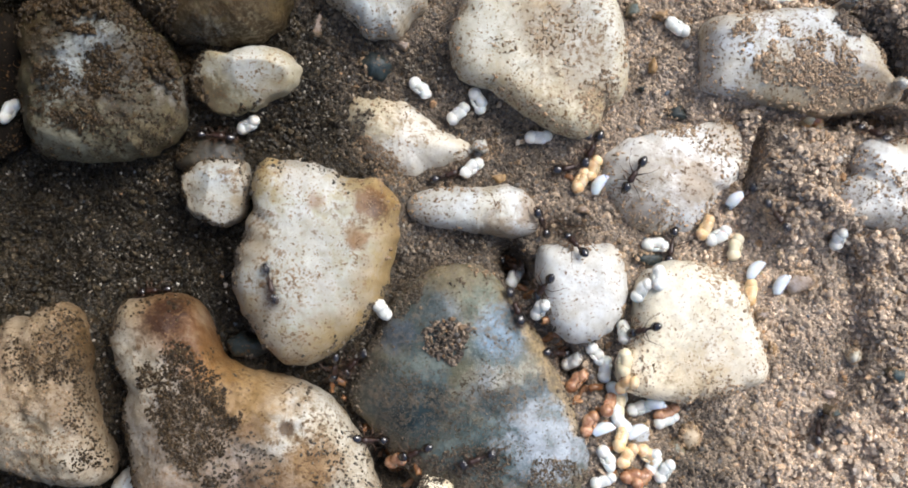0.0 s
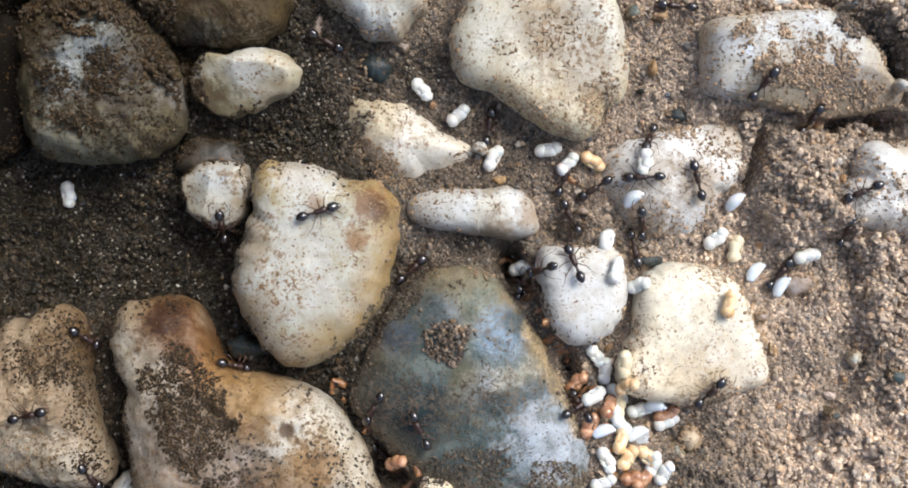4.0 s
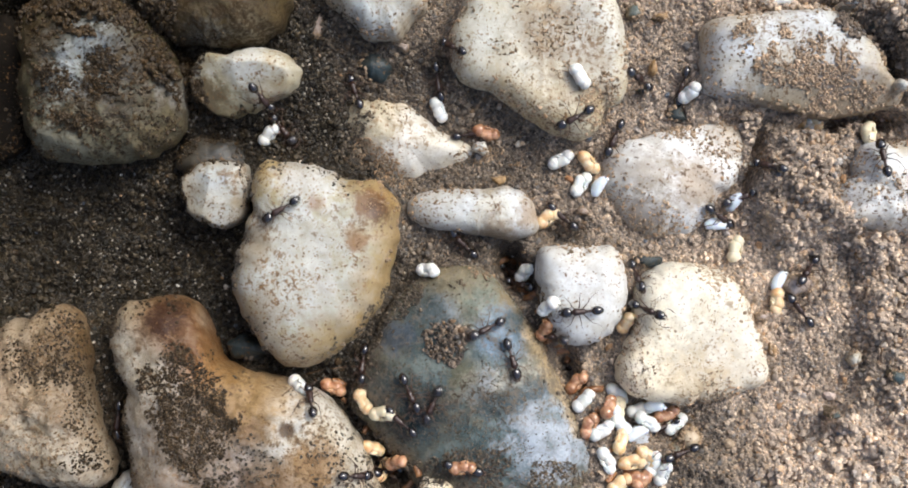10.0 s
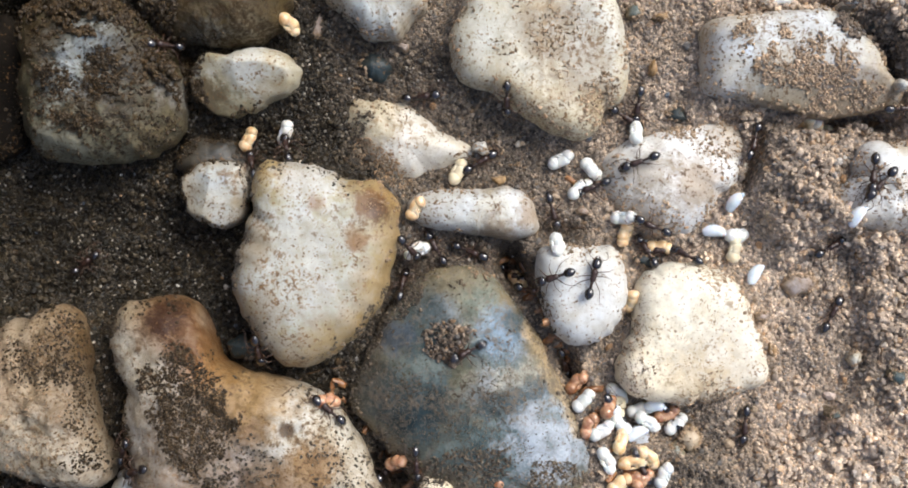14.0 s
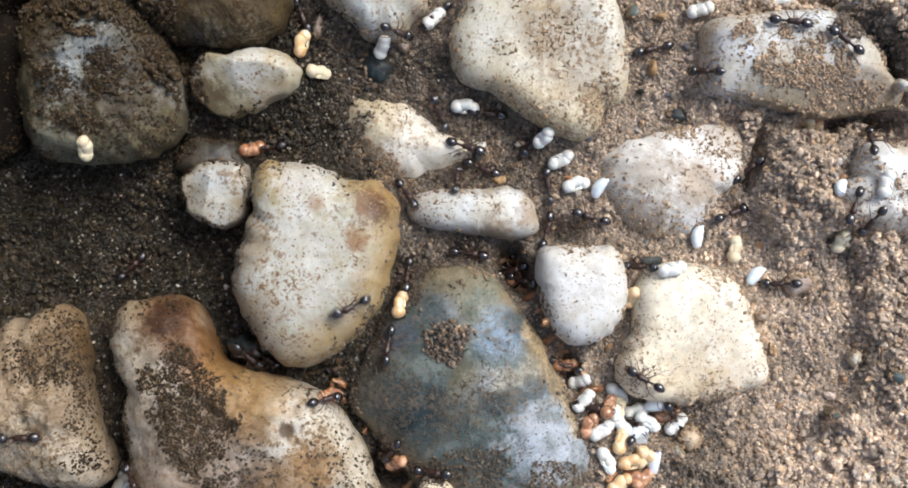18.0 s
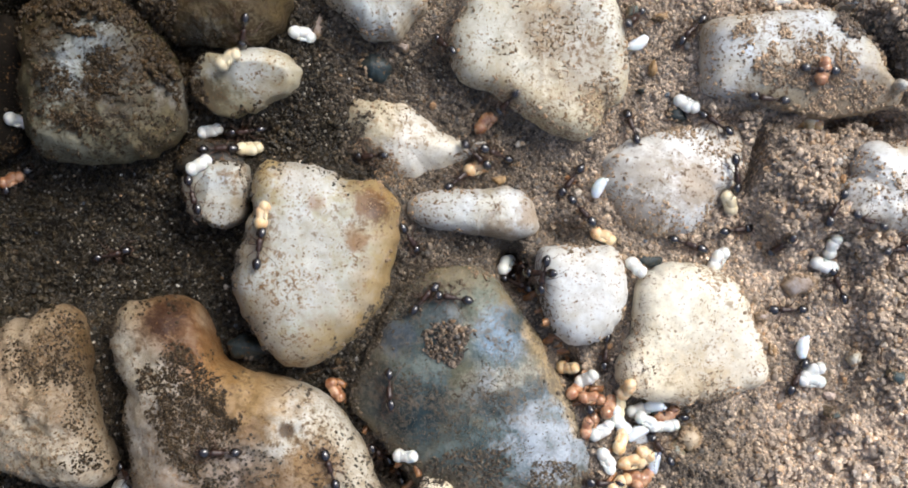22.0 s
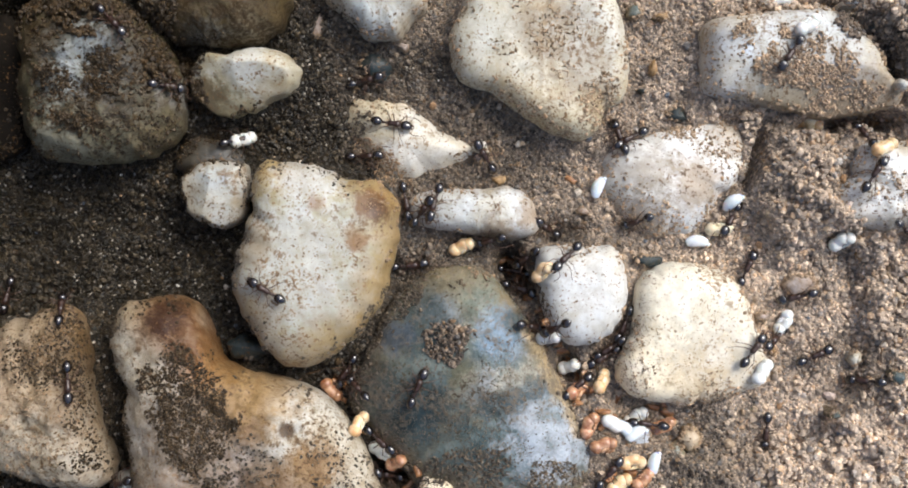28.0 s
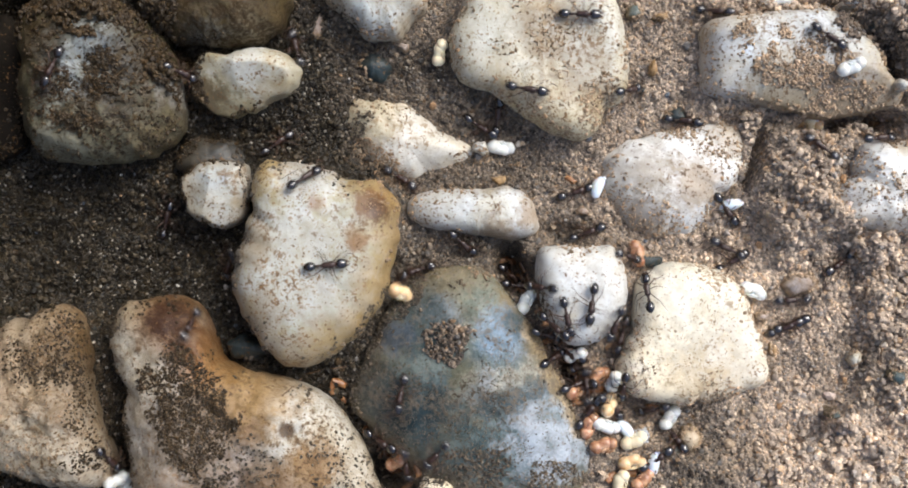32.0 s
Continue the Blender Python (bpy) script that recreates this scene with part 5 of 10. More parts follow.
soil_patch("soil_on_stone", "brown crumbs against the end of the blocky stone", 36.2, 16.9, 1.1, 2.6, 26, 700, 0.10, 0.32, 62, 0.7, 0.8, PLUG)
soil_patch("soil_on_stone", "pinkish-tan crust over the brown block", -35.2, -13.6, 4.6, 6.6, -8, 3600, 0.04, 0.13, 55, 1.5, 0.0, CRUST)
soil_patch("soil_on_stone", "brown crust over the upper corner of the brown block", -33.0, -8.9, 3.0, 2.6, 15, 1300, 0.05, 0.16, 63, 1.1)
soil_patch("soil_on_stone", "tan soil burying one end of the half-buried stone", -8.9, 10.6, 1.7, 3.6, 18, 1500, 0.05, 0.17, 49, 0.9)
soil_patch("soil_on_stone", "tan soil along the foot of the half-buried stone", -6.2, 6.9, 2.6, 1.0, -40, 600, 0.05, 0.15, 50, 0.9)
soil_patch("soil_on_stone", "tan soil over the narrow end of the half-buried stone", 2.2, 8.0, 2.2, 1.4, -10, 500, 0.05, 0.16, 51, 1.2)
soil_patch("soil_on_stone", "tan soil along the foot of the low white stone", 16.0, 2.4, 3.0, 1.3, -10, 350, 0.05, 0.16, 52, 1.0)
soil_patch("soil_on_stone", "tan soil creeping up the cream block", 15.6, -10.2, 1.2, 3.2, -12, 260, 0.04, 0.14, 53, 1.0)
soil_patch("soil_on_stone", "tan soil over the top of the low white stone", 21.5, 10.3, 4.0, 0.9, 12, 700, 0.05, 0.16, 54, 1.0)


def rim_dust():
    """Soil that has crept up over the rims of the stones."""
    rng = np.random.default_rng(77)
    xs, ys, rs = [], [], []
    for p in PEBBLES:
        low = p.top < 3.6
        n = int((150 if low else 120) * p.size)
        a = rng.uniform(0, 2 * math.pi, n)
        s = np.clip(1 - np.abs(rng.normal(0, 0.13 if low else 0.07, n)), 0.3, 1)
        r = p.radius(a) * s
        x, y = p.x + r * np.cos(a), p.y + r * np.sin(a)
        keep = fbm(x, y, 2.2, 61, 3) > -0.06
        keep &= p.height(x, y)[0] > surface(x, y) - 0.05
        xs.append(x[keep]), ys.append(y[keep])
    x, y = np.concatenate(xs), np.concatenate(ys)
    r = 0.05 + 0.18 * rng.uniform(0, 1, len(x)) ** 3
    z = surface(x, y) + 0.4 * r
    kinds = np.array([(DARK_DUST, DUST, TAN_DUST).index(dust_at(*p)) for p in zip(x, y)])
    for k, (mat, label) in enumerate(((DARK_DUST, "dark damp soil that has crept over the rims of the shaded stones"), (DUST, "brown sand that has crept over the rims of the stones"),
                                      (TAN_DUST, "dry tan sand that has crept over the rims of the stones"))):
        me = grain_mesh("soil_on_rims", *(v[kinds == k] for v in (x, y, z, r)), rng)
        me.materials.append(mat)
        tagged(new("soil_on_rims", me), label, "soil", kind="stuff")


rim_dust()


def clods():
    """Bigger clods of soil on the bank, themselves stuck together from crumbs."""
    rng = np.random.default_rng(91)
    x, y = rng.uniform(-43, 43, 16000), rng.uniform(-25, 25, 16000)
    rule = bank(x, y) ** 2 * 0.7 + 0.45 * smooth(-2, -16, x) + 0.12
    keep = (rng.uniform(0, 1, 16000) < rule) & ~on_stone(x, y) & (fbm(x, y, 3.0, 71, 3) > 0.0)
    x, y = x[keep], y[keep]
    many = np.repeat(np.arange(len(x)), 7)
    size = rng.uniform(0.22, 0.5, len(x)) * (1 + 0.6 * bank(x, y))
    cx = x[many] + rng.normal(0, 0.42, len(many)) * size[many]
    cy = y[many] + rng.normal(0, 0.42, len(many)) * size[many]
    r = np.minimum(size[many] * rng.uniform(0.3, 0.7, len(many)), 0.34)
    z = soil_height(cx, cy) + size[many] * rng.uniform(0.0, 0.9, len(many))
    me = grain_mesh("soil_clods", cx, cy, z, r, rng)
    me.materials.append(GRAIN)
    return tagged(new("soil_clods", me), "crumbly clods of brown soil on bank and floor", "soil", kind="stuff")


clods()


def grit():
    """Single small stones lying in the soil: pieces of the ground."""
    rng = np.random.default_rng(101)
    shapes = []
    for k in range(7):
        v = ICO_V * rng.uniform(0.6, 1.25, (1, 3)) * rng.uniform(0.75, 1.15, (len(ICO_V), 1))
        bm = bmesh.new()
        vs = [bm.verts.new(p * MM) for p in v]
        for f in ICO_F:
            bm.faces.new([vs[i] for i in f])
        me = bpy.data.meshes.new("grit")
        bm.to_mesh(me)
        bm.free()
        me.materials.append(GRIT)
        shapes.append(me)
    x, y = rng.uniform(-39, 39, 1500), rng.uniform(-21, 21, 1500)
    keep = ~on_stone(x, y) & (rng.uniform(0, 1, 1500) < 0.25 + 0.75 * bank(x, y))
    x, y = x[keep][:290], y[keep][:290]
    z = soil_height(x, y)
    for k in range(len(x)):
        r = 0.17 + (0.40 if x[k] > -8 else 0.12) * rng.uniform() ** 3
        ob = new("grit", shapes[k % len(shapes)])
        ob.parent = ground
        ob.matrix_basis = pose(x[k] * MM, y[k] * MM, (z[k] + 0.25 * r) * MM, *rng.uniform(0, 360, 3)) @ Matrix.Diagonal((r, r, r * 0.8, 1))


grit()


# ---- ants ----
def limb(points, radii, around=6):
    return lathe(bmesh.new(), [(*p, r) for p, r in zip(points, radii)], around)


def build_ant():
    ant = tagged(new("ant"), "glossy black-brown worker ant crossing the nest", "ant", "worker ants")
    tall = 0.62                                   # height of the body's axis over the ground
    part("gaster", body_of([(-1.82, 0, tall, 0.05), (-1.74, 0, tall, 0.17), (-1.58, 0, tall + 0.02, 0.31), (-1.34, 0, tall + 0.04, 0.40),
                            (-1.10, 0, tall + 0.04, 0.39), (-0.90, 0, tall + 0.02, 0.29), (-0.78, 0, tall, 0.14), (-0.74, 0, tall, 0.07)], 14, 0.95),
         SHELL, ant, "glossy black egg-shaped gaster")
    part("waist", body_of([(-0.80, 0, tall - 0.02, 0.06), (-0.70, 0, tall, 0.13), (-0.62, 0, tall + 0.02, 0.15), (-0.53, 0, tall, 0.08),
                           (-0.45, 0, tall + 0.02, 0.13), (-0.36, 0, tall + 0.02, 0.12), (-0.24, 0, tall - 0.02, 0.08)], 9), WAIST, ant)
    part("thorax", body_of([(-0.34, 0, tall - 0.02, 0.10), (-0.22, 0, tall + 0.02, 0.22), (0.02, 0, tall + 0.05, 0.26), (0.22, 0, tall + 0.03, 0.23),
                            (0.42, 0, tall + 0.07, 0.31), (0.62, 0, tall + 0.05, 0.30), (0.76, 0, tall, 0.19), (0.86, 0, tall - 0.02, 0.10)], 10), WAIST, ant)
    head = part("head", body_of([(0.82, 0, tall - 0.02, 0.10), (0.90, 0, tall, 0.30), (1.02, 0, tall, 0.40), (1.24, 0, tall - 0.02, 0.43), (1.46, 0, tall - 0.05, 0.39),
                                 (1.64, 0, tall - 0.08, 0.31), (1.74, 0, tall - 0.1, 0.14)], 14, 0.78), SHELL, ant, "broad dark head")
    for side in (1, -1):
        part("mandible", limb([(1.62, 0.18 * side, 0.48), (1.82, 0.16 * side, 0.44), (1.94, 0.03 * side, 0.42)], (0.10, 0.08, 0.03)), LIMB, head)
        part("antenna", limb([(1.50, 0.22 * side, 0.62), (1.72, 0.62 * side, 0.72), (1.86, 0.78 * side, 0.66), (2.16, 0.74 * side, 0.5), (2.42, 0.60 * side, 0.34)],
                             (0.03, 0.026, 0.03, 0.036, 0.036)), LIMB, head)
        for fore, (x, reach, sweep, tip) in enumerate(((-0.05, 1.0, -0.95, -1.55), (0.24, 1.05, -0.10, -0.25), (0.58, 0.95, 0.62, 1.10))):
            leg = part("leg", limb([(0, 0.08 * side, 0), (sweep * 0.35, 0.40 * side * reach, 0.22), (sweep * 0.62, 0.72 * side * reach, 0.30),
                                    (sweep * 0.95, 0.98 * side * reach, -0.12), (sweep * 1.15 + tip * 0.1, 1.14 * side * reach, -0.46),
                                    (sweep * 1.25 + tip * 0.2, 1.34 * side * reach, -0.52)],
                                   (0.045, 0.045, 0.034, 0.026, 0.019, 0.015)), LIMB, ant)
            leg.location = (x * MM, 0.12 * side * MM, (tall - 0.08) * MM)
    return ant


# ---- brood ----
def curled(spine, bend):
    """The spine bent sideways into an arc, most at its ends."""
    return [(0.90 * (x - 0.10 * bend * bend * x * x * x), 1.04 * (y + bend * (0.30 - 0.42 * x * x)), 1.04 * z, 1.08 * r) for x, y, z, r in spine]


def build_pupa(skin, label, bend=0.3, name="pupa"):
    """A naked pupa lying on its side: a ringed gaster, a notch, the thorax and the bowed head, with the limbs folded along its belly."""
    ob = tagged(new(name), label, "ant pupa", "brood of the nest")
    belly = -1 if bend >= 0 else 1
    rear = []
    for k in range(15):
        u = k / 14
        x = -1.28 + 1.12 * u
        r = 0.56 * math.sqrt(max(0.03, 1 - (2 * u - 0.96) ** 2 * 0.94)) * (0.975 + 0.025 * math.cos(k * math.pi))
        rear.append((x, 0.02, 0.47, r))
    part("gaster", body_of(curled(rear, bend), 16), skin, ob)
    part("thorax", body_of(curled([(-0.62, 0, 0.45, 0.38), (-0.36, 0, 0.45, 0.43), (-0.16, 0, 0.45, 0.42), (0.08, 0.02, 0.46, 0.45), (0.32, 0.02, 0.47, 0.49), (0.54, 0, 0.47, 0.45),
                                   (0.70, 0, 0.45, 0.30)], bend), 14), skin, ob)
    head = part("head", body_of(curled([(0.44, 0.05 * belly, 0.45, 0.36), (0.60, 0.07 * belly, 0.46, 0.45), (0.78, 0.09 * belly, 0.47, 0.49), (0.98, 0.12 * belly, 0.46, 0.45), (1.12, 0.15 * belly, 0.44, 0.32),
                                        (1.20, 0.17 * belly, 0.42, 0.12)], bend), 14), skin, ob)
    if skin is TAN or skin is RUST:
        part("eye", body_of([(0.80, 0.34 * belly, 0.66, 0.04), (0.86, 0.35 * belly, 0.68, 0.08), (0.93, 0.36 * belly, 0.66, 0.03)], 8), EYE_SPOT, head, "dark eye showing through the skin")
    part("folded_antenna", limb([(1.02, 0.38 * belly, 0.62), (0.72, 0.50 * belly, 0.70), (0.30, 0.46 * belly, 0.66)], (0.07, 0.085, 0.05)), skin, head)
    for x, far in ((0.32, 0.40), (0.08, 0.44), (-0.16, 0.40)):
        part("folded_leg", limb([(x + 0.24, (far - 0.14) * belly, 0.74), (x + 0.04, (far - 0.04) * belly, 0.72), (x - 0.12, (far + 0.06) * belly, 0.60), (x - 0.38, far * belly, 0.52)], (0.06, 0.10, 0.10, 0.05)), skin, ob)
    return ob


def build_larva(label):
    """A grub: a plump bent, ringed, glassy body with a small head."""
    ob = tagged(new("larva"), label, "ant larva", "brood of the nest")
    spine = []
    for k in range(17):
        u = k / 16
        bend = radians(-34 + 68 * u)
        r = 0.54 * (math.sin(math.pi * min(1, 0.10 + 0.78 * u)) ** 0.55) * (0.97 + 0.03 * math.cos(k * math.pi))
        spine.append((1.55 * math.sin(bend), 1.5 * (math.cos(bend) - 0.92), 0.46, max(r, 0.12)))
    part("body", body_of(spine, 14), PEARL, ob)
    end = spine[-1]
    part("head", body_of([(end[0] - 0.08, end[1], 0.44, 0.12), (end[0] + 0.04, end[1] - 0.04, 0.44, 0.20), (end[0] + 0.15, end[1] - 0.10, 0.44, 0.17), (end[0] + 0.22, end[1] - 0.14, 0.43, 0.06)], 10), PEARL, ob)
    return ob


BROOD = {
    "w": (MILK, "milk-white ant pupa"),
    "c": (CREAM, "cream-coloured ant pupa"),
    "t": (TAN, "orange-tan ripening ant pupa"),
    "r": (RUST, "rust-brown pupa about to hatch"),
}
BENDS = (0.35, -0.2, 0.75, -0.55)
FIRST = {}


def brood(kind, lot, n):
    """A grub or pupa; lot: where it lies, or that workers carry it; n: its number, which sets how it is curled."""
    bend = 0 if kind == "p" else BENDS[n % len(BENDS)]
    words = "glassy pearl-white ant larva" if kind == "p" else BROOD[kind][1]
    if (kind, bend) in FIRST:
        return tagged(copy_thing(FIRST[kind, bend], pose(0, 0, 0)), words + " " + lot)
    ob = build_larva(words + " " + lot) if kind == "p" else build_pupa(BROOD[kind][0], words + " " + lot, bend)
    FIRST[kind, bend] = ob
    return ob


# ---- litter: shed husks and root fibres ----
def husk_mesh(seed):
    """A thin curled flake of shed skin, with an inner and an outer face."""
    rng = np.random.default_rng(seed)
    bm = bmesh.new()
    nu, nv = 6, 5
    sheets = []
    for shell in (0.0, 0.05):
        grid = []
        for i in range(nu + 1):
            u = i / nu - 0.5
            row = []
            for j in range(nv + 1):
                v = j / nv - 0.5
                a = v * (2.6 + 0.8 * math.sin(seed + 3 * u))
                r = 0.34 * (1 - 0.9 * u * u) + 0.05 * math.sin(seed * 2.1 + 7 * u + 5 * v) - shell
                row.append(bm.verts.new(Vector((u * 1.25 + 0.06 * math.sin(9 * v + seed), r * math.sin(a), r * math.cos(a) + 0.10)) * MM))
            grid.append(row)
        sheets.append(grid)
    top, low = sheets
    for i in range(nu):
        for j in range(nv):
            bm.faces.new((top[i][j], top[i + 1][j], top[i + 1][j + 1], top[i][j + 1]))
            bm.faces.new((low[i][j], low[i][j + 1], low[i + 1][j + 1], low[i + 1][j]))
    for i in range(nu):
        for j, flip in ((0, 1), (nv, 0)):
            q = (top[i][j], low[i][j], low[i + 1][j], top[i + 1][j])
            bm.faces.new(q if flip else q[::-1])
    for j in range(nv):
        for i, flip in ((0, 0), (nu, 1)):
            q = (top[i][j], low[i][j], low[i][j + 1], top[i][j + 1])
            bm.faces.new(q if flip else q[::-1])
    me = bpy.data.meshes.new("husk")
    bm.to_mesh(me)
    bm.free()
    me.shade_smooth()
    me.materials.append(HUSK)
    return me


def husks():
    rng = random.Random(8)
    shapes = [husk_mesh(k) for k in range(4)]
    places = ((10.05, -10.05), (10.80, -11.55), (9.40, -9.25), (11.40, -12.55), (11.90, -13.95), (12.70, -14.25), (10.40, -13.45), (-4.60, -18.55), (-5.40, -19.25),
              (-4.05, -19.85), (-3.10, -19.05), (-6.45, -18.55), (4.80, -2.45), (5.60, -3.25), (6.10, -4.10), (-10.50, -12.35), (-9.30, -13.45), (-7.60, -15.85),
              (15.80, -20.45), (15.00, -19.55), (18.30, -14.45), (10.05, 5.55), (8.20, -8.20), (13.80, -14.95), (11.20, -10.95), (13.05, -17.45), (5.40, -1.55), (4.20, -1.55), (6.70, -4.55), (7.30, -5.55),
              (11.1, -12.8), (12.6, -15.4), (15.0, -19.4), (14.1, -13.2), (18.0, -13.5), (17.1, -13.9), (10.6, -13.6), (12.0, -12.3), (13.2, -19.8),
              (7.90, -6.55), (8.55, -7.95), (8.90, -8.75), (6.05, -2.05), (-5.00, -20.25), (-3.90, -20.85), (-5.80, -18.25), (-9.95, -11.95))
    for k, (x, y) in enumerate(places):
        ob = new("husk", shapes[k % 4])
        size = rng.uniform(0.7, 1.15)
        z = float(surface(np.array([x]), np.array([y]))[0])
        ob.matrix_basis = pose(x * MM, y * MM, (z - 0.05) * MM, rng.uniform(-35, 35), rng.uniform(-30, 30), rng.uniform(0, 360)) @ Matrix.Diagonal((size, size, size, 1))
        tagged(ob, "amber-brown curled husk shed by a pupa", "husk", "husks in the brood litter")


def root_fibre(spots):
    """A fine root lying over the soil."""
    ends = np.array(spots, float)
    x = np.interp(np.linspace(0, len(ends) - 1, 16), np.arange(len(ends)), ends[:, 0])
    y = np.interp(np.linspace(0, len(ends) - 1, 16), np.arange(len(ends)), ends[:, 1])
    z = surface(x, y) + 0.12
    me = bpy.data.meshes.new("root_fibre")
    bm = lathe(bmesh.new(), [(a - x[0], b - y[0], c - z[0], 0.05) for a, b, c in zip(x, y, z)], 6)
    bm.to_mesh(me)
    bm.free()
    me.shade_smooth()
    me.materials.append(ROOT)
    ob = new("root_fibre", me)
    ob.location = (x[0] * MM, y[0] * MM, z[0] * MM)
    tagged(ob, "thin brown root fibre lying on the soil", "root", "root fibres")


husks()
root_fibre(((-13.95, -12.35), (-12.70, -11.20), (-11.20, -10.80), (-9.20, -10.55)))
root_fibre(((4.30, -1.20), (5.30, -2.45), (5.05, -3.95)))
root_fibre(((8.80, 2.05), (10.05, 1.30), (11.30, 1.45)))

root_fibre(((6.05, -2.45), (7.05, -4.20), (7.55, -6.20), (8.90, -8.45)))
root_fibre(((4.80, -2.95), (6.55, -3.35), (7.30, -4.70)))
root_fibre(((-5.70, -18.95), (-4.20, -19.55), (-3.20, -19.25)))
root_fibre(((-6.20, -17.45), (-5.10, -18.95), (-4.80, -20.45)))

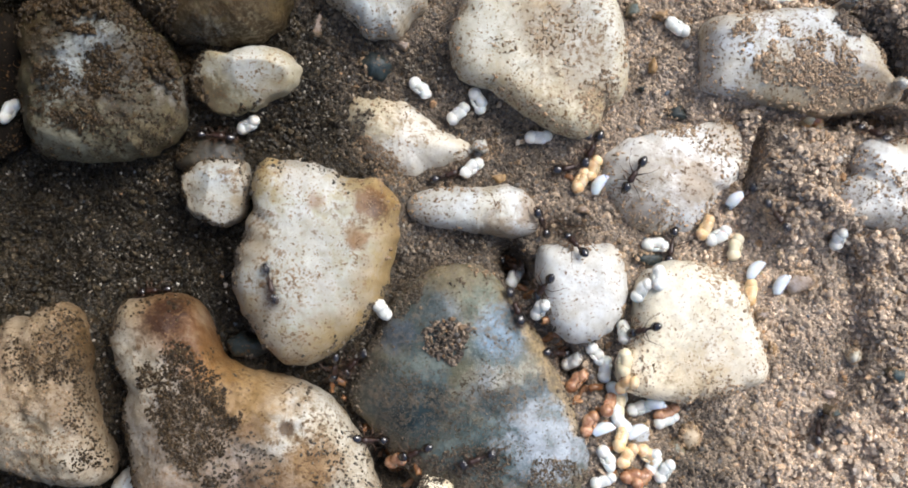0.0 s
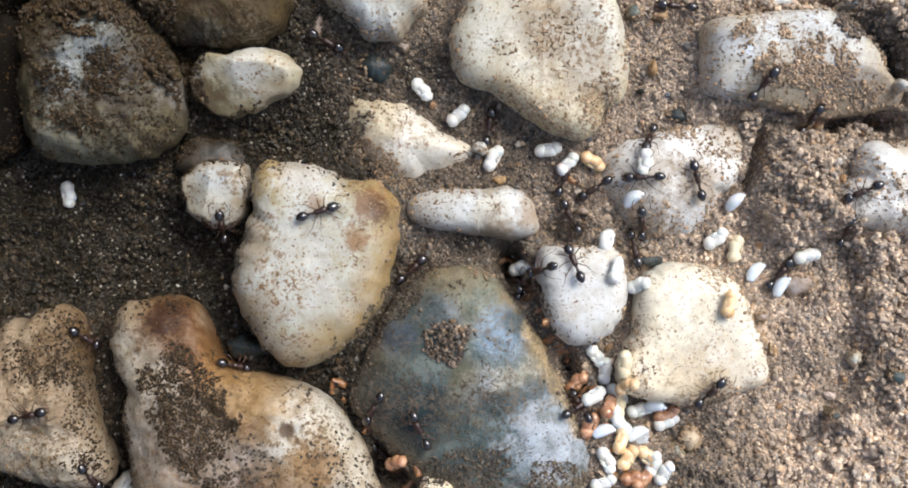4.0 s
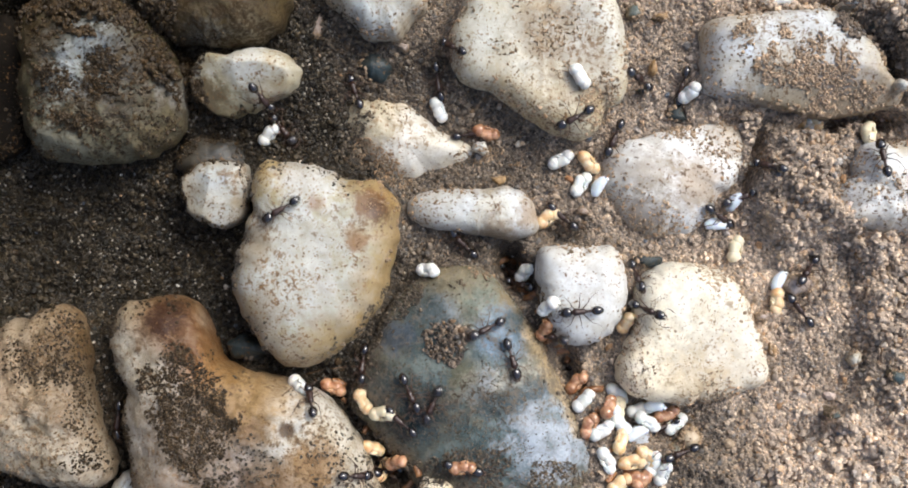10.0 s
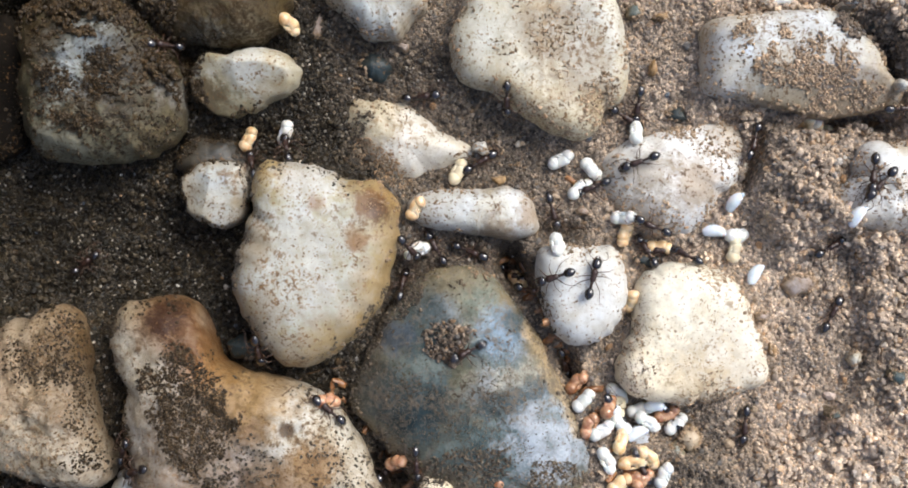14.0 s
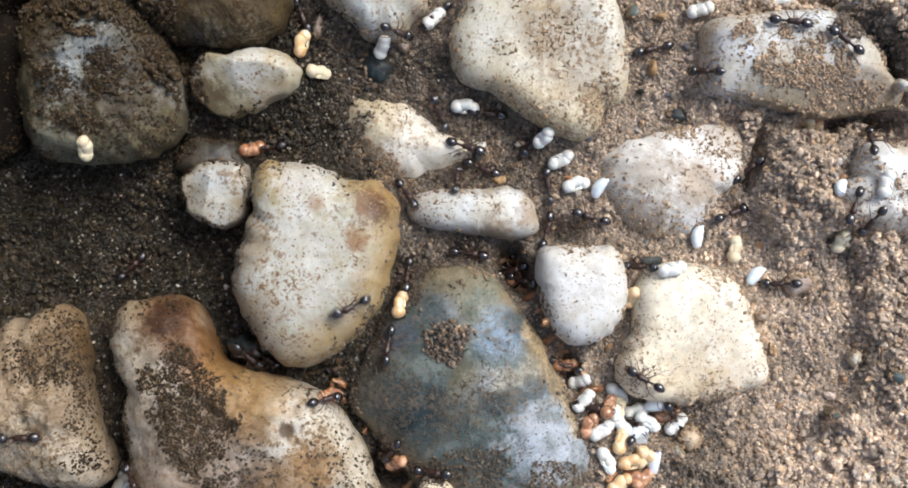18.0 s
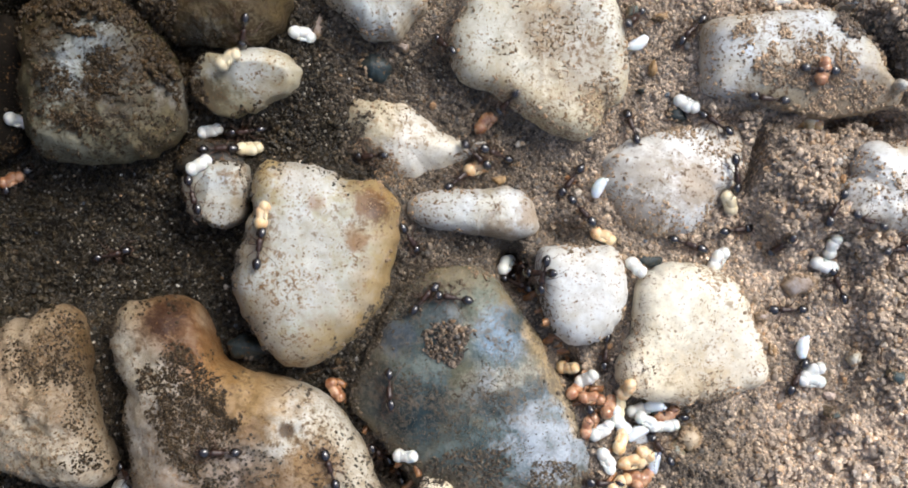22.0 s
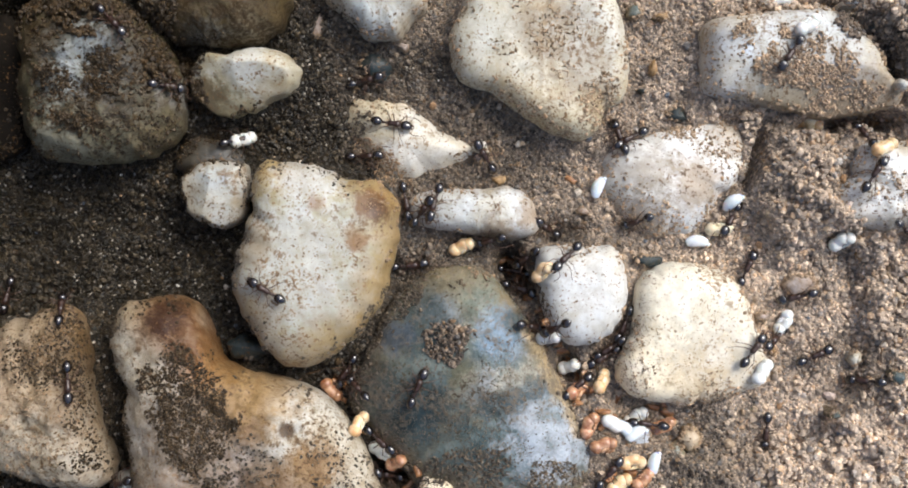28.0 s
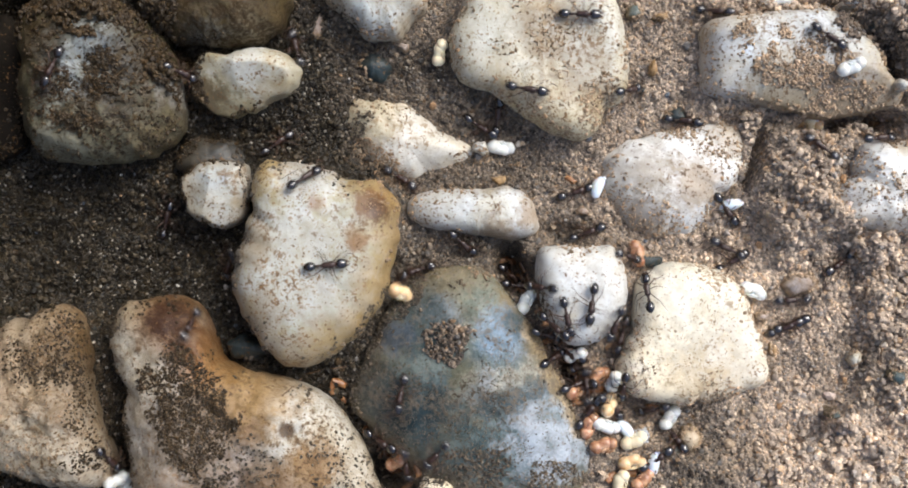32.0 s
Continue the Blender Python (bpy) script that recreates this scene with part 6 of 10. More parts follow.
# ---- the ants' ways: seconds, x, y, heading, depth under the soil ----
ANT_ROWS = [
    [(0, 11.3, 24.6, -90, 0), (5, 11.3, 24.6, -90, 0), (6, 10.6, 16.2, -117, 0), (7, 11.3, 24.6, 90, 0), (10, 13.7, 24.6, -90, 0), (11, 12.8, 16.9, -29, 0), (12, 12.6, 17.0, -99, 0), (13, 20.4, 18.5, -99, 0), (14, 15.7, 12.0, -96, 0), (17, 18.0, 14.3, -135, 0), (18, 21.3, 14.4, 177, 0), (19, 18.4, 15.9, -92, 0), (20, 17.9, 8.8, 90, 0), (21, 17.5, 10.6, -87, 0), (22, 15.2, 9.8, 105, 0), (23, 19.0, 16.4, 83, 0), (24, 15.5, 11.5, 142, 0), (25, 13.0, 11.9, -24, 0), (28, 15.1, 8.7, -153, 0), (29, 10.3, 5.8, 90, 0), (30, 2.2, 10.7, 163, 0), (31, 0.0, 9.0, 77, 0), (32, 3.8, 11.0, 83, 0)],
    [(0, 30.3, -24.6, 90, 0), (6, 30.3, -24.6, 90, 0), (7, 29.7, -17.3, 79, 0), (8, 23.5, -14.3, 150, 0), (9, 29.9, -8.1, 79, 0), (10, 19.1, -17.9, -163, 0), (11, 19.8, -17.5, -165, 0), (12, 21.3, -17.6, -140, 0), (13, 20.0, -18.2, -157, 0), (14, 16.9, 1.8, 157, 0), (17, 6.4, 9.6, 175, 0), (18, 6.8, 8.9, -129, 0), (19, 10.4, 4.7, 8, 0), (20, 11.2, 5.1, -131, 0), (21, 8.1, 2.3, 22, 0), (22, 20.0, -0.1, -19, 0), (23, 17.4, -2.5, -153, 0), (24, 8.2, -5.2, 124, 0), (25, 9.9, -4.5, -146, 0), (28, 5.6, -4.2, -18, 0), (29, 6.0, -3.0, -135, 0), (30, 5.3, -3.5, -180, 0), (31, 5.5, -2.6, 135, 0), (32, 5.4, -3.9, -9, 0)],
    [(0, 5.0, -2.5, 142, 3), (7, 5.0, -2.5, 142, 3), (8, -5.4, 5.7, -18, 0), (9, -5.3, -4.3, -151, 0), (10, -7.4, -10.3, -97, 0), (11, -6.6, -8.3, -126, 0), (12, -11.3, -2.5, -164, 0), (13, -11.3, -3.3, 109, 0), (14, -4.2, -3.8, 80, 0), (17, -5.6, 7.7, -46, 0), (18, -3.9, -2.9, -98, 0), (19, 7.1, -4.2, 143, 0), (20, 5.9, -3.2, 11, 0), (21, 6.0, -2.8, 27, 0), (22, 4.5, 12.1, -135, 0), (23, 8.3, 8.7, -153, 0), (24, 8.7, 4.2, 58, 0), (25, 10.2, -1.6, -59, 0), (28, 14.2, -6.7, -112, 0), (29, 14.1, -9.4, -77, 0), (30, 16.7, -11.3, -96, 0), (31, 11.4, -10.3, 34, 0), (32, 14.6, -7.9, -108, 0)],
    [(0, -9.6, -24.6, 90, 0), (8, -9.6, -24.6, 90, 0), (9, -9.0, -19.2, -7, 0), (10, -8.4, -18.9, -10, 0), (11, -3.3, -18.1, -174, 0), (12, -3.7, -19.1, -139, 0), (13, -5.8, -20.3, 7, 0), (14, -2.9, -18.1, -87, 0), (17, -5.0, -19.2, -169, 3), (29, -5.0, -19.2, -18, 3), (30, -4.3, -19.9, 135, 0), (31, -4.9, -19.7, -117, 0), (32, -3.7, -18.3, -85, 0)],
    [(0, -42.7, -8.2, -0, 0), (11, -42.7, -8.2, -0, 0), (12, -32.1, -8.3, -75, 0), (13, -38.5, -19.3, -42, 0), (14, -35.0, -20.4, -163, 0), (17, -34.7, -24.6, -90, 0), (18, -35.0, -15.5, -0, 0), (19, -31.1, -10.5, -112, 0), (20, -31.1, -9.4, 94, 0), (21, -34.1, 6.2, -146, 0), (22, -38.4, 5.6, 45, 0), (23, -34.0, -2.2, -79, 0), (24, -30.8, 9.2, 27, 0), (25, -37.6, 11.6, -24, 0), (28, -27.2, 17.4, -45, 0), (29, -18.5, 17.3, -56, 0), (30, -11.9, 10.7, -124, 0), (31, -9.2, 14.3, 37, 0), (32, 10.3, 18.8, -2, 0)],
    [(0, -9.1, -24.6, 90, 0), (11, -9.1, -24.6, 90, 0), (12, -8.6, -19.4, -8, 0), (13, -9.1, -24.6, -90, 0), (30, -28.4, -20.9, 46, 3), (31, -27.3, -19.9, 166, 0), (32, 12.9, -13.8, -45, 0)],
    [(0, -5.0, -19.2, 139, 3), (11, -5.0, -19.2, 139, 3), (12, -10.3, -14.5, 84, 0), (13, -14.1, -10.7, -70, 0), (14, -15.9, -8.4, -81, 0), (17, -15.9, -11.2, -17, 0), (18, -16.3, -9.7, -63, 0), (19, -11.1, -13.4, -0, 0), (20, -11.1, -13.1, 11, 0), (21, -16.5, -4.5, 145, 0), (22, -15.4, -0.4, 83, 0), (23, -18.0, 3.7, -173, 0), (24, -13.7, 9.2, 56, 0), (25, -15.5, 7.9, -9, 0), (28, -18.8, 8.8, 16, 0), (29, -21.3, 7.3, -101, 0), (30, -23.6, 1.7, 82, 0), (31, -30.1, -2.6, -120, 0), (32, -15.2, 8.5, 37, 0)],
    [(0, -42.7, 12.3, -0, 0), (12, -42.7, 12.3, -0, 0), (13, -30.4, 11.2, -96, 0), (14, -32.0, -1.7, 37, 0), (17, -30.9, 7.2, 153, 0), (18, -28.3, -2.0, 45, 0), (19, -25.6, 7.7, -28, 0), (20, -22.9, 8.2, 22, 0), (21, -22.2, 6.8, 51, 0), (22, -21.2, 4.1, -72, 0), (23, -25.3, 4.9, 14, 0), (24, -25.1, 2.0, -68, 0), (25, -19.4, -7.4, -61, 0), (28, -27.3, -20.0, -153, 0), (29, -28.6, -18.9, -50, 0), (30, -28.7, -17.3, 76, 0), (31, -25.8, -14.1, 108, 0), (32, -21.6, -6.8, -129, 0)],
    [(0, -28.7, 24.6, -90, 0), (12, -28.7, 24.6, -90, 0), (13, -26.5, 18.0, 68, 0), (14, -28.7, 24.6, 90, 0), (32, -28.7, 24.6, 90, 0)],
    [(0, -30.3, 24.6, -90, 0), (12, -30.3, 24.6, -90, 0), (13, -27.8, 17.9, 59, 0), (14, -30.3, 24.6, 90, 0), (31, -38.5, 20.1, -51, 3), (32, -31.5, 13.9, -117, 0)],
    [(0, 16.2, -24.6, 90, 0), (13, 16.2, -24.6, 90, 0), (14, 15.8, -18.8, -81, 0), (17, 14.9, -17.0, 13, 0), (18, 15.5, -16.1, 53, 0), (19, 18.7, -15.9, 14, 0), (20, 25.3, -10.2, -103, 0), (21, 30.8, -7.4, 137, 0), (22, 28.3, -5.6, -180, 0), (23, 29.1, -4.5, 166, 0), (24, 30.1, -3.2, -143, 0), (25, 25.8, -13.4, -116, 0), (28, 26.7, -15.9, -92, 0), (29, 22.3, -16.4, 168, 0), (30, 21.0, -14.2, -135, 0), (31, 20.5, -12.7, -98, 0), (32, 28.2, -7.1, 22, 0)],
    [(0, -28.4, -20.9, 42, 3), (13, -28.4, -20.9, 42, 3), (14, -25.4, -18.4, -148, 0), (17, -28.0, -20.8, -124, 0), (18, -25.7, -19.2, -53, 0), (19, -27.2, -19.9, -31, 0), (20, -31.1, -19.1, -95, 0), (21, -29.0, -19.5, -2, 0), (22, -27.6, -19.9, -37, 0), (23, -27.6, -19.9, -124, 0), (24, -11.6, -7.5, -135, 0), (25, -5.0, -19.2, -56, 3), (29, -13.5, -24.6, 90, 0), (30, -12.6, -14.9, 88, 0), (31, -19.1, -5.6, 166, 0), (32, -10.3, -1.7, 6, 0)],
    [(0, 10.3, -11.2, -44, 3), (13, 10.3, -11.2, -44, 3), (14, 13.3, -14.1, 124, 0), (17, 14.3, -6.9, -122, 0), (18, 15.9, -11.1, 149, 0), (19, 12.3, -10.8, -119, 0), (20, 11.0, -11.8, 40, 0), (21, 13.5, -12.3, -113, 0), (22, 12.7, -20.0, -180, 0), (23, 15.0, -17.0, 3, 0), (24, 12.0, -17.4, -166, 0), (25, 10.5, -11.8, -63, 0), (28, 10.6, -12.4, 39, 0), (29, 9.7, -9.1, 172, 0), (30, 10.1, -8.6, -64, 0), (31, 8.5, -7.6, 162, 0), (32, 8.6, -6.7, -42, 0)],
    [(0, -24.4, 24.6, -90, 0), (16, -24.4, 24.6, -90, 0), (17, -24.0, 8.5, -4, 0), (18, -8.5, -4.9, 171, 0), (19, -21.1, 7.9, 10, 0), (20, -19.0, 8.2, -20, 0), (21, -19.3, 8.3, -176, 0), (22, -20.2, 7.8, 5, 0), (23, -12.0, 7.9, 4, 0), (24, -10.2, 4.3, -98, 0), (25, -14.5, 2.0, 165, 0), (28, -14.9, -3.7, 150, 0), (29, -20.5, -1.2, -9, 0), (30, -22.2, -2.0, -131, 0), (31, -24.4, -7.1, 46, 0), (32, -18.8, -1.7, -130, 0)],
    [(0, -42.7, 10.4, -0, 0), (16, -42.7, 10.4, -0, 0), (17, -37.8, 10.6, -59, 0), (18, -42.7, 10.4, -180, 0), (19, -31.2, 10.2, -114, 0), (20, -27.1, 1.1, 76, 0), (21, -23.7, 12.2, -85, 0), (22, -29.9, -0.7, 22, 0), (23, -32.1, -10.3, 173, 0), (24, -32.1, 8.6, 14, 0), (25, -38.8, 4.9, 79, 0), (28, -32.7, -5.7, 99, 0), (29, -37.4, -2.7, -180, 0), (30, -34.4, 3.6, 146, 0), (31, -38.2, -6.3, -27, 0), (32, -24.9, 2.1, 76, 0)],
    [(0, -7.5, 24.6, -90, 0), (16, -7.5, 24.6, -90, 0), (17, -7.3, 15.2, -6, 0), (18, -1.2, 11.3, 112, 0), (19, -6.3, 6.2, -18, 0), (20, 1.5, 12.1, -9, 0), (21, 3.0, 9.5, 34, 0), (22, 2.1, 7.8, -45, 0), (23, 2.4, 9.6, -91, 0), (24, -0.4, 7.5, -123, 0), (25, 1.2, 7.5, -46, 0), (28, 9.3, -1.3, -137, 0), (29, 8.9, -6.2, -53, 0), (30, 10.2, -5.9, -62, 0), (31, 10.3, -7.4, -86, 0), (32, 10.1, -9.2, -22, 0)],
    [(0, 10.3, -11.2, 20, 3), (19, 10.3, -11.2, 20, 3), (20, 23.7, -5.8, -40, 0), (21, 30.8, -5.4, -45, 0), (22, 36.6, -0.3, 8, 0), (23, 28.6, -8.5, 16, 0), (24, 30.2, -7.5, 104, 0), (25, 25.7, -3.0, 145, 0), (28, 25.0, -2.2, 63, 0), (29, 21.3, 1.5, 27, 0), (30, 30.8, 2.7, -117, 0), (31, 18.0, -2.1, -0, 0), (32, 23.3, -0.3, 153, 0)],
    [(0, 42.7, -3.2, -180, 0), (19, 42.7, -3.2, -180, 0), (20, 34.1, -3.2, 177, 0), (21, 32.9, -2.7, 114, 0), (22, 32.5, -3.5, 111, 0), (23, 28.0, -2.7, -177, 0), (24, 27.8, -3.6, 63, 0), (25, 16.4, -0.8, -68, 0), (28, 15.7, 2.2, -159, 0), (29, 12.5, -3.6, -45, 0), (30, 14.5, -5.4, -58, 0), (31, 13.5, -7.9, -12, 0), (32, 13.1, -6.4, -109, 0)],
    [(0, -34.6, -24.6, 90, 0), (19, -34.6, -24.6, 90, 0), (20, -32.2, -17.3, 13, 0), (21, -25.5, -11.9, 81, 0), (22, -19.0, -16.7, 176, 0), (23, -38.1, -20.4, -13, 0), (24, -24.9, -12.2, 67, 0), (25, -29.3, -3.2, -81, 0), (28, -31.6, -11.3, -85, 0), (29, -32.3, -14.0, -167, 0), (30, -27.6, 7.5, -157, 0), (31, -33.6, -6.6, 8, 0), (32, -29.0, -17.7, -59, 0)],
    [(0, 20.8, 24.6, -90, 0), (21, 20.8, 24.6, -90, 0), (22, 20.5, 18.0, -135, 0), (23, 20.4, 19.4, -98, 0), (24, 18.6, 11.1, -16, 0), (25, 21.1, 9.7, 118, 0), (28, 23.4, 2.1, -121, 0), (29, 23.5, 2.1, 166, 0), (30, 23.4, 2.3, -146, 0), (31, 23.3, 2.5, -117, 0), (32, 23.1, 3.0, -53, 0)],
    [(0, 42.7, 1.6, -180, 0), (27, 42.7, 1.6, -180, 0), (28, 37.1, 1.5, -34, 0), (29, 27.1, 11.9, -120, 0), (30, 34.7, 7.3, -22, 0), (31, 14.4, 6.7, 58, 0), (32, 19.6, 10.3, -8, 0)],
    [(0, -37.0, -24.6, 90, 0), (8, -37.0, -24.6, 90, 0), (9, -37.3, -20.6, -172, 0), (10, -28.3, -15.0, -96, 0), (11, -28.4, -20.9, -96, 3), (12, -28.4, -20.9, 144, 3), (13, -28.2, -20.1, 162, 0), (14, -26.8, -16.9, 63, 0), (17, -19.5, -17.5, -0, 0), (18, -17.3, -9.2, -45, 0), (19, -7.8, -19.2, -13, 0), (20, -8.2, -24.6, -90, 0), (30, -5.0, -19.2, -34, 3), (31, -4.7, -20.0, 141, 0), (32, -1.4, -17.3, -149, 0)],
    [(0, 5.0, -2.5, 118, 3), (7, 5.0, -2.5, 118, 3), (8, 0.9, 5.2, 127, 0), (9, 1.5, 6.3, 18, 0), (10, 1.5, 9.1, 9, 0), (11, -1.4, 13.9, 27, 0), (12, -0.9, 17.5, 139, 0), (13, -6.5, 18.2, -63, 0), (14, -2.7, 12.6, 5, 0), (17, -5.8, 17.2, 13, 0), (18, -5.0, 17.9, -14, 0), (19, 11.6, 15.7, -96, 0), (20, 2.4, 12.1, 8, 0), (21, 5.1, 11.3, -138, 0), (22, 3.4, 7.8, 158, 0), (23, 5.0, -2.5, -81, 3), (29, 5.0, -2.5, 131, 3), (30, 4.4, -1.6, -143, 0), (31, 3.7, 0.2, -90, 0), (32, 11.3, -4.9, -98, 0)],
    [(0, 33.3, 24.6, -90, 0), (7, 33.3, 24.6, -90, 0), (8, 31.4, 16.7, -140, 0), (9, 32.9, 14.0, 14, 0), (10, 30.8, 10.7, -134, 3), (11, 32.5, 14.9, 20, 0), (12, 30.2, 16.1, -31, 0), (13, 35.6, 4.1, 167, 0), (14, 34.9, 4.8, -133, 0), (17, 35.5, 5.1, -37, 0), (18, 34.2, 2.2, -122, 0), (19, 26.6, -12.6, -90, 0), (20, 27.7, -15.7, -180, 0), (21, 17.5, -18.3, -58, 0), (22, 17.5, -17.6, 126, 0), (23, 19.8, -16.2, -112, 0), (24, 15.5, -19.3, 153, 0), (25, 17.2, -20.0, -180, 0), (28, 12.9, -19.2, 48, 0), (29, 16.4, -18.0, -45, 0), (30, 16.2, -19.3, 108, 0), (31, 16.3, -19.3, 99, 0), (32, 17.0, -18.1, 33, 0)],
    [(0, -42.7, 8.9, -0, 0), (7, -42.7, 8.9, -0, 0), (8, -32.0, 8.3, -25, 0), (9, -21.2, 8.1, 152, 0), (10, -16.0, 12.5, -53, 0), (11, -16.1, 24.6, 90, 0), (14, -19.3, 24.6, -90, 0), (17, -19.2, 17.6, -85, 0), (18, -16.0, 8.0, -173, 0), (19, -16.4, 10.8, -18, 0), (20, -8.1, 8.4, 153, 0), (21, -16.9, 9.8, 168, 0), (22, -17.9, 10.0, -173, 0), (23, -19.3, 11.4, -83, 0), (24, -19.5, 10.3, -96, 0), (25, -26.8, 3.0, 68, 0), (28, -23.6, 12.7, -4, 0), (29, -23.5, 9.6, -121, 0), (30, -23.9, 11.5, -31, 0), (31, -26.6, 7.7, -159, 0), (32, -22.9, 14.0, -22, 0)],
    [(0, -4.2, 24.6, -90, 0), (7, -4.2, 24.6, -90, 0), (8, -4.1, 11.0, 167, 0), (9, -5.6, 11.2, 12, 0), (10, 0.3, 16.3, 148, 0), (11, 6.5, 15.5, -112, 0), (12, 0.4, 20.6, -180, 0), (13, -14.0, 19.0, -31, 0), (14, -14.0, 7.8, 107, 0), (17, -11.9, 16.5, 146, 0), (18, -12.9, 19.7, -72, 0), (19, -10.4, 13.1, -131, 0), (20, -5.7, 12.9, -148, 0), (21, -10.2, 13.0, -166, 0), (22, -4.1, 0.5, -58, 0), (23, -4.4, 3.5, -81, 0), (24, -4.4, 5.1, -40, 0), (25, -5.8, -0.5, -63, 0), (28, -3.9, -1.6, 6, 0), (29, -5.4, -4.4, -146, 0), (30, -4.2, -7.4, -123, 0), (31, -7.6, -12.3, 137, 0), (32, -4.2, -12.4, -103, 0)],
    [(0, -42.7, -7.3, -0, 0), (2, -42.7, -7.3, -0, 0), (3, -32.2, -7.4, 79, 0), (6, -29.0, -11.5, -162, 0), (7, -27.7, -18.1, 67, 0), (8, -29.5, -6.5, 158, 0), (9, -29.6, -3.0, 135, 0), (10, -42.7, -3.0, -180, 0), (25, -42.7, -4.5, -0, 0), (28, -39.3, -4.5, -104, 0), (29, -38.5, -20.6, -27, 0), (30, -25.3, -4.3, 59, 0), (31, -31.7, -8.3, 99, 0), (32, -12.1, 5.0, 35, 0)],
    [(0, -16.1, 24.6, -90, 0), (2, -16.1, 24.6, -90, 0), (3, -15.2, 18.7, 41, 0), (6, -2.7, 13.7, 108, 0), (7, -2.3, 13.9, -71, 0), (8, -0.8, 11.7, -99, 0), (9, -1.6, 9.8, 96, 0), (10, -1.1, 13.9, -96, 0), (11, 0.5, 6.8, -51, 0), (12, -3.1, 2.9, 29, 0), (13, 1.3, -1.3, 37, 0), (14, 1.4, -0.7, -22, 0), (17, 4.6, -2.8, -22, 0), (18, 5.1, -2.0, 16, 0), (19, 5.1, -1.6, 169, 0), (20, -4.2, 1.4, -37, 0), (21, -3.8, 2.8, -69, 0), (22, 0.3, 5.4, 40, 0), (23, -1.6, 5.3, -139, 0), (24, -3.0, 2.0, 117, 0), (25, -8.2, 6.8, 153, 0), (28, -7.5, 7.7, -0, 0), (29, -14.9, 6.7, -76, 0), (30, -10.1, 9.8, 153, 0), (31, -10.2, 13.0, 153, 0), (32, 6.0, 12.8, -11, 0)],
    [(0, 30.8, 10.7, -73, 3), (1, 30.8, 10.7, -73, 3), (2, 31.4, 2.6, -115, 0), (3, 25.0, -4.1, -23, 0), (6, 32.9, 5.3, 49, 0), (7, 35.4, 1.0, 164, 0), (8, 27.6, 11.7, 172, 0), (9, 26.9, 11.3, -63, 0), (10, 26.5, 6.4, 160, 0), (11, 20.3, 8.8, 109, 0), (12, 30.1, 5.2, 45, 0), (13, 31.6, 2.4, 96, 0), (14, 34.5, 5.6, -101, 0), (17, 34.8, 7.5, 90, 0), (18, 34.8, 8.2, 82, 0), (19, 34.0, 8.2, -166, 0), (20, 36.4, 12.9, 36, 0), (21, 34.7, 8.2, 34, 0), (22, 34.1, 2.2, 158, 0), (23, 34.9, 8.0, 166, 0), (24, 34.5, 2.8, 45, 0), (25, 30.8, 11.2, -121, 0), (28, 34.3, 8.7, 112, 0), (29, 32.1, 20.4, 9, 0), (30, 31.6, 17.5, -39, 0), (31, 28.0, 12.5, -45, 0), (32, 35.2, 8.5, 6, 0)],
    [(0, 16.3, 24.6, -90, 0), (1, 16.3, 24.6, -90, 0), (2, 16.2, 19.4, -45, 0), (3, 21.2, 19.7, 141, 0), (6, 14.6, 19.2, -123, 0), (7, 14.7, 24.6, 90, 0), (10, 20.4, 24.6, -90, 0), (11, 20.1, 18.3, 34, 0), (12, 26.8, 19.2, 13, 0), (13, 27.9, 24.6, 90, 0), (14, 34.9, 24.6, -90, 0), (17, 33.0, 16.0, -79, 0), (18, 31.9, 16.5, 140, 0), (19, 32.7, 14.8, -108, 0), (20, 32.3, 17.2, -11, 0), (21, 30.3, 14.4, -180, 0), (22, 26.0, 12.3, 173, 0), (23, 32.0, 11.8, -158, 0), (24, 34.9, 0.3, -22, 0), (25, 32.0, 0.8, -153, 0), (28, 29.0, -4.1, -164, 0), (29, 32.5, -1.3, 176, 0), (30, 31.7, -1.3, 29, 0), (31, 31.9, -1.4, 146, 0), (32, 32.7, -1.7, -146, 0)],
    [(0, 10.3, -11.2, 45, 3), (1, 10.3, -11.2, 45, 3), (2, 19.4, -1.8, 71, 0), (3, 16.5, 9.7, 23, 0), (6, 12.0, 3.4, -159, 0), (7, 16.3, -5.2, 136, 0), (8, 15.4, -4.7, -108, 0), (9, 27.8, -5.2, 147, 0), (10, 29.4, -5.7, 128, 0), (11, 30.0, -2.5, -166, 0), (12, 31.9, -0.3, -118, 0), (13, 27.3, -1.0, -157, 0), (14, 31.6, 0.0, 28, 0), (17, 31.1, 3.3, -149, 0), (18, 32.6, 3.0, -114, 0), (19, 31.1, -1.2, -93, 0), (20, 31.1, -1.3, -106, 0), (21, 31.8, 0.4, -85, 0), (22, 31.3, 2.8, -119, 0), (23, 32.2, -2.6, -169, 0), (24, 32.7, -7.8, -127, 0), (25, 32.8, -16.4, 34, 0), (28, 34.8, -11.6, -180, 0), (29, 42.7, -12.1, -0, 0), (30, 33.3, -8.6, 100, 0), (31, 31.6, -17.3, 124, 0), (32, 28.7, -6.8, 20, 0)],
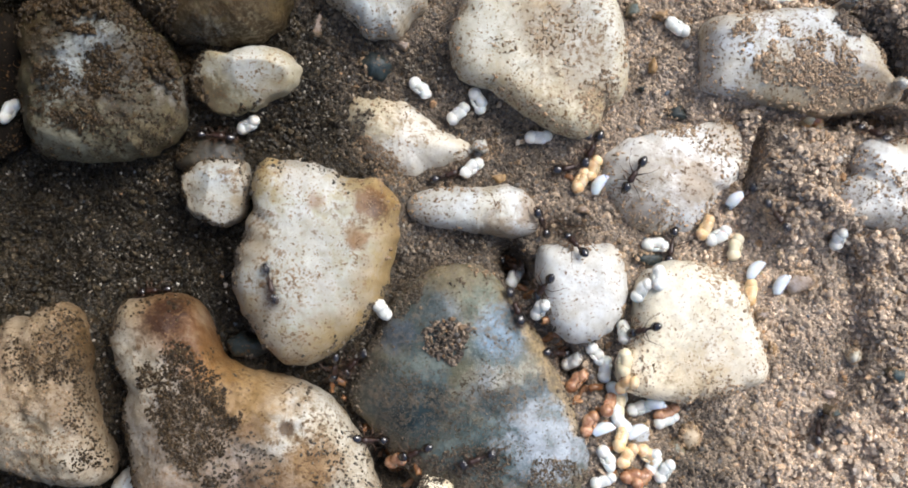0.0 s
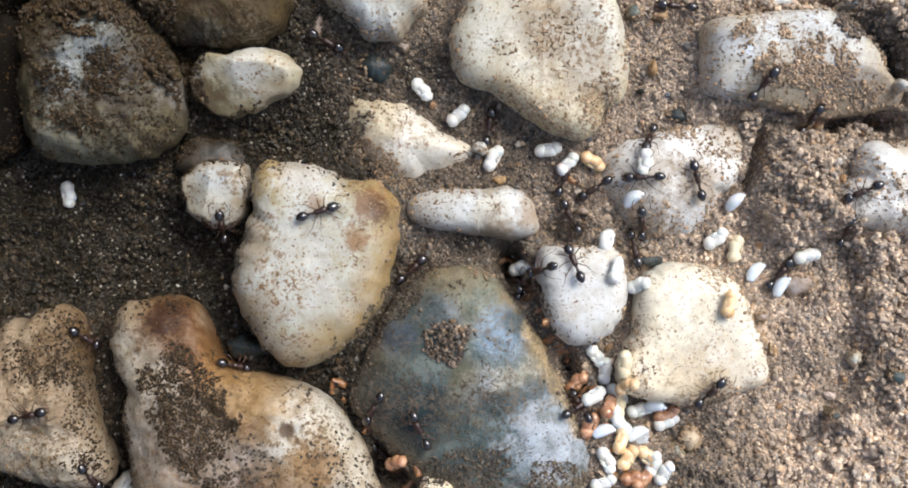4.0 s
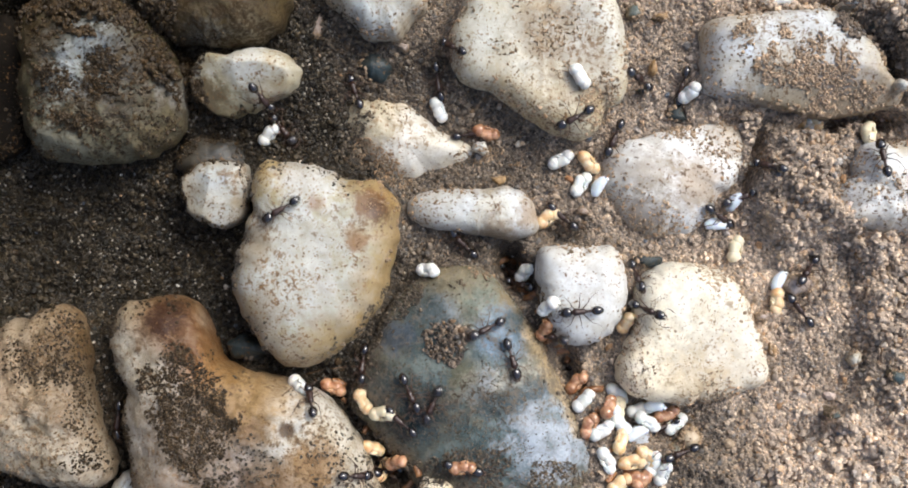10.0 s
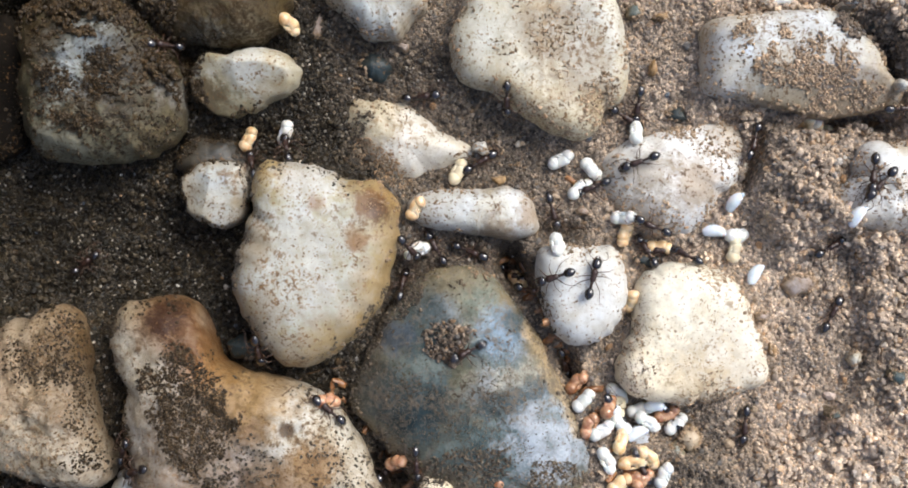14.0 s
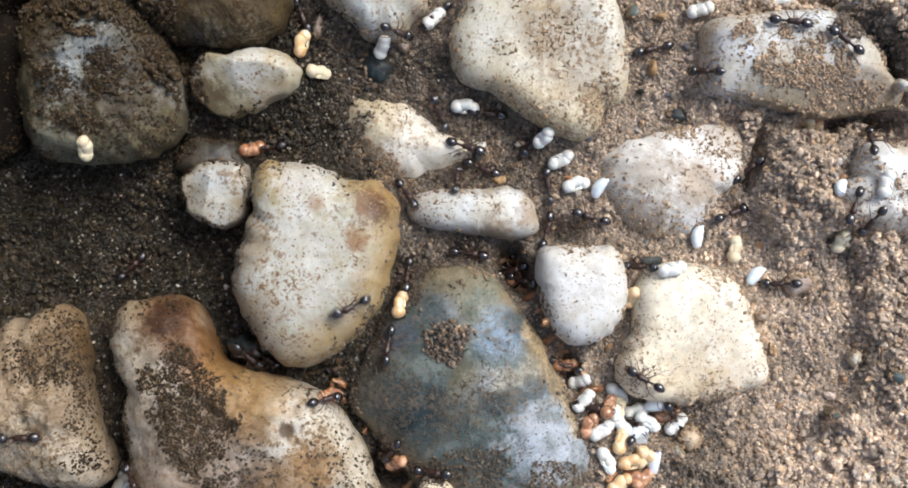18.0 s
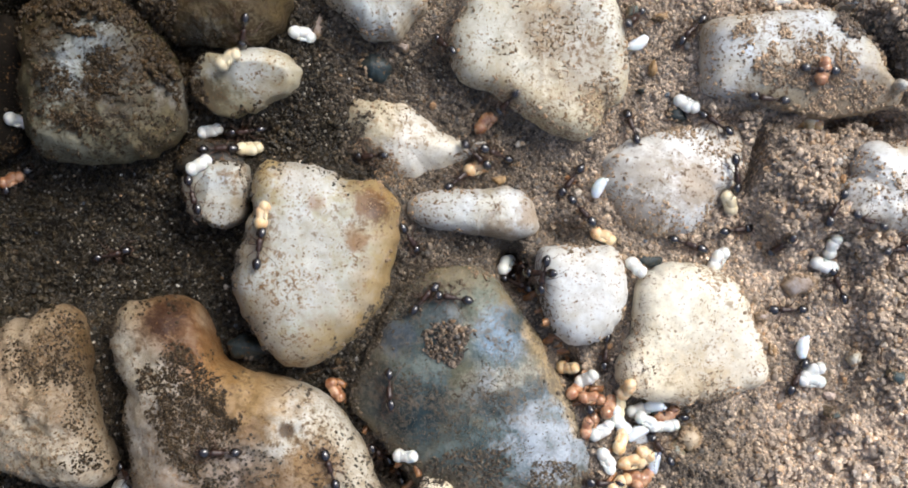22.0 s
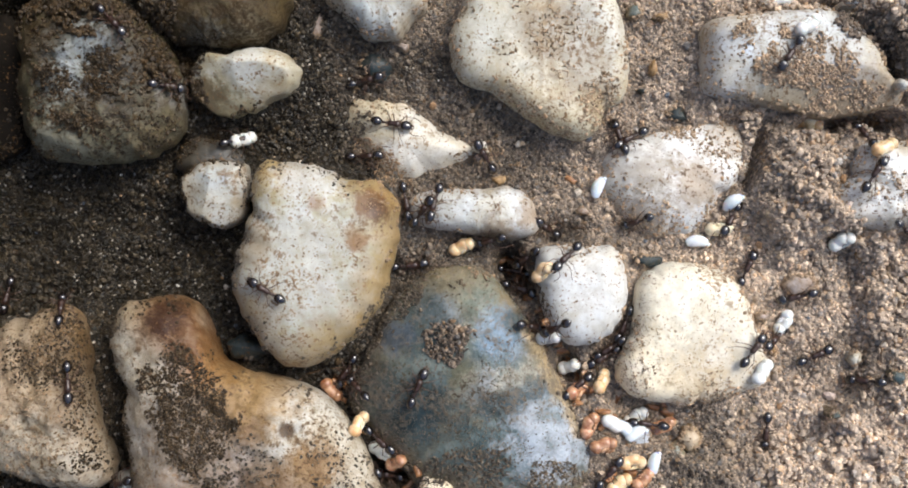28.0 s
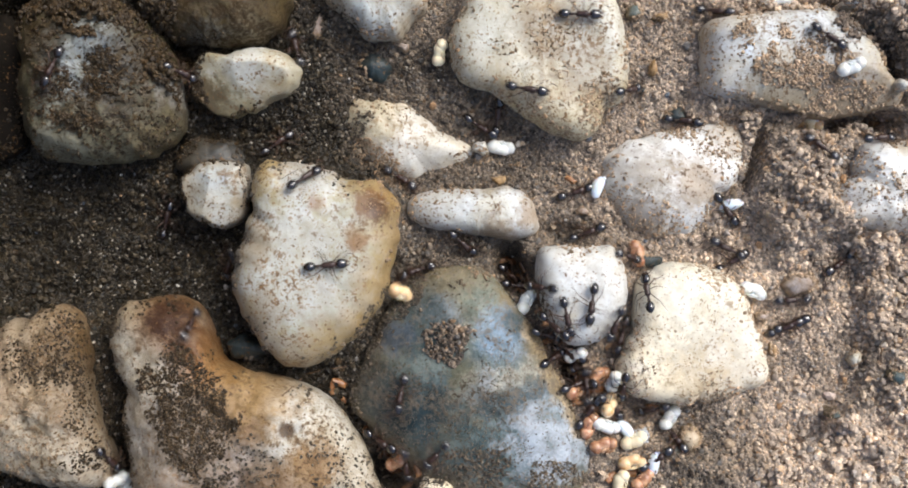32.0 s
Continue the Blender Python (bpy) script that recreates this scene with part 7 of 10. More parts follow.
    [(0, 6.0, 24.6, -90, 0), (1, 5.6, 16.7, -93, 0), (2, 5.4, 6.5, -13, 0), (3, 2.1, 8.1, 42, 0), (6, 4.2, 14.7, 47, 0), (7, -7.5, 19.5, -18, 0), (8, -1.8, 14.8, -59, 0), (9, 4.8, 10.0, -14, 0), (10, 9.9, 10.5, -152, 0), (11, 10.5, 11.3, -41, 0), (12, 13.7, 5.6, -77, 0), (13, 12.7, 6.1, 102, 0), (14, 5.5, -2.6, -34, 0), (17, 1.9, 5.5, 39, 0), (18, 0.2, 5.1, 82, 0), (19, 0.8, 2.3, 49, 0), (20, 0.5, 5.9, 163, 0), (21, -7.7, 11.5, 104, 0), (22, -6.9, 7.8, -180, 0), (23, -8.9, 11.3, -143, 0), (24, -11.5, 16.3, 82, 0), (25, -12.2, 15.1, 67, 0), (28, -7.5, 14.2, 13, 0), (29, 12.1, 17.3, 16, 0), (30, 16.1, 1.5, -97, 0), (31, 6.7, -0.7, -153, 0), (32, 7.6, -3.4, 175, 0)],
    [(0, -28.4, -20.9, 78, 3), (1, -25.5, -14.5, 135, 0), (2, -18.2, -8.5, -5, 0), (3, -18.9, -3.7, 112, 0), (6, -21.3, 13.1, -168, 0), (7, -18.2, 17.2, -106, 0), (8, -9.4, 6.9, -17, 0), (9, -10.1, 13.3, 13, 0), (10, -8.4, 13.0, 112, 0), (11, -2.4, 5.3, 115, 0), (12, -4.4, 7.1, 133, 0), (13, -10.5, 5.9, 43, 0), (14, -4.1, -0.2, -48, 0), (17, -1.9, -0.2, -18, 0), (18, 1.3, -1.1, -7, 0), (19, 2.3, -0.6, 7, 0), (20, 1.3, 8.2, -63, 0), (21, 7.5, -2.1, -158, 0), (22, 7.5, -2.4, -180, 0), (23, 7.4, -1.3, -121, 0), (24, 6.6, -3.5, -146, 0), (25, 6.0, -2.3, 27, 0), (28, 5.3, -2.7, -9, 0), (29, 5.3, -1.8, -72, 0), (30, 6.5, -0.8, -171, 0), (31, 5.2, -1.5, 63, 0), (32, 4.7, -2.9, -40, 0)],
    [(0, 18.4, 24.6, -90, 0), (1, 18.2, 12.7, -15, 0), (2, 22.5, 13.9, 85, 0), (3, 24.2, 12.1, -127, 0), (6, 29.2, 20.3, 172, 0), (7, 21.7, 16.4, -82, 0), (8, 21.2, 17.2, -87, 0), (9, 19.7, 15.5, 144, 0), (10, 19.6, 13.5, -103, 0), (11, 17.5, 10.4, 70, 0), (12, 23.1, 2.6, 59, 0), (13, 25.5, 6.9, -101, 0), (14, 15.7, 6.8, -160, 0), (17, 14.7, 20.3, -56, 0), (18, 17.1, 16.7, -168, 0), (19, 14.8, 14.5, -83, 0), (20, 19.9, 10.5, -93, 0), (21, 19.3, -1.0, 143, 0), (22, 23.9, 1.2, 8, 0), (23, 23.8, 1.0, -83, 0), (24, 25.6, -3.8, 129, 0), (25, 18.0, -2.9, -160, 0), (28, 26.9, -8.1, -143, 0), (29, 17.0, -3.7, -67, 0), (30, 18.3, -5.1, 24, 0), (31, 17.0, -5.6, -152, 0), (32, 16.3, -4.2, 96, 0)],
    [(0, 10.3, -11.2, 114, 3), (1, 9.0, -8.3, -30, 0), (2, 10.0, -9.2, -76, 0), (3, 5.2, -7.4, 99, 0), (6, 8.2, 1.3, -132, 0), (7, 7.9, 0.0, 27, 0), (8, 8.7, -0.7, -27, 0), (9, 12.4, -0.4, 138, 0), (10, 15.7, -2.9, -76, 0), (11, 13.9, -10.2, -96, 0), (12, 26.8, -8.7, 76, 0), (13, 23.2, -8.0, -24, 0), (14, 32.1, -6.0, 61, 0), (17, 24.1, 3.3, 22, 0), (18, 23.6, 2.5, 22, 0), (19, 23.8, 3.3, 18, 0), (20, 24.3, 5.6, -54, 0), (21, 23.3, 4.2, -118, 0), (22, 27.6, 0.2, -139, 0), (23, 23.9, 2.1, -153, 0), (24, 24.2, 2.3, 27, 0), (25, 23.6, 1.9, 59, 0), (28, 34.5, 5.5, 56, 0), (29, 33.7, 15.1, -103, 0), (30, 32.6, 15.7, 103, 0), (31, 7.6, 5.8, 141, 0), (32, 10.4, 4.4, 18, 0)],
    [(0, -35.8, -24.6, 90, 0), (1, -35.9, -20.6, -178, 0), (2, -26.2, -16.1, -106, 0), (3, -35.1, -14.7, 112, 0), (6, -28.2, -11.9, 58, 0), (7, -22.5, -5.3, -172, 0), (8, -25.9, -3.1, 109, 0), (9, -31.0, 0.1, 34, 0), (10, -14.6, 10.0, -146, 0), (11, -24.8, 5.0, -121, 0), (12, -25.0, -1.5, 57, 0), (13, -24.0, 13.7, 5, 0), (14, -23.9, 16.0, -180, 0), (17, -23.0, 11.8, 108, 0), (18, -22.9, 24.6, 90, 0), (31, -13.7, 24.6, -90, 0), (32, -13.6, 16.7, 106, 0)],
    [(0, -14.6, -3.3, -76, 0), (1, -3.9, 3.5, -63, 0), (2, -2.8, 0.6, 118, 0), (3, 5.6, -3.9, -37, 0), (6, 9.1, -4.2, -93, 0), (7, 1.1, -12.3, 87, 0), (8, 3.8, -18.4, 169, 0), (9, 3.9, -19.2, 18, 0), (10, -1.7, -13.2, -113, 0), (11, 6.7, -13.4, 28, 0), (12, -5.5, -12.7, -123, 0), (13, -5.2, -13.5, -73, 0), (14, 1.1, -8.9, -137, 0), (17, 7.6, -6.4, 127, 0), (18, -5.2, -8.6, -101, 0), (19, -4.5, -9.2, -90, 0), (20, -9.3, -10.1, -108, 0), (21, -4.1, -16.4, -144, 0), (22, -10.2, -18.2, 108, 0), (23, -10.9, -24.6, -90, 0), (24, -12.2, -18.4, -15, 0), (25, -5.9, -19.5, 18, 0), (28, -2.9, -11.9, 67, 0), (29, 4.0, -14.2, -111, 0), (30, 5.9, -10.3, -107, 0), (31, 7.4, -10.0, 61, 0), (32, 8.0, -9.6, 27, 0)],
    [(0, 16.1, -7.2, -159, 0), (1, 14.9, -10.5, 13, 0), (2, 12.4, -15.5, 61, 0), (3, 13.0, -17.3, 121, 0), (6, 8.2, -8.9, -45, 0), (7, 10.8, -10.1, 99, 0), (8, 13.2, -8.0, 37, 0), (9, 20.4, 0.6, -169, 0), (10, 16.3, -5.5, -24, 0), (11, 16.5, -11.2, -113, 0), (12, 19.0, -14.4, -63, 0), (13, 19.1, -14.4, 53, 0), (14, 18.5, -14.5, 124, 0), (17, 17.7, -13.6, 171, 0), (18, 18.5, -14.3, 124, 0), (19, 18.7, -14.1, 153, 0), (20, 18.7, -14.3, 143, 0), (21, 18.7, -14.4, 153, 0), (22, 18.5, -14.3, 171, 0), (23, 19.5, -14.2, 18, 0), (24, 18.7, -14.3, 166, 0), (25, 18.7, -15.6, -180, 0), (28, 16.5, -15.6, 174, 0), (29, 17.4, -15.7, -171, 0), (30, 17.0, -16.4, -135, 0), (31, 16.8, -17.2, -95, 0), (32, 18.7, -16.7, -51, 0)],
    [(0, 18.7, -0.4, -101, 0), (1, 15.3, -7.2, -144, 0), (2, 13.0, -11.0, -114, 0), (3, 19.8, -13.8, -156, 0), (6, 26.4, -4.9, 162, 0), (7, 26.9, -5.1, 153, 0), (8, 26.9, -5.2, 159, 0), (9, 26.4, 3.2, -121, 0), (10, 22.3, 2.4, -32, 0), (11, 19.0, -0.2, -164, 0), (12, 17.2, -0.4, -14, 0), (13, 28.0, -5.2, 156, 0), (14, 17.9, -0.9, -180, 0), (17, 19.4, -0.4, 127, 0), (18, 16.0, -2.2, 177, 0), (19, 15.7, 1.4, -56, 0), (20, 15.7, -2.3, 171, 0), (21, 16.0, -2.2, 127, 0), (22, 13.0, -9.2, -95, 0), (23, 12.1, -10.6, -170, 0), (24, 1.2, -18.7, 27, 0), (25, 10.0, -9.2, -18, 0), (28, 13.4, -8.9, -146, 0), (29, 11.3, -11.3, 29, 0), (30, 10.6, -12.0, 8, 0), (31, 16.3, -9.3, -104, 0), (32, 14.3, -1.2, -16, 0)],
    [(0, 7.8, -3.6, -124, 0), (1, 9.0, -3.1, -143, 0), (2, 5.1, -5.3, 104, 0), (3, 8.4, -1.7, -128, 0), (6, 5.5, -2.4, 166, 0), (7, 5.3, -2.8, 27, 0), (8, 8.5, 3.4, -74, 0), (9, 7.7, 0.9, -96, 0), (10, 5.4, -2.6, -30, 0), (11, 4.3, -1.4, -31, 0), (12, 6.2, -3.8, -18, 0), (13, 8.0, -0.2, 124, 0), (14, 11.9, 4.8, -158, 0), (17, 6.6, 19.5, 166, 0), (18, -1.4, 19.3, -138, 0), (19, 6.8, 16.5, -112, 0), (20, 3.2, 16.6, -102, 0), (21, -4.1, 13.5, -180, 0), (22, -17.2, 17.6, -108, 0), (23, -12.1, 10.5, 50, 0), (24, -11.9, 10.1, -27, 0), (25, -12.2, 10.4, -100, 0), (28, -4.4, 3.5, -79, 0), (29, -8.1, -3.3, 156, 0), (30, -5.5, -8.6, 27, 0), (31, -6.1, -7.4, -161, 0), (32, 11.6, -12.2, 135, 0)],
    [(0, 10.1, -0.6, 130, 0), (1, 9.8, -1.2, -12, 0), (2, 15.8, -3.3, 23, 0), (3, 17.3, -0.6, 155, 0), (6, 14.1, 7.9, 178, 0), (7, 5.0, -2.5, -132, 3), (8, 4.2, 1.7, -97, 0), (9, 5.0, -2.0, 135, 0), (10, 2.6, -7.1, -153, 0), (11, 7.4, 0.0, -141, 0), (12, 8.5, -1.2, 168, 0), (13, 10.7, -11.3, -22, 0), (14, 9.8, -10.1, -58, 0), (17, 10.5, -11.9, -59, 0), (18, 11.8, -13.8, -9, 0), (19, 11.3, -14.9, -108, 0), (20, 11.3, -14.0, 124, 0), (21, 11.0, -13.7, -69, 0), (22, 11.1, -13.4, -56, 0), (23, 11.1, -13.2, 135, 0), (24, 10.9, -13.9, -50, 0), (25, 11.3, -13.2, -34, 0), (28, 24.5, -8.8, 50, 0), (29, 25.3, -3.6, 105, 0), (30, 24.9, -2.9, -25, 0), (31, 17.7, -4.6, -90, 0), (32, 23.6, -1.4, 31, 0)],
    [(0, 8.5, -9.3, -8, 0), (1, 9.8, -5.7, -135, 0), (2, 10.8, -2.1, -161, 0), (3, 9.5, -14.2, 13, 0), (6, 11.3, -13.4, 18, 0), (7, 18.1, -15.1, -146, 0), (8, 18.6, -17.1, -177, 0), (9, 17.5, -16.0, -162, 0), (10, 18.0, -15.7, -157, 0), (11, 19.8, -14.1, -143, 0), (12, 20.0, -12.4, -155, 0), (13, 21.3, -10.5, -105, 0), (14, 24.6, -15.4, -94, 0), (17, 24.9, -24.6, -90, 0), (29, 10.3, -11.2, -10, 3), (30, 19.2, -12.3, -100, 0), (31, 2.8, -16.5, 13, 0), (32, 11.4, -14.3, 53, 0)],
    [(0, 11.7, 8.2, -118, 0), (1, 12.1, -1.6, -80, 0), (2, 14.2, -0.7, -15, 0), (3, 15.2, 0.0, -45, 0), (6, 15.7, -1.7, -56, 0), (7, 13.6, 2.7, -6, 0), (8, 14.6, 2.1, -45, 0), (9, 15.0, 0.9, 9, 0), (10, 9.4, 2.5, 141, 0), (11, 4.5, 9.7, 63, 0), (12, 3.5, 6.4, -21, 0), (13, 2.7, 5.8, 33, 0), (14, 2.2, 7.0, 32, 0), (17, 3.4, 6.6, -6, 0), (18, 2.4, 6.5, -22, 0), (19, 4.7, -1.2, -79, 0), (20, 5.3, -0.8, 172, 0), (21, 5.7, -1.5, -180, 0), (22, 6.2, -2.0, 53, 0), (23, 6.0, -2.5, -0, 0), (24, 4.8, -2.9, -31, 0), (25, 3.6, -1.8, -40, 0), (28, 8.7, -6.7, -149, 0), (29, 9.6, -13.0, -8, 0), (30, 11.3, -13.2, 63, 0), (31, 10.4, -12.3, 29, 0), (32, 11.4, -11.3, -34, 0)],
    [(0, 10.0, 6.6, -167, 0), (1, 6.1, 9.8, -172, 0), (2, 8.0, 13.0, -90, 0), (3, 12.2, 4.7, -146, 0), (6, 12.2, 5.1, -151, 0), (7, 23.4, -8.7, -169, 0), (8, 9.9, -9.2, -13, 0), (9, 7.4, -4.3, -0, 0), (10, 8.6, -7.6, 164, 0), (11, 6.9, -4.4, 164, 0), (12, 8.0, -4.7, 163, 0), (13, 8.0, -4.1, 40, 0), (14, 11.4, -2.9, 75, 0), (17, 18.4, 4.3, 167, 0), (18, 11.6, 2.3, 164, 0), (19, 12.2, 1.4, 166, 0), (20, 10.5, 0.2, 146, 0), (21, 11.0, 0.8, -127, 0), (22, 7.7, -2.5, -101, 0), (23, 12.3, -8.8, -96, 0), (24, 8.1, -7.9, 127, 0), (25, 7.6, -7.6, -63, 0), (28, 6.1, -7.1, -14, 0), (29, 6.5, -6.4, -34, 0), (30, 10.6, -10.2, 50, 0), (31, 10.6, -9.6, -22, 0), (32, 10.7, -10.4, -39, 0)],
    [(0, 15.3, 5.7, -122, 0), (1, 15.8, 5.2, 81, 0), (2, 17.3, 1.5, 156, 0), (3, 15.7, 5.4, -156, 0), (6, 16.9, 6.3, 116, 0), (7, 23.1, -2.2, 88, 0), (8, 10.6, 0.2, 72, 0), (9, 14.3, 7.3, 70, 0), (10, 13.6, 9.1, -113, 0), (11, 9.2, 9.8, 22, 0), (12, 8.4, 7.6, -31, 0), (13, 3.0, 12.9, -31, 0), (14, 4.6, 12.3, -88, 0), (17, -0.4, 16.2, -124, 0), (18, 2.8, 11.3, -7, 0), (19, 7.9, 12.0, 86, 0), (20, 3.8, 13.3, -144, 0), (21, 0.5, 13.8, -159, 0), (22, -0.4, 16.6, 135, 0), (23, -4.9, 15.4, -104, 0), (24, -6.6, 19.4, -56, 0), (25, -5.5, 8.9, 134, 0), (28, -5.3, 10.0, -9, 0), (29, 1.0, 5.6, 6, 0), (30, 7.5, 3.0, 108, 0), (31, 5.3, 6.4, 103, 0), (32, 30.5, 16.9, -35, 0)],
    [(0, 7.1, 1.8, 115, 0), (1, 8.2, 1.6, 53, 0), (2, 12.6, 1.5, 172, 0), (3, 11.2, 1.9, -148, 0), (6, 9.8, 5.9, 54, 0), (7, 10.8, 7.5, 163, 0), (8, 6.3, 6.0, 101, 0), (9, 6.2, 7.0, -80, 0), (10, 0.9, 0.2, 135, 0), (11, 1.7, -0.7, -13, 0), (12, 7.5, 2.3, 117, 0), (13, 5.8, 4.8, 158, 0), (14, -1.6, -0.4, 119, 0), (17, -0.6, 6.5, -2, 0), (18, 1.0, 8.2, -18, 0), (19, 12.2, 9.5, 59, 0), (20, 14.6, 11.3, -85, 0), (21, 16.4, 2.0, -101, 0), (22, 23.4, 6.0, -80, 0), (23, 23.8, 3.6, -106, 0), (24, 14.7, 6.0, 50, 0), (25, 11.4, 6.4, -126, 0), (28, 14.1, 8.9, 108, 0), (29, 21.2, 18.1, -79, 0), (30, 26.8, 14.2, -76, 0), (31, 21.4, 8.7, 39, 0), (32, 30.4, 7.8, 140, 0)],
    [(0, 27.0, 2.3, -56, 0), (1, 28.1, 6.4, -167, 0), (2, 23.5, 5.5, -79, 0), (3, 20.4, 0.9, 45, 0), (6, 16.5, 13.1, -108, 0), (7, 19.2, 14.0, 66, 0), (8, 11.7, 12.1, -113, 0), (9, 8.4, 11.5, 32, 0), (10, 15.3, 14.0, 150, 0), (11, 13.0, 14.6, -135, 0), (12, 21.6, 19.2, 41, 0), (13, 6.6, 11.7, -94, 0), (14, 14.6, 10.8, -31, 0), (17, 26.2, 18.9, 156, 0), (18, 27.5, 18.0, -8, 0), (19, 30.8, 14.8, 144, 0), (20, 29.9, 15.0, -10, 0), (21, 34.6, 12.0, 141, 0), (22, 29.8, 14.4, -6, 0), (23, 21.4, 13.5, -151, 0), (24, 20.6, 12.4, -120, 0), (25, 18.3, 15.0, -86, 0), (28, 27.4, 15.5, -124, 0), (29, 24.1, 19.9, -162, 0), (30, 28.9, 14.9, 96, 0), (31, 6.6, 7.6, 129, 0), (32, 14.1, 12.9, 17, 0)],
    [(0, -0.4, 5.7, 18, 0), (1, 2.8, 6.5, -145, 0), (2, 7.4, 3.2, 79, 0), (3, 7.7, 1.8, 63, 0), (6, 10.9, 12.1, -151, 0), (7, 4.9, 10.1, 98, 0), (8, 2.2, 7.1, -59, 0), (9, 6.2, -0.7, 153, 0), (10, 5.9, -3.8, -14, 0), (11, 5.8, -2.8, 18, 0), (12, 5.6, -2.2, -11, 0), (13, 5.3, -2.4, 27, 0), (14, 8.5, -2.7, -162, 0), (17, 7.2, -2.0, -98, 0), (18, 6.2, -3.3, -18, 0), (19, 4.6, -3.7, -11, 0), (20, 8.0, -7.9, -45, 0), (21, 6.8, -8.7, -45, 0), (22, -0.1, -4.7, 170, 0), (23, -1.3, -5.8, -167, 0), (24, -3.0, -4.3, -53, 0), (25, -2.8, -2.7, 75, 0), (28, -2.4, 2.8, 54, 0), (29, -3.2, 2.7, 81, 0), (30, -6.1, 7.6, -135, 0), (31, -4.9, 1.2, -23, 0), (32, 0.8, 0.4, -41, 0)],
    [(0, 31.2, -15.9, -103, 0), (1, 33.7, -10.4, 166, 0), (2, 28.7, -11.8, -157, 0), (3, 32.1, -1.3, -128, 0), (6, 37.3, 11.6, -18, 0), (7, 34.8, 7.1, -112, 0), (8, 35.7, 7.7, -3, 0), (9, 35.7, 3.8, -32, 0), (10, 35.2, 6.8, 93, 0), (11, 35.0, 8.5, 173, 0), (12, 35.0, 8.1, 58, 0), (13, 34.0, 8.8, -71, 0), (14, 37.2, 11.6, 6, 0), (17, 30.9, 13.4, -151, 0), (18, 30.8, 10.7, -117, 3), (19, 30.8, 10.7, 111, 3), (20, 26.9, 15.7, -103, 0), (21, 23.9, 8.4, 32, 0), (22, 22.0, 9.9, 142, 0), (23, 20.5, 9.3, 124, 0), (24, 11.1, 0.7, 176, 0), (25, -0.6, 4.4, 164, 0), (28, -1.5, 3.3, -108, 0), (29, 3.6, -4.2, -45, 0), (30, 11.8, -6.5, -79, 0), (31, 12.1, -9.1, -22, 0), (32, 17.1, -13.7, -160, 0)],
    [(0, 35.3, 8.8, -36, 0), (1, 31.9, 12.1, -7, 0), (2, 34.2, 5.8, -113, 0), (3, 33.3, 4.3, -131, 0), (6, 34.3, 3.8, 140, 0), (7, 35.0, 5.6, 131, 0), (8, 36.7, 10.5, -11, 0), (9, 31.2, 2.4, -124, 0), (10, 30.0, -2.5, -131, 0), (11, 28.6, -6.3, 143, 0), (12, 29.5, -6.6, 143, 0), (13, 22.7, -1.8, 122, 0), (14, 19.7, -1.3, 151, 0), (17, 21.0, 0.7, -56, 0), (18, 27.9, -3.4, -180, 0), (19, 27.5, -4.3, -177, 0), (20, 27.2, -4.8, 161, 0), (21, 21.1, -6.3, 99, 0), (22, 29.2, -11.3, -117, 0), (23, 28.9, -11.3, -24, 0), (24, 23.3, -14.7, -114, 0), (25, 21.9, -14.4, 45, 0), (28, 30.6, -9.5, 24, 0), (29, 30.9, -11.2, -160, 0), (30, 26.2, -4.2, 18, 0), (31, 26.8, -3.5, 148, 0), (32, 28.6, -4.4, -178, 0)],
    [(0, -8.1, -10.3, -134, 0), (1, -3.9, -11.7, -112, 0), (2, -8.0, -5.9, 31, 0), (3, -7.0, -4.4, 9, 0), (6, -0.1, 3.1, -169, 0), (7, -2.0, 3.9, 140, 0), (8, -0.9, 2.6, 175, 0), (9, -1.7, 1.8, -90, 0), (10, -4.2, -14.5, 108, 0), (11, -7.4, -19.3, 54, 0), (12, -4.6, -18.0, -21, 0), (13, -5.7, -19.4, -27, 0), (14, -5.8, -19.7, -141, 0), (17, -5.6, -19.5, -22, 0), (18, -4.9, -17.2, -121, 0), (19, -5.5, -19.6, -11, 0), (20, 5.2, -19.6, -11, 0), (21, 1.2, -19.5, 14, 0), (22, -5.1, -12.1, -87, 0), (23, -6.0, -16.3, 106, 0), (24, -5.2, -10.6, 152, 0), (25, -5.8, -6.4, -124, 0), (28, -8.9, -11.0, -120, 0), (29, -9.4, -10.9, -149, 0), (30, -8.2, -9.3, -137, 0), (31, -7.6, -8.9, 104, 0), (32, -3.1, -2.6, -162, 0)],
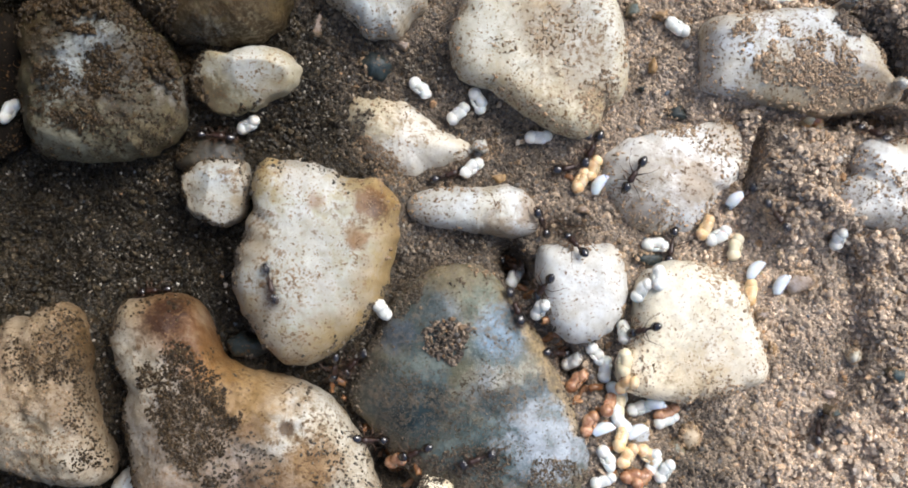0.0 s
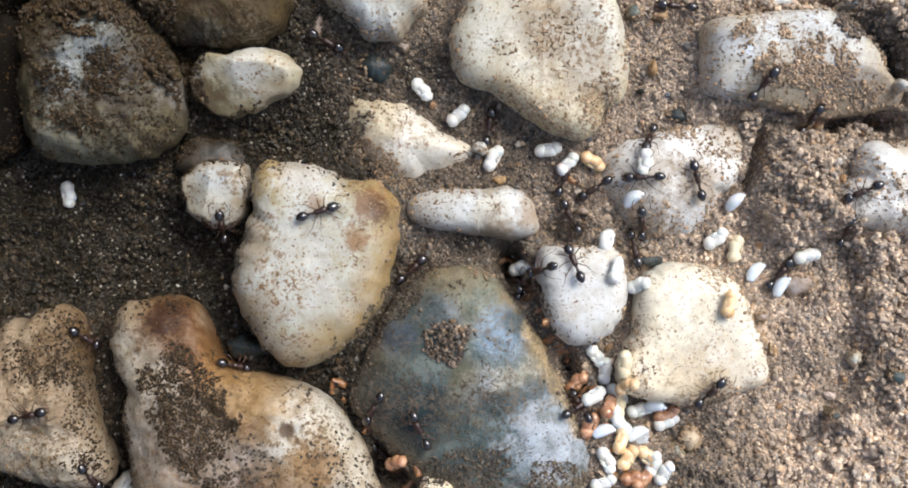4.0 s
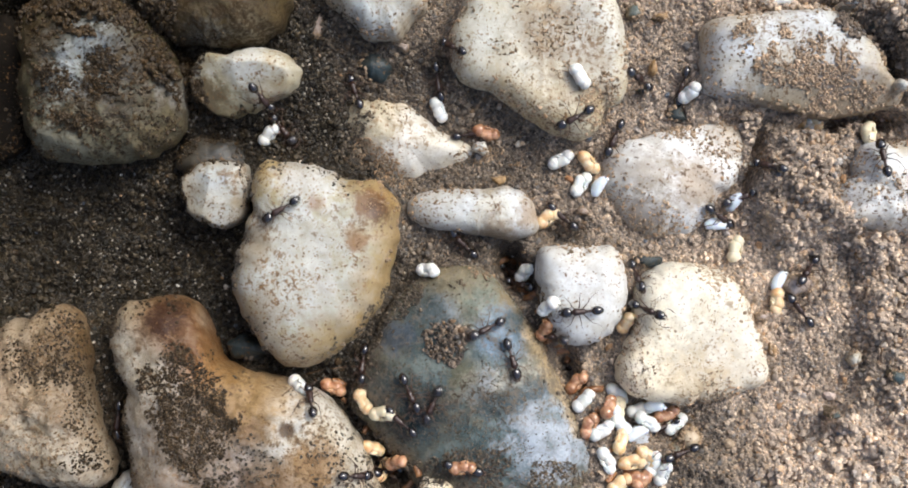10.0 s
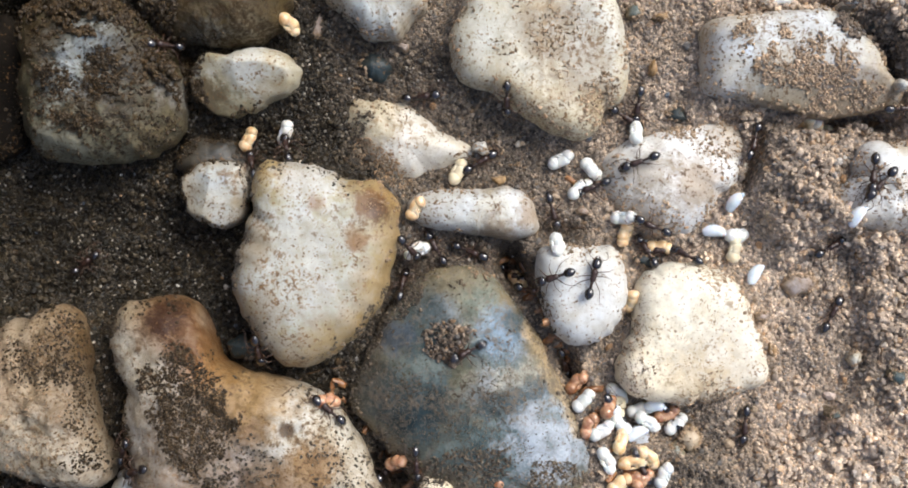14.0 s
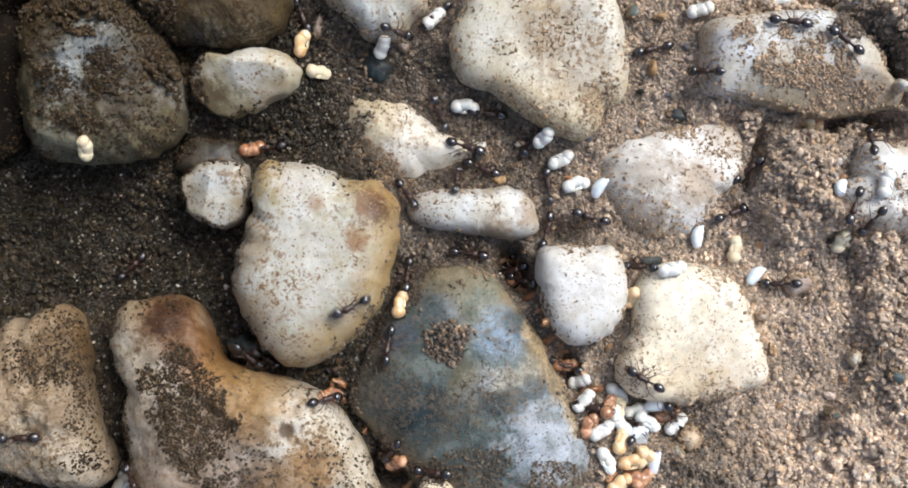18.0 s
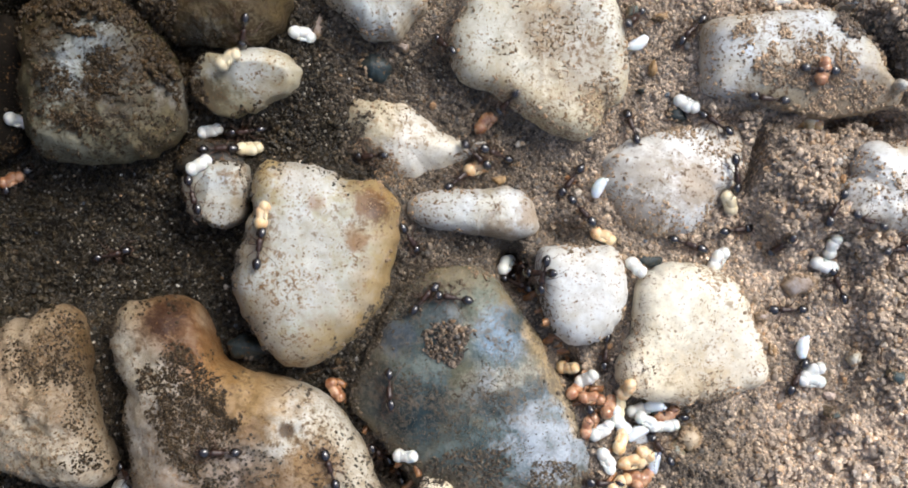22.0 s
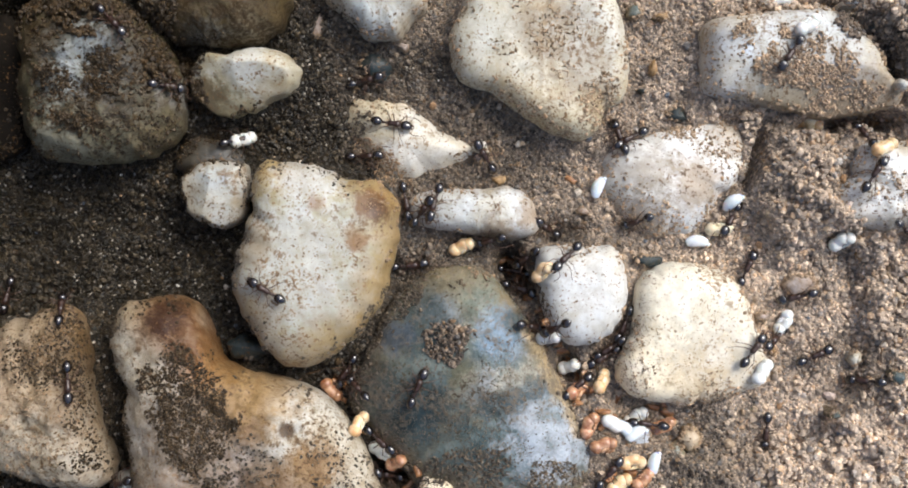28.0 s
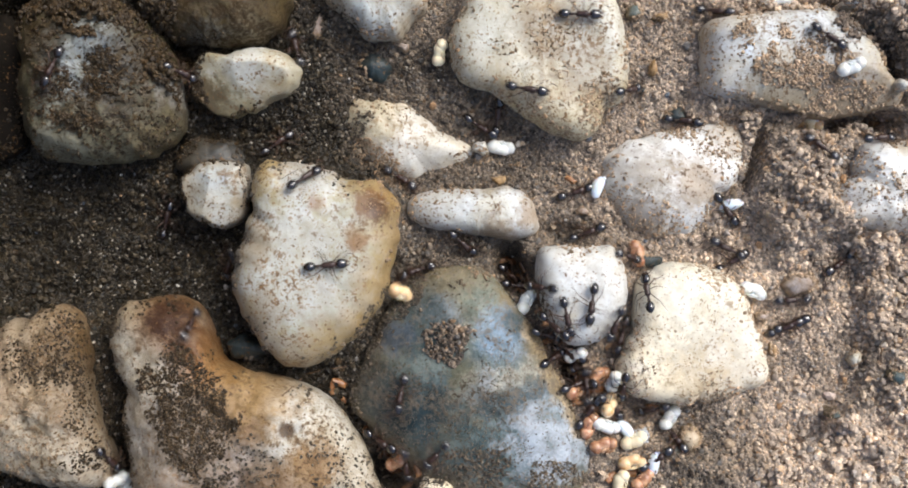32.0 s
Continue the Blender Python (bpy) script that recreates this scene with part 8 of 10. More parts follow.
    [(0, -10.2, -10.2, -101, 0), (1, -5.7, -20.2, -63, 0), (2, -6.1, -20.0, -34, 0), (3, -7.0, -17.2, -18, 0), (6, -5.7, -19.0, 162, 0), (7, -5.2, -19.4, -106, 0), (8, -5.4, -19.5, -166, 0), (9, -5.9, -20.0, 153, 0), (10, -5.9, -19.7, -180, 0), (11, -10.8, -12.5, 167, 0), (12, -12.3, -5.9, 66, 0), (13, -10.9, -13.3, 6, 0), (14, -10.5, -13.8, 138, 0), (17, -10.8, -13.1, 8, 0), (18, -10.9, -13.1, 9, 0), (19, -5.9, -14.6, -90, 0), (20, -5.5, -19.7, -0, 0), (21, -6.4, -19.2, -143, 0), (22, -6.7, -18.1, 135, 0), (23, -6.1, -19.9, 27, 0), (24, -5.0, -15.5, -0, 0), (25, -6.0, -14.2, 173, 0), (28, -7.7, -12.2, 140, 0), (29, -4.9, -12.2, -68, 0), (30, -4.6, -9.8, 107, 0), (31, -7.6, -6.3, -83, 0), (32, 10.2, -12.3, 15, 0)],
    [(0, -3.0, -17.2, -155, 0), (1, -4.1, -18.0, 133, 0), (2, -4.8, -14.7, -121, 0), (3, -6.1, -13.8, -95, 0), (6, -7.2, -13.1, 171, 0), (7, -10.0, -12.3, -36, 0), (8, -3.3, -17.4, -11, 0), (9, -0.4, -17.0, -81, 0), (10, 0.8, -18.3, -14, 0), (11, 13.0, -15.0, 90, 0), (12, 12.6, -0.1, 26, 0), (13, 12.6, 2.3, -170, 0), (14, 16.3, -0.9, 118, 0), (17, 12.8, 11.1, -45, 0), (18, 8.1, 4.9, 96, 0), (19, 14.1, 6.5, -111, 0), (20, 8.5, 6.6, 90, 0), (21, 10.4, 1.7, 45, 0), (22, 10.8, 2.7, -47, 0), (23, 6.0, 5.8, 11, 0), (24, -5.3, -7.2, 34, 0), (25, -0.8, -4.9, -108, 0), (28, 3.3, 0.6, -164, 0), (29, 2.3, 0.0, -76, 0), (30, 1.8, -0.5, 54, 0), (31, -3.7, 3.5, -99, 0), (32, -4.8, 5.4, -31, 0)],
    [(0, 1.9, -17.7, -158, 0), (1, 2.2, -12.7, -92, 0), (2, 0.3, -13.0, -167, 0), (3, -0.7, -17.0, -159, 0), (6, -6.3, -9.5, -154, 0), (7, -7.6, -6.7, -118, 0), (8, -1.2, 2.1, 106, 0), (9, -4.0, -12.6, 18, 0), (10, -3.5, -12.3, -66, 0), (11, 6.1, -7.7, -54, 0), (12, -8.3, -10.8, -142, 0), (13, -5.0, -19.2, -68, 3), (21, -5.0, -19.2, -37, 3), (22, -4.6, -20.0, -68, 0), (23, -5.6, -20.2, -135, 0), (24, -4.9, -19.6, -34, 0), (25, -4.3, -20.1, -56, 0), (28, -5.9, -19.9, 159, 0), (29, -5.2, -17.5, 169, 0), (30, -5.1, -16.5, -54, 0), (31, -6.8, -16.6, -117, 0), (32, -5.9, -16.4, -30, 0)],
    [(0, -25.9, -4.5, -174, 0), (1, -35.8, 3.3, -149, 0), (2, -31.6, -8.7, -74, 0), (3, -30.4, -17.8, -103, 0), (6, -28.4, -20.9, -25, 3), (7, -29.2, -18.4, -60, 0), (8, -29.8, -20.7, 135, 0), (9, -26.9, -19.0, 108, 0), (10, -29.9, -20.7, 143, 0), (11, -28.8, -18.7, -34, 0), (12, -19.0, -10.2, 82, 0), (13, -22.1, 10.0, -6, 0), (14, -16.9, 6.4, 110, 0), (17, -5.1, 11.1, 143, 0), (18, -4.1, 3.9, -54, 0), (19, -0.6, -0.6, -23, 0), (20, -0.8, -1.4, -172, 0), (21, 6.4, -4.7, 41, 0), (22, 5.5, -3.8, -22, 0), (23, 10.4, -9.4, 53, 0), (24, 10.7, -10.0, -131, 0), (25, 11.3, -8.6, -84, 0), (28, 12.8, -9.6, -150, 0), (29, 12.5, -10.0, -9, 0), (30, 13.7, -11.7, -78, 0), (31, 14.0, -10.5, -108, 0), (32, 14.4, -11.6, -94, 0)],
    [(0, 4.9, -5.6, -68, 0), (1, 3.1, -6.9, -14, 0), (2, 8.4, -5.5, -173, 0), (3, 6.8, -4.6, 151, 0), (6, 6.2, -1.2, 13, 0), (7, 8.1, -6.6, 120, 0), (8, 5.4, -4.6, -45, 0), (9, 7.1, -6.4, -24, 0), (10, 10.5, -5.5, -175, 0), (11, 9.5, -5.9, -171, 0), (12, 8.1, -7.0, 149, 0), (13, 7.7, -7.4, 135, 0), (14, 6.8, -4.2, -14, 0), (17, 5.8, -4.5, -45, 0), (18, 9.8, -10.2, 162, 0), (19, 3.2, -5.8, 17, 0), (20, 6.2, -8.0, -70, 0), (21, 7.8, -11.8, 142, 0), (22, -2.3, -4.8, 48, 0), (23, 1.3, -2.4, -72, 0), (24, 2.3, -0.7, -18, 0), (25, 1.3, 0.0, -18, 0), (28, 2.5, 7.6, 123, 0), (29, 6.9, 8.6, 142, 0), (30, 1.0, 17.3, -90, 0), (31, -1.6, 13.0, 85, 0), (32, 2.3, 10.1, -33, 0)],
    [(0, 5.5, -1.9, -27, 0), (1, 2.1, -1.3, 6, 0), (2, 7.1, -0.6, -96, 0), (3, 10.3, -2.2, -173, 0), (6, 9.9, -0.4, -18, 0), (7, 13.8, -7.9, -9, 0), (8, 13.8, -7.3, -65, 0), (9, 9.3, -5.1, 124, 0), (10, 4.6, -9.6, -72, 0), (11, 10.6, -11.3, -27, 0), (12, 10.9, 1.9, 21, 0), (13, 9.1, 2.1, -97, 0), (14, 8.4, 2.9, -72, 0), (17, 5.1, -2.2, 31, 0), (18, 7.6, 1.2, 74, 0), (19, 7.7, 0.6, -53, 0), (20, 7.7, 0.0, 127, 0), (21, 8.1, -0.2, 66, 0), (22, 10.0, 5.5, -127, 0), (23, 5.6, -1.2, -158, 0), (24, 5.6, -2.0, 39, 0), (25, 7.1, 0.3, -139, 0), (28, 6.6, -1.2, -141, 0), (29, 5.7, -1.5, 22, 0), (30, 16.7, -3.3, -153, 0), (31, 6.2, -6.0, -21, 0), (32, 9.4, -5.9, -77, 0)],
    [(0, -20.5, 8.8, -5, 0), (1, -9.1, 8.3, -22, 0), (2, -4.7, 6.3, -18, 0), (3, -14.3, 2.1, -120, 0), (6, -1.1, 6.0, -148, 0), (7, -14.0, 0.3, 53, 0), (8, -8.4, 2.5, 158, 0), (9, -11.0, 2.0, -93, 0), (10, -13.8, 2.7, -148, 0), (11, -10.7, -0.2, 40, 0), (12, -6.5, 10.3, -112, 0), (13, -20.3, 14.3, 131, 0), (14, -21.3, 24.6, 90, 0), (29, -13.7, 24.6, -90, 0), (30, -13.6, 17.2, -9, 0), (31, -7.3, 14.6, -180, 0), (32, 22.3, 19.8, -11, 0)],
    [(0, 24.5, 4.0, 39, 0), (1, 21.3, 8.0, 80, 0), (2, 27.9, 11.5, 158, 0), (3, 29.7, 9.9, -140, 0), (6, 32.6, 17.3, 117, 0), (7, 34.4, 24.6, 90, 0), (8, 28.8, 20.2, 18, 0), (9, 24.4, 8.5, 82, 0), (10, 24.1, 4.1, 21, 0), (11, 24.1, 9.4, 98, 0), (12, 22.8, 9.6, 104, 0), (13, 26.6, 10.8, -153, 0), (14, 25.0, 8.7, -106, 0), (17, 27.8, 6.6, -135, 0), (18, 25.2, 6.1, 39, 0), (19, 15.6, 4.4, 122, 0), (20, 23.3, 1.2, 9, 0), (21, 23.4, 0.3, 117, 0), (22, 14.8, 18.8, -101, 0), (23, 16.8, 14.6, -101, 0), (24, 13.4, 9.1, -106, 0), (25, 9.4, 2.5, 22, 0), (28, 7.9, 1.7, 149, 0), (29, 7.4, 1.1, -97, 0), (30, 9.5, 1.7, -78, 0), (31, 9.2, 1.4, -108, 0), (32, 11.5, 0.8, 22, 0)],
    [(0, -7.2, -16.2, 173, 0), (1, -8.0, -15.1, -138, 0), (2, -15.5, -13.5, -66, 0), (3, -21.3, -9.6, -2, 0), (6, -13.0, -11.3, 18, 0), (7, -11.0, -6.6, 94, 0), (8, -19.9, -8.7, -4, 0), (9, -7.4, -14.4, 160, 0), (10, -11.8, -13.1, 108, 0), (11, -12.3, -7.7, -90, 0), (12, -10.8, -13.1, -18, 0), (13, -5.0, -19.2, -46, 3), (17, -5.0, -19.2, -11, 3), (18, -1.7, -19.0, -4, 0), (19, -2.0, -17.8, 170, 0), (20, -5.0, -19.2, -169, 3), (25, -5.0, -19.2, 118, 3), (28, -6.0, -16.3, -41, 0), (29, -5.6, -20.0, -27, 0), (30, -1.0, -8.0, 49, 0), (31, -5.8, -1.9, -7, 0), (32, 7.5, -7.9, -18, 0)],
]

# ---- the brood's ways: the same, and the number of the ant that carries it on from there, or -1 ----
BROOD_ROWS = [
    ('w', 'shifted about by the workers', [(0, -42.7, 9.6, -0, 0, -1), (1, -42.7, 9.6, -0, 0, -1), (2, -37.5, 9.4, 80, 0, -1), (3, -30.5, 4.3, -40, 0, -1), (6, -42.7, 4.3, -180, 0, -1), (21, -42.7, 10.7, -0, 0, -1), (22, -37.4, 10.5, -10, 0, -1), (23, -38.0, 16.7, 0, 0, -1), (24, -42.7, 16.9, -180, 0, -1), (32, -42.7, 16.9, -180, 0, -1)]),
    ('w', 'carried across the nest by workers', [(0, 5.0, -2.5, 66, 3, -1), (1, 9.5, 7.5, -10, 0, -1), (2, 10.2, 7.9, 60, 0, -1), (3, 9.2, 7.6, 40, 0, -1), (6, 11.2, 5.1, 60, 0, -1), (7, 11.2, 5.4, 60, 0, -1), (8, 11.1, 5.3, 60, 0, -1), (9, 15.3, 10.0, 80, 0, -1), (10, 10.3, 13.7, -60, 0, -1), (11, 12.5, 13.3, -50, 0, 46), (12, 23.4, 20.4, 0, 0, 46), (13, 5.8, 10.9, -60, 0, 46), (14, 15.5, 9.2, 80, 0, 46), (17, 25.7, 20.3, 10, 0, -1), (18, 21.2, 19.9, 10, 0, -1), (19, 17.6, 13.4, 20, 0, 0), (20, 18.0, 11.2, 85, 0, -1), (21, 18.1, 24.6, 90, 0, -1), (32, 18.1, 24.6, 90, 0, -1)]),
    ('w', 'carried across the nest by workers', [(0, -37.8, 11.1, 60, 0, -1), (1, -35.4, 2.6, -10, 0, -1), (2, -36.7, -1.1, -30, 0, -1), (3, -31.2, -9.0, 90, 0, -1), (4, -42.7, -9.4, -180, 0, -1), (32, -42.7, -9.4, -180, 0, -1)]),
    ('w', 'carried across the nest by workers', [(0, -17.6, 10.4, 25, 0, -1), (1, -6.1, 7.3, 0, 0, -1), (2, -31.7, -9.1, 60, 0, 54), (3, -31.1, -19.0, 90, 0, -1), (4, -33.1, -24.6, -90, 0, -1), (32, -33.1, -24.6, -90, 0, -1)]),
    ('w', 'carried across the nest by workers', [(0, -2.8, 13.1, -40, 0, -1), (3, -2.8, 13.1, -40, 0, -1), (6, -2.2, 13.2, -60, 0, -1), (7, -2.9, 13.4, 70, 0, -1), (8, -2.2, 14.2, 70, 0, -1), (9, -2.3, 14.5, -60, 0, -1), (10, -16.0, 9.7, 50, 0, -1), (11, -26.1, 2.0, 80, 0, -1), (12, -32.0, -12.7, 80, 0, -1), (13, -28.4, -20.9, -70, 3, -1), (32, -28.4, -20.9, -70, 3, -1)]),
    ('w', 'carried across the nest by workers', [(0, 0.4, 11.1, 40, 0, -1), (7, 0.4, 11.1, 40, 0, -1), (8, -0.4, 12.2, 70, 0, -1), (9, -2.8, 13.0, 60, 0, -1), (10, -1.3, 11.6, -70, 0, 27), (11, 2.3, 5.9, 10, 0, -1), (12, 5.0, -2.5, -72, 3, -1), (13, 5.1, -2.0, -40, 0, -1), (14, -14.4, 9.6, 70, 0, 25), (17, -11.2, 17.9, 20, 0, -1), (18, -5.8, 16.9, 60, 0, -1), (19, -19.2, 10.3, 50, 0, -1), (20, -25.0, 6.1, 80, 0, -1), (21, -35.9, 6.4, 10, 0, -1), (22, -21.0, 6.3, 30, 0, -1), (23, -8.9, 7.5, -10, 0, -1), (24, -16.0, 8.2, 40, 0, -1), (25, -13.4, 8.3, 60, 0, 6), (28, -18.3, 9.0, 10, 0, -1), (29, -20.0, 8.4, 60, 0, -1), (30, -25.1, 3.8, -50, 0, -1), (31, -31.3, -5.3, 70, 0, 18), (32, -28.7, -19.8, 20, 0, -1)]),
    ('w', 'carried across the nest by workers', [(0, 2.0, 12.2, -60, 0, -1), (1, 5.2, 14.0, 80, 0, 31), (2, 7.4, 5.9, 5, 0, 31), (3, 3.5, 10.1, 60, 0, -1), (6, 2.3, -0.0, 80, 0, -1), (7, -3.4, 5.5, 70, 0, 50), (8, -3.6, 3.1, 10, 0, 50), (9, -1.6, -0.9, 30, 0, -1), (10, -1.9, -2.5, 0, 0, -1), (11, 5.0, -2.5, 1, 3, -1), (13, 5.0, -2.5, 167, 3, -1), (14, -3.3, -0.5, 30, 0, -1), (17, 2.3, 12.4, 70, 0, -1), (18, 1.0, 11.9, 0, 0, -1), (19, 1.1, 24.6, 90, 0, -1), (20, -0.4, 12.0, -10, 0, -1), (21, -0.5, 24.6, 90, 0, -1), (22, -13.1, 17.9, -10, 0, -1), (23, -5.3, 17.6, 0, 0, -1), (24, -5.5, 24.6, 90, 0, -1), (29, -12.4, 24.6, -90, 0, -1), (30, -12.4, 17.4, 40, 0, -1), (31, -6.1, 16.3, 20, 0, -1), (32, -6.2, 24.6, 90, 0, -1)]),
    ('w', 'shifted about by the workers', [(0, 7.3, 9.2, 0, 0, -1), (1, 8.0, 9.4, -20, 0, -1), (2, 8.8, 7.1, 30, 0, -1), (3, 7.8, 8.5, 0, 0, -1), (6, 9.2, 7.3, 25, 0, -1), (19, 9.2, 7.3, 25, 0, -1), (20, 9.5, 7.4, 40, 0, -1), (21, 5.0, -2.5, -114, 3, -1), (32, 5.0, -2.5, -114, 3, -1)]),
    ('w', 'shifted about by the workers', [(0, 1.5, 6.4, 40, 0, -1), (1, 4.2, 7.1, 60, 0, -1), (2, -2.2, 5.1, -10, 0, -1), (3, 5.0, -2.5, -46, 3, -1), (32, 5.0, -2.5, -46, 3, -1)]),
    ('w', 'carried across the nest by workers', [(0, -6.3, -5.5, -60, 0, -1), (1, 1.2, -15.6, 50, 0, -1), (2, -7.6, -17.0, 5, 0, -1), (3, -5.0, -19.2, -39, 3, -1), (7, 0.8, -24.6, 90, 0, -1), (8, 0.8, -17.5, -25, 0, -1), (9, -3.5, -18.1, 10, 0, -1), (10, -5.0, -19.2, -163, 3, -1), (20, -5.0, -19.2, -72, 3, -1), (21, -4.8, -20.4, 40, 0, -1), (22, -3.8, -17.5, 0, 0, -1), (23, -7.3, -13.7, 0, 0, -1), (24, -5.4, -19.9, -20, 0, -1), (25, -9.3, -13.9, 45, 0, -1), (28, -6.0, -17.6, -30, 0, 59), (29, -5.3, -20.2, 80, 0, -1), (30, 9.1, -9.4, -20, 0, -1), (31, 9.8, -9.2, 30, 0, -1), (32, 10.7, -9.3, 20, 0, -1)]),
    ('w', 'carried across the nest by workers', [(0, 5.4, -3.5, 60, 0, -1), (1, 5.5, -1.9, 10, 0, -1), (2, 11.1, 4.3, 80, 0, -1), (3, 13.1, 0.0, 80, 0, -1), (6, 11.7, 0.1, 60, 0, -1), (7, 10.6, -0.0, 20, 0, -1), (8, 8.8, 1.2, 60, 0, -1), (9, 11.0, 5.0, 60, 0, -1), (13, 10.9, 5.1, 60, 0, -1), (14, 10.9, 4.6, 40, 0, -1), (17, 10.5, 4.9, 20, 0, -1), (18, 10.5, 5.0, 20, 0, -1), (19, 11.3, 5.8, 35, 0, 1), (20, 10.1, 2.6, 70, 0, 1), (21, 8.5, 3.5, 0, 0, 1), (22, 22.5, -1.2, 60, 0, 1), (23, 16.2, -3.3, -30, 0, -1), (24, 15.7, -2.7, -40, 0, -1), (25, 15.4, -2.2, -60, 0, -1), (28, 32.8, 0.5, 40, 0, -1), (29, 36.2, -1.4, 20, 0, -1), (30, 25.6, -2.7, -40, 0, -1), (31, 24.8, -1.2, -50, 0, -1), (32, 25.4, -4.1, -20, 0, -1)]),
    ('w', 'carried across the nest by workers', [(0, 19.2, 18.3, -40, 0, -1), (1, 25.6, 20.4, 80, 0, -1), (2, 25.9, 24.6, 90, 0, -1), (14, 30.1, 24.6, -90, 0, -1), (17, 29.5, 20.4, 0, 0, -1), (18, 30.1, 24.6, 90, 0, -1), (25, 30.6, 24.6, -90, 0, -1), (28, 28.9, 17.8, 30, 0, -1), (29, 30.6, 24.6, 90, 0, -1), (31, 30.8, 10.7, 54, 3, -1), (32, 32.4, 14.6, 20, 0, -1)]),
    ('w', 'carried across the nest by workers', [(0, 15.9, -4.0, 60, 0, -1), (1, 15.9, -4.2, 20, 0, -1), (2, 16.0, -4.1, 50, 0, -1), (3, 15.9, -3.9, 60, 0, -1), (6, 15.6, -2.2, -50, 0, 42), (7, 16.2, 2.5, 0, 0, 42), (8, 16.2, 0.5, -35, 0, -1), (9, 22.0, 0.8, 0, 0, -1), (10, 30.8, 10.7, 49, 3, -1), (14, 30.8, 10.7, -4, 3, -1), (17, 36.2, 10.5, 80, 0, -1), (18, 35.3, 4.9, 80, 0, -1), (19, 33.3, -4.9, 80, 0, -1), (20, 30.7, -3.3, -10, 0, -1), (21, 33.0, -7.1, -70, 0, -1), (22, 30.5, -10.8, 40, 0, -1), (23, 26.2, -4.4, 10, 0, 10), (24, 28.8, -5.0, 30, 0, -1), (25, 42.7, -5.0, -0, 0, -1), (32, 42.7, -5.0, -0, 0, -1)]),
    ('w', 'shifted about by the workers', [(0, 17.1, -3.2, 80, 0, -1), (1, 15.3, -2.7, 80, 0, -1), (2, 15.8, -1.0, 20, 0, -1), (3, 15.2, -2.8, 80, 0, -1), (6, 7.3, -0.5, 60, 0, 55), (7, 8.3, -5.6, -50, 0, -1), (8, 7.6, -5.5, -30, 0, 55), (9, 8.7, -7.6, -30, 0, 55), (10, 8.1, -5.1, -40, 0, -1), (11, 5.0, -2.5, 140, 3, -1), (32, 5.0, -2.5, 140, 3, -1)]),
    ('w', 'carried across the nest by workers', [(0, 17.4, -0.4, 0, 0, -1), (1, 16.9, -0.4, 10, 0, -1), (2, 19.8, -0.4, 70, 0, 30), (3, 18.5, 10.6, 10, 0, 30), (6, 11.6, 2.0, -30, 0, -1), (7, 5.0, -2.5, -146, 3, -1), (21, 5.0, -2.5, 151, 3, -1), (22, 4.3, -2.0, 60, 0, -1), (23, 5.0, -2.5, -29, 3, -1), (32, 5.0, -2.5, -29, 3, -1)]),
    ('w', 'carried across the nest by workers', [(0, 22.6, 0.5, 30, 0, -1), (3, 22.6, 0.5, 30, 0, -1), (6, 21.6, 0.4, 50, 0, -1), (7, 22.0, 0.4, 50, 0, -1), (8, 21.6, 0.4, 60, 0, -1), (9, 23.1, 1.0, 60, 0, -1), (10, 20.3, 12.9, 40, 0, -1), (11, 18.8, 13.2, 60, 0, -1), (12, 27.7, -5.9, 80, 0, 49), (13, 20.8, 0.6, 0, 0, -1), (14, 23.9, 0.6, 0, 0, -1), (17, 21.9, 0.6, 0, 0, -1), (18, 18.2, -2.3, 10, 0, -1), (19, 30.0, -3.6, 80, 0, -1), (20, 29.4, -2.6, 60, 0, -1), (21, 42.7, -2.7, -0, 0, -1), (22, 31.5, -1.8, -20, 0, 17), (23, 25.6, -2.8, 10, 0, -1), (24, 23.7, -1.4, -30, 0, -1), (25, 15.9, -4.5, 60, 0, -1), (28, 28.1, -6.6, 60, 0, -1), (29, 31.0, -1.3, -20, 0, -1), (30, 24.1, -0.9, 60, 0, -1), (31, -1.6, 13.0, 80, 0, 55), (32, 4.0, 8.3, -10, 0, -1)]),
    ('w', 'carried across the nest by workers', [(0, 32.5, 0.6, 85, 0, -1), (1, 32.5, 0.6, 85, 0, -1), (2, 31.9, 0.0, 85, 0, 28), (3, 27.4, -5.5, -30, 0, 28), (6, 35.1, 6.3, -60, 0, 28), (7, 34.7, 1.4, -40, 0, -1), (8, 42.7, 1.4, -0, 0, -1), (9, 34.1, 4.4, -40, 0, -1), (10, 42.7, 4.5, -0, 0, -1), (21, 42.7, 0.1, -180, 0, -1), (22, 31.8, 0.1, 80, 0, -1), (23, 19.4, 17.0, 80, 0, -1), (24, 19.6, 24.6, 90, 0, -1), (32, 19.6, 24.6, 90, 0, -1)]),
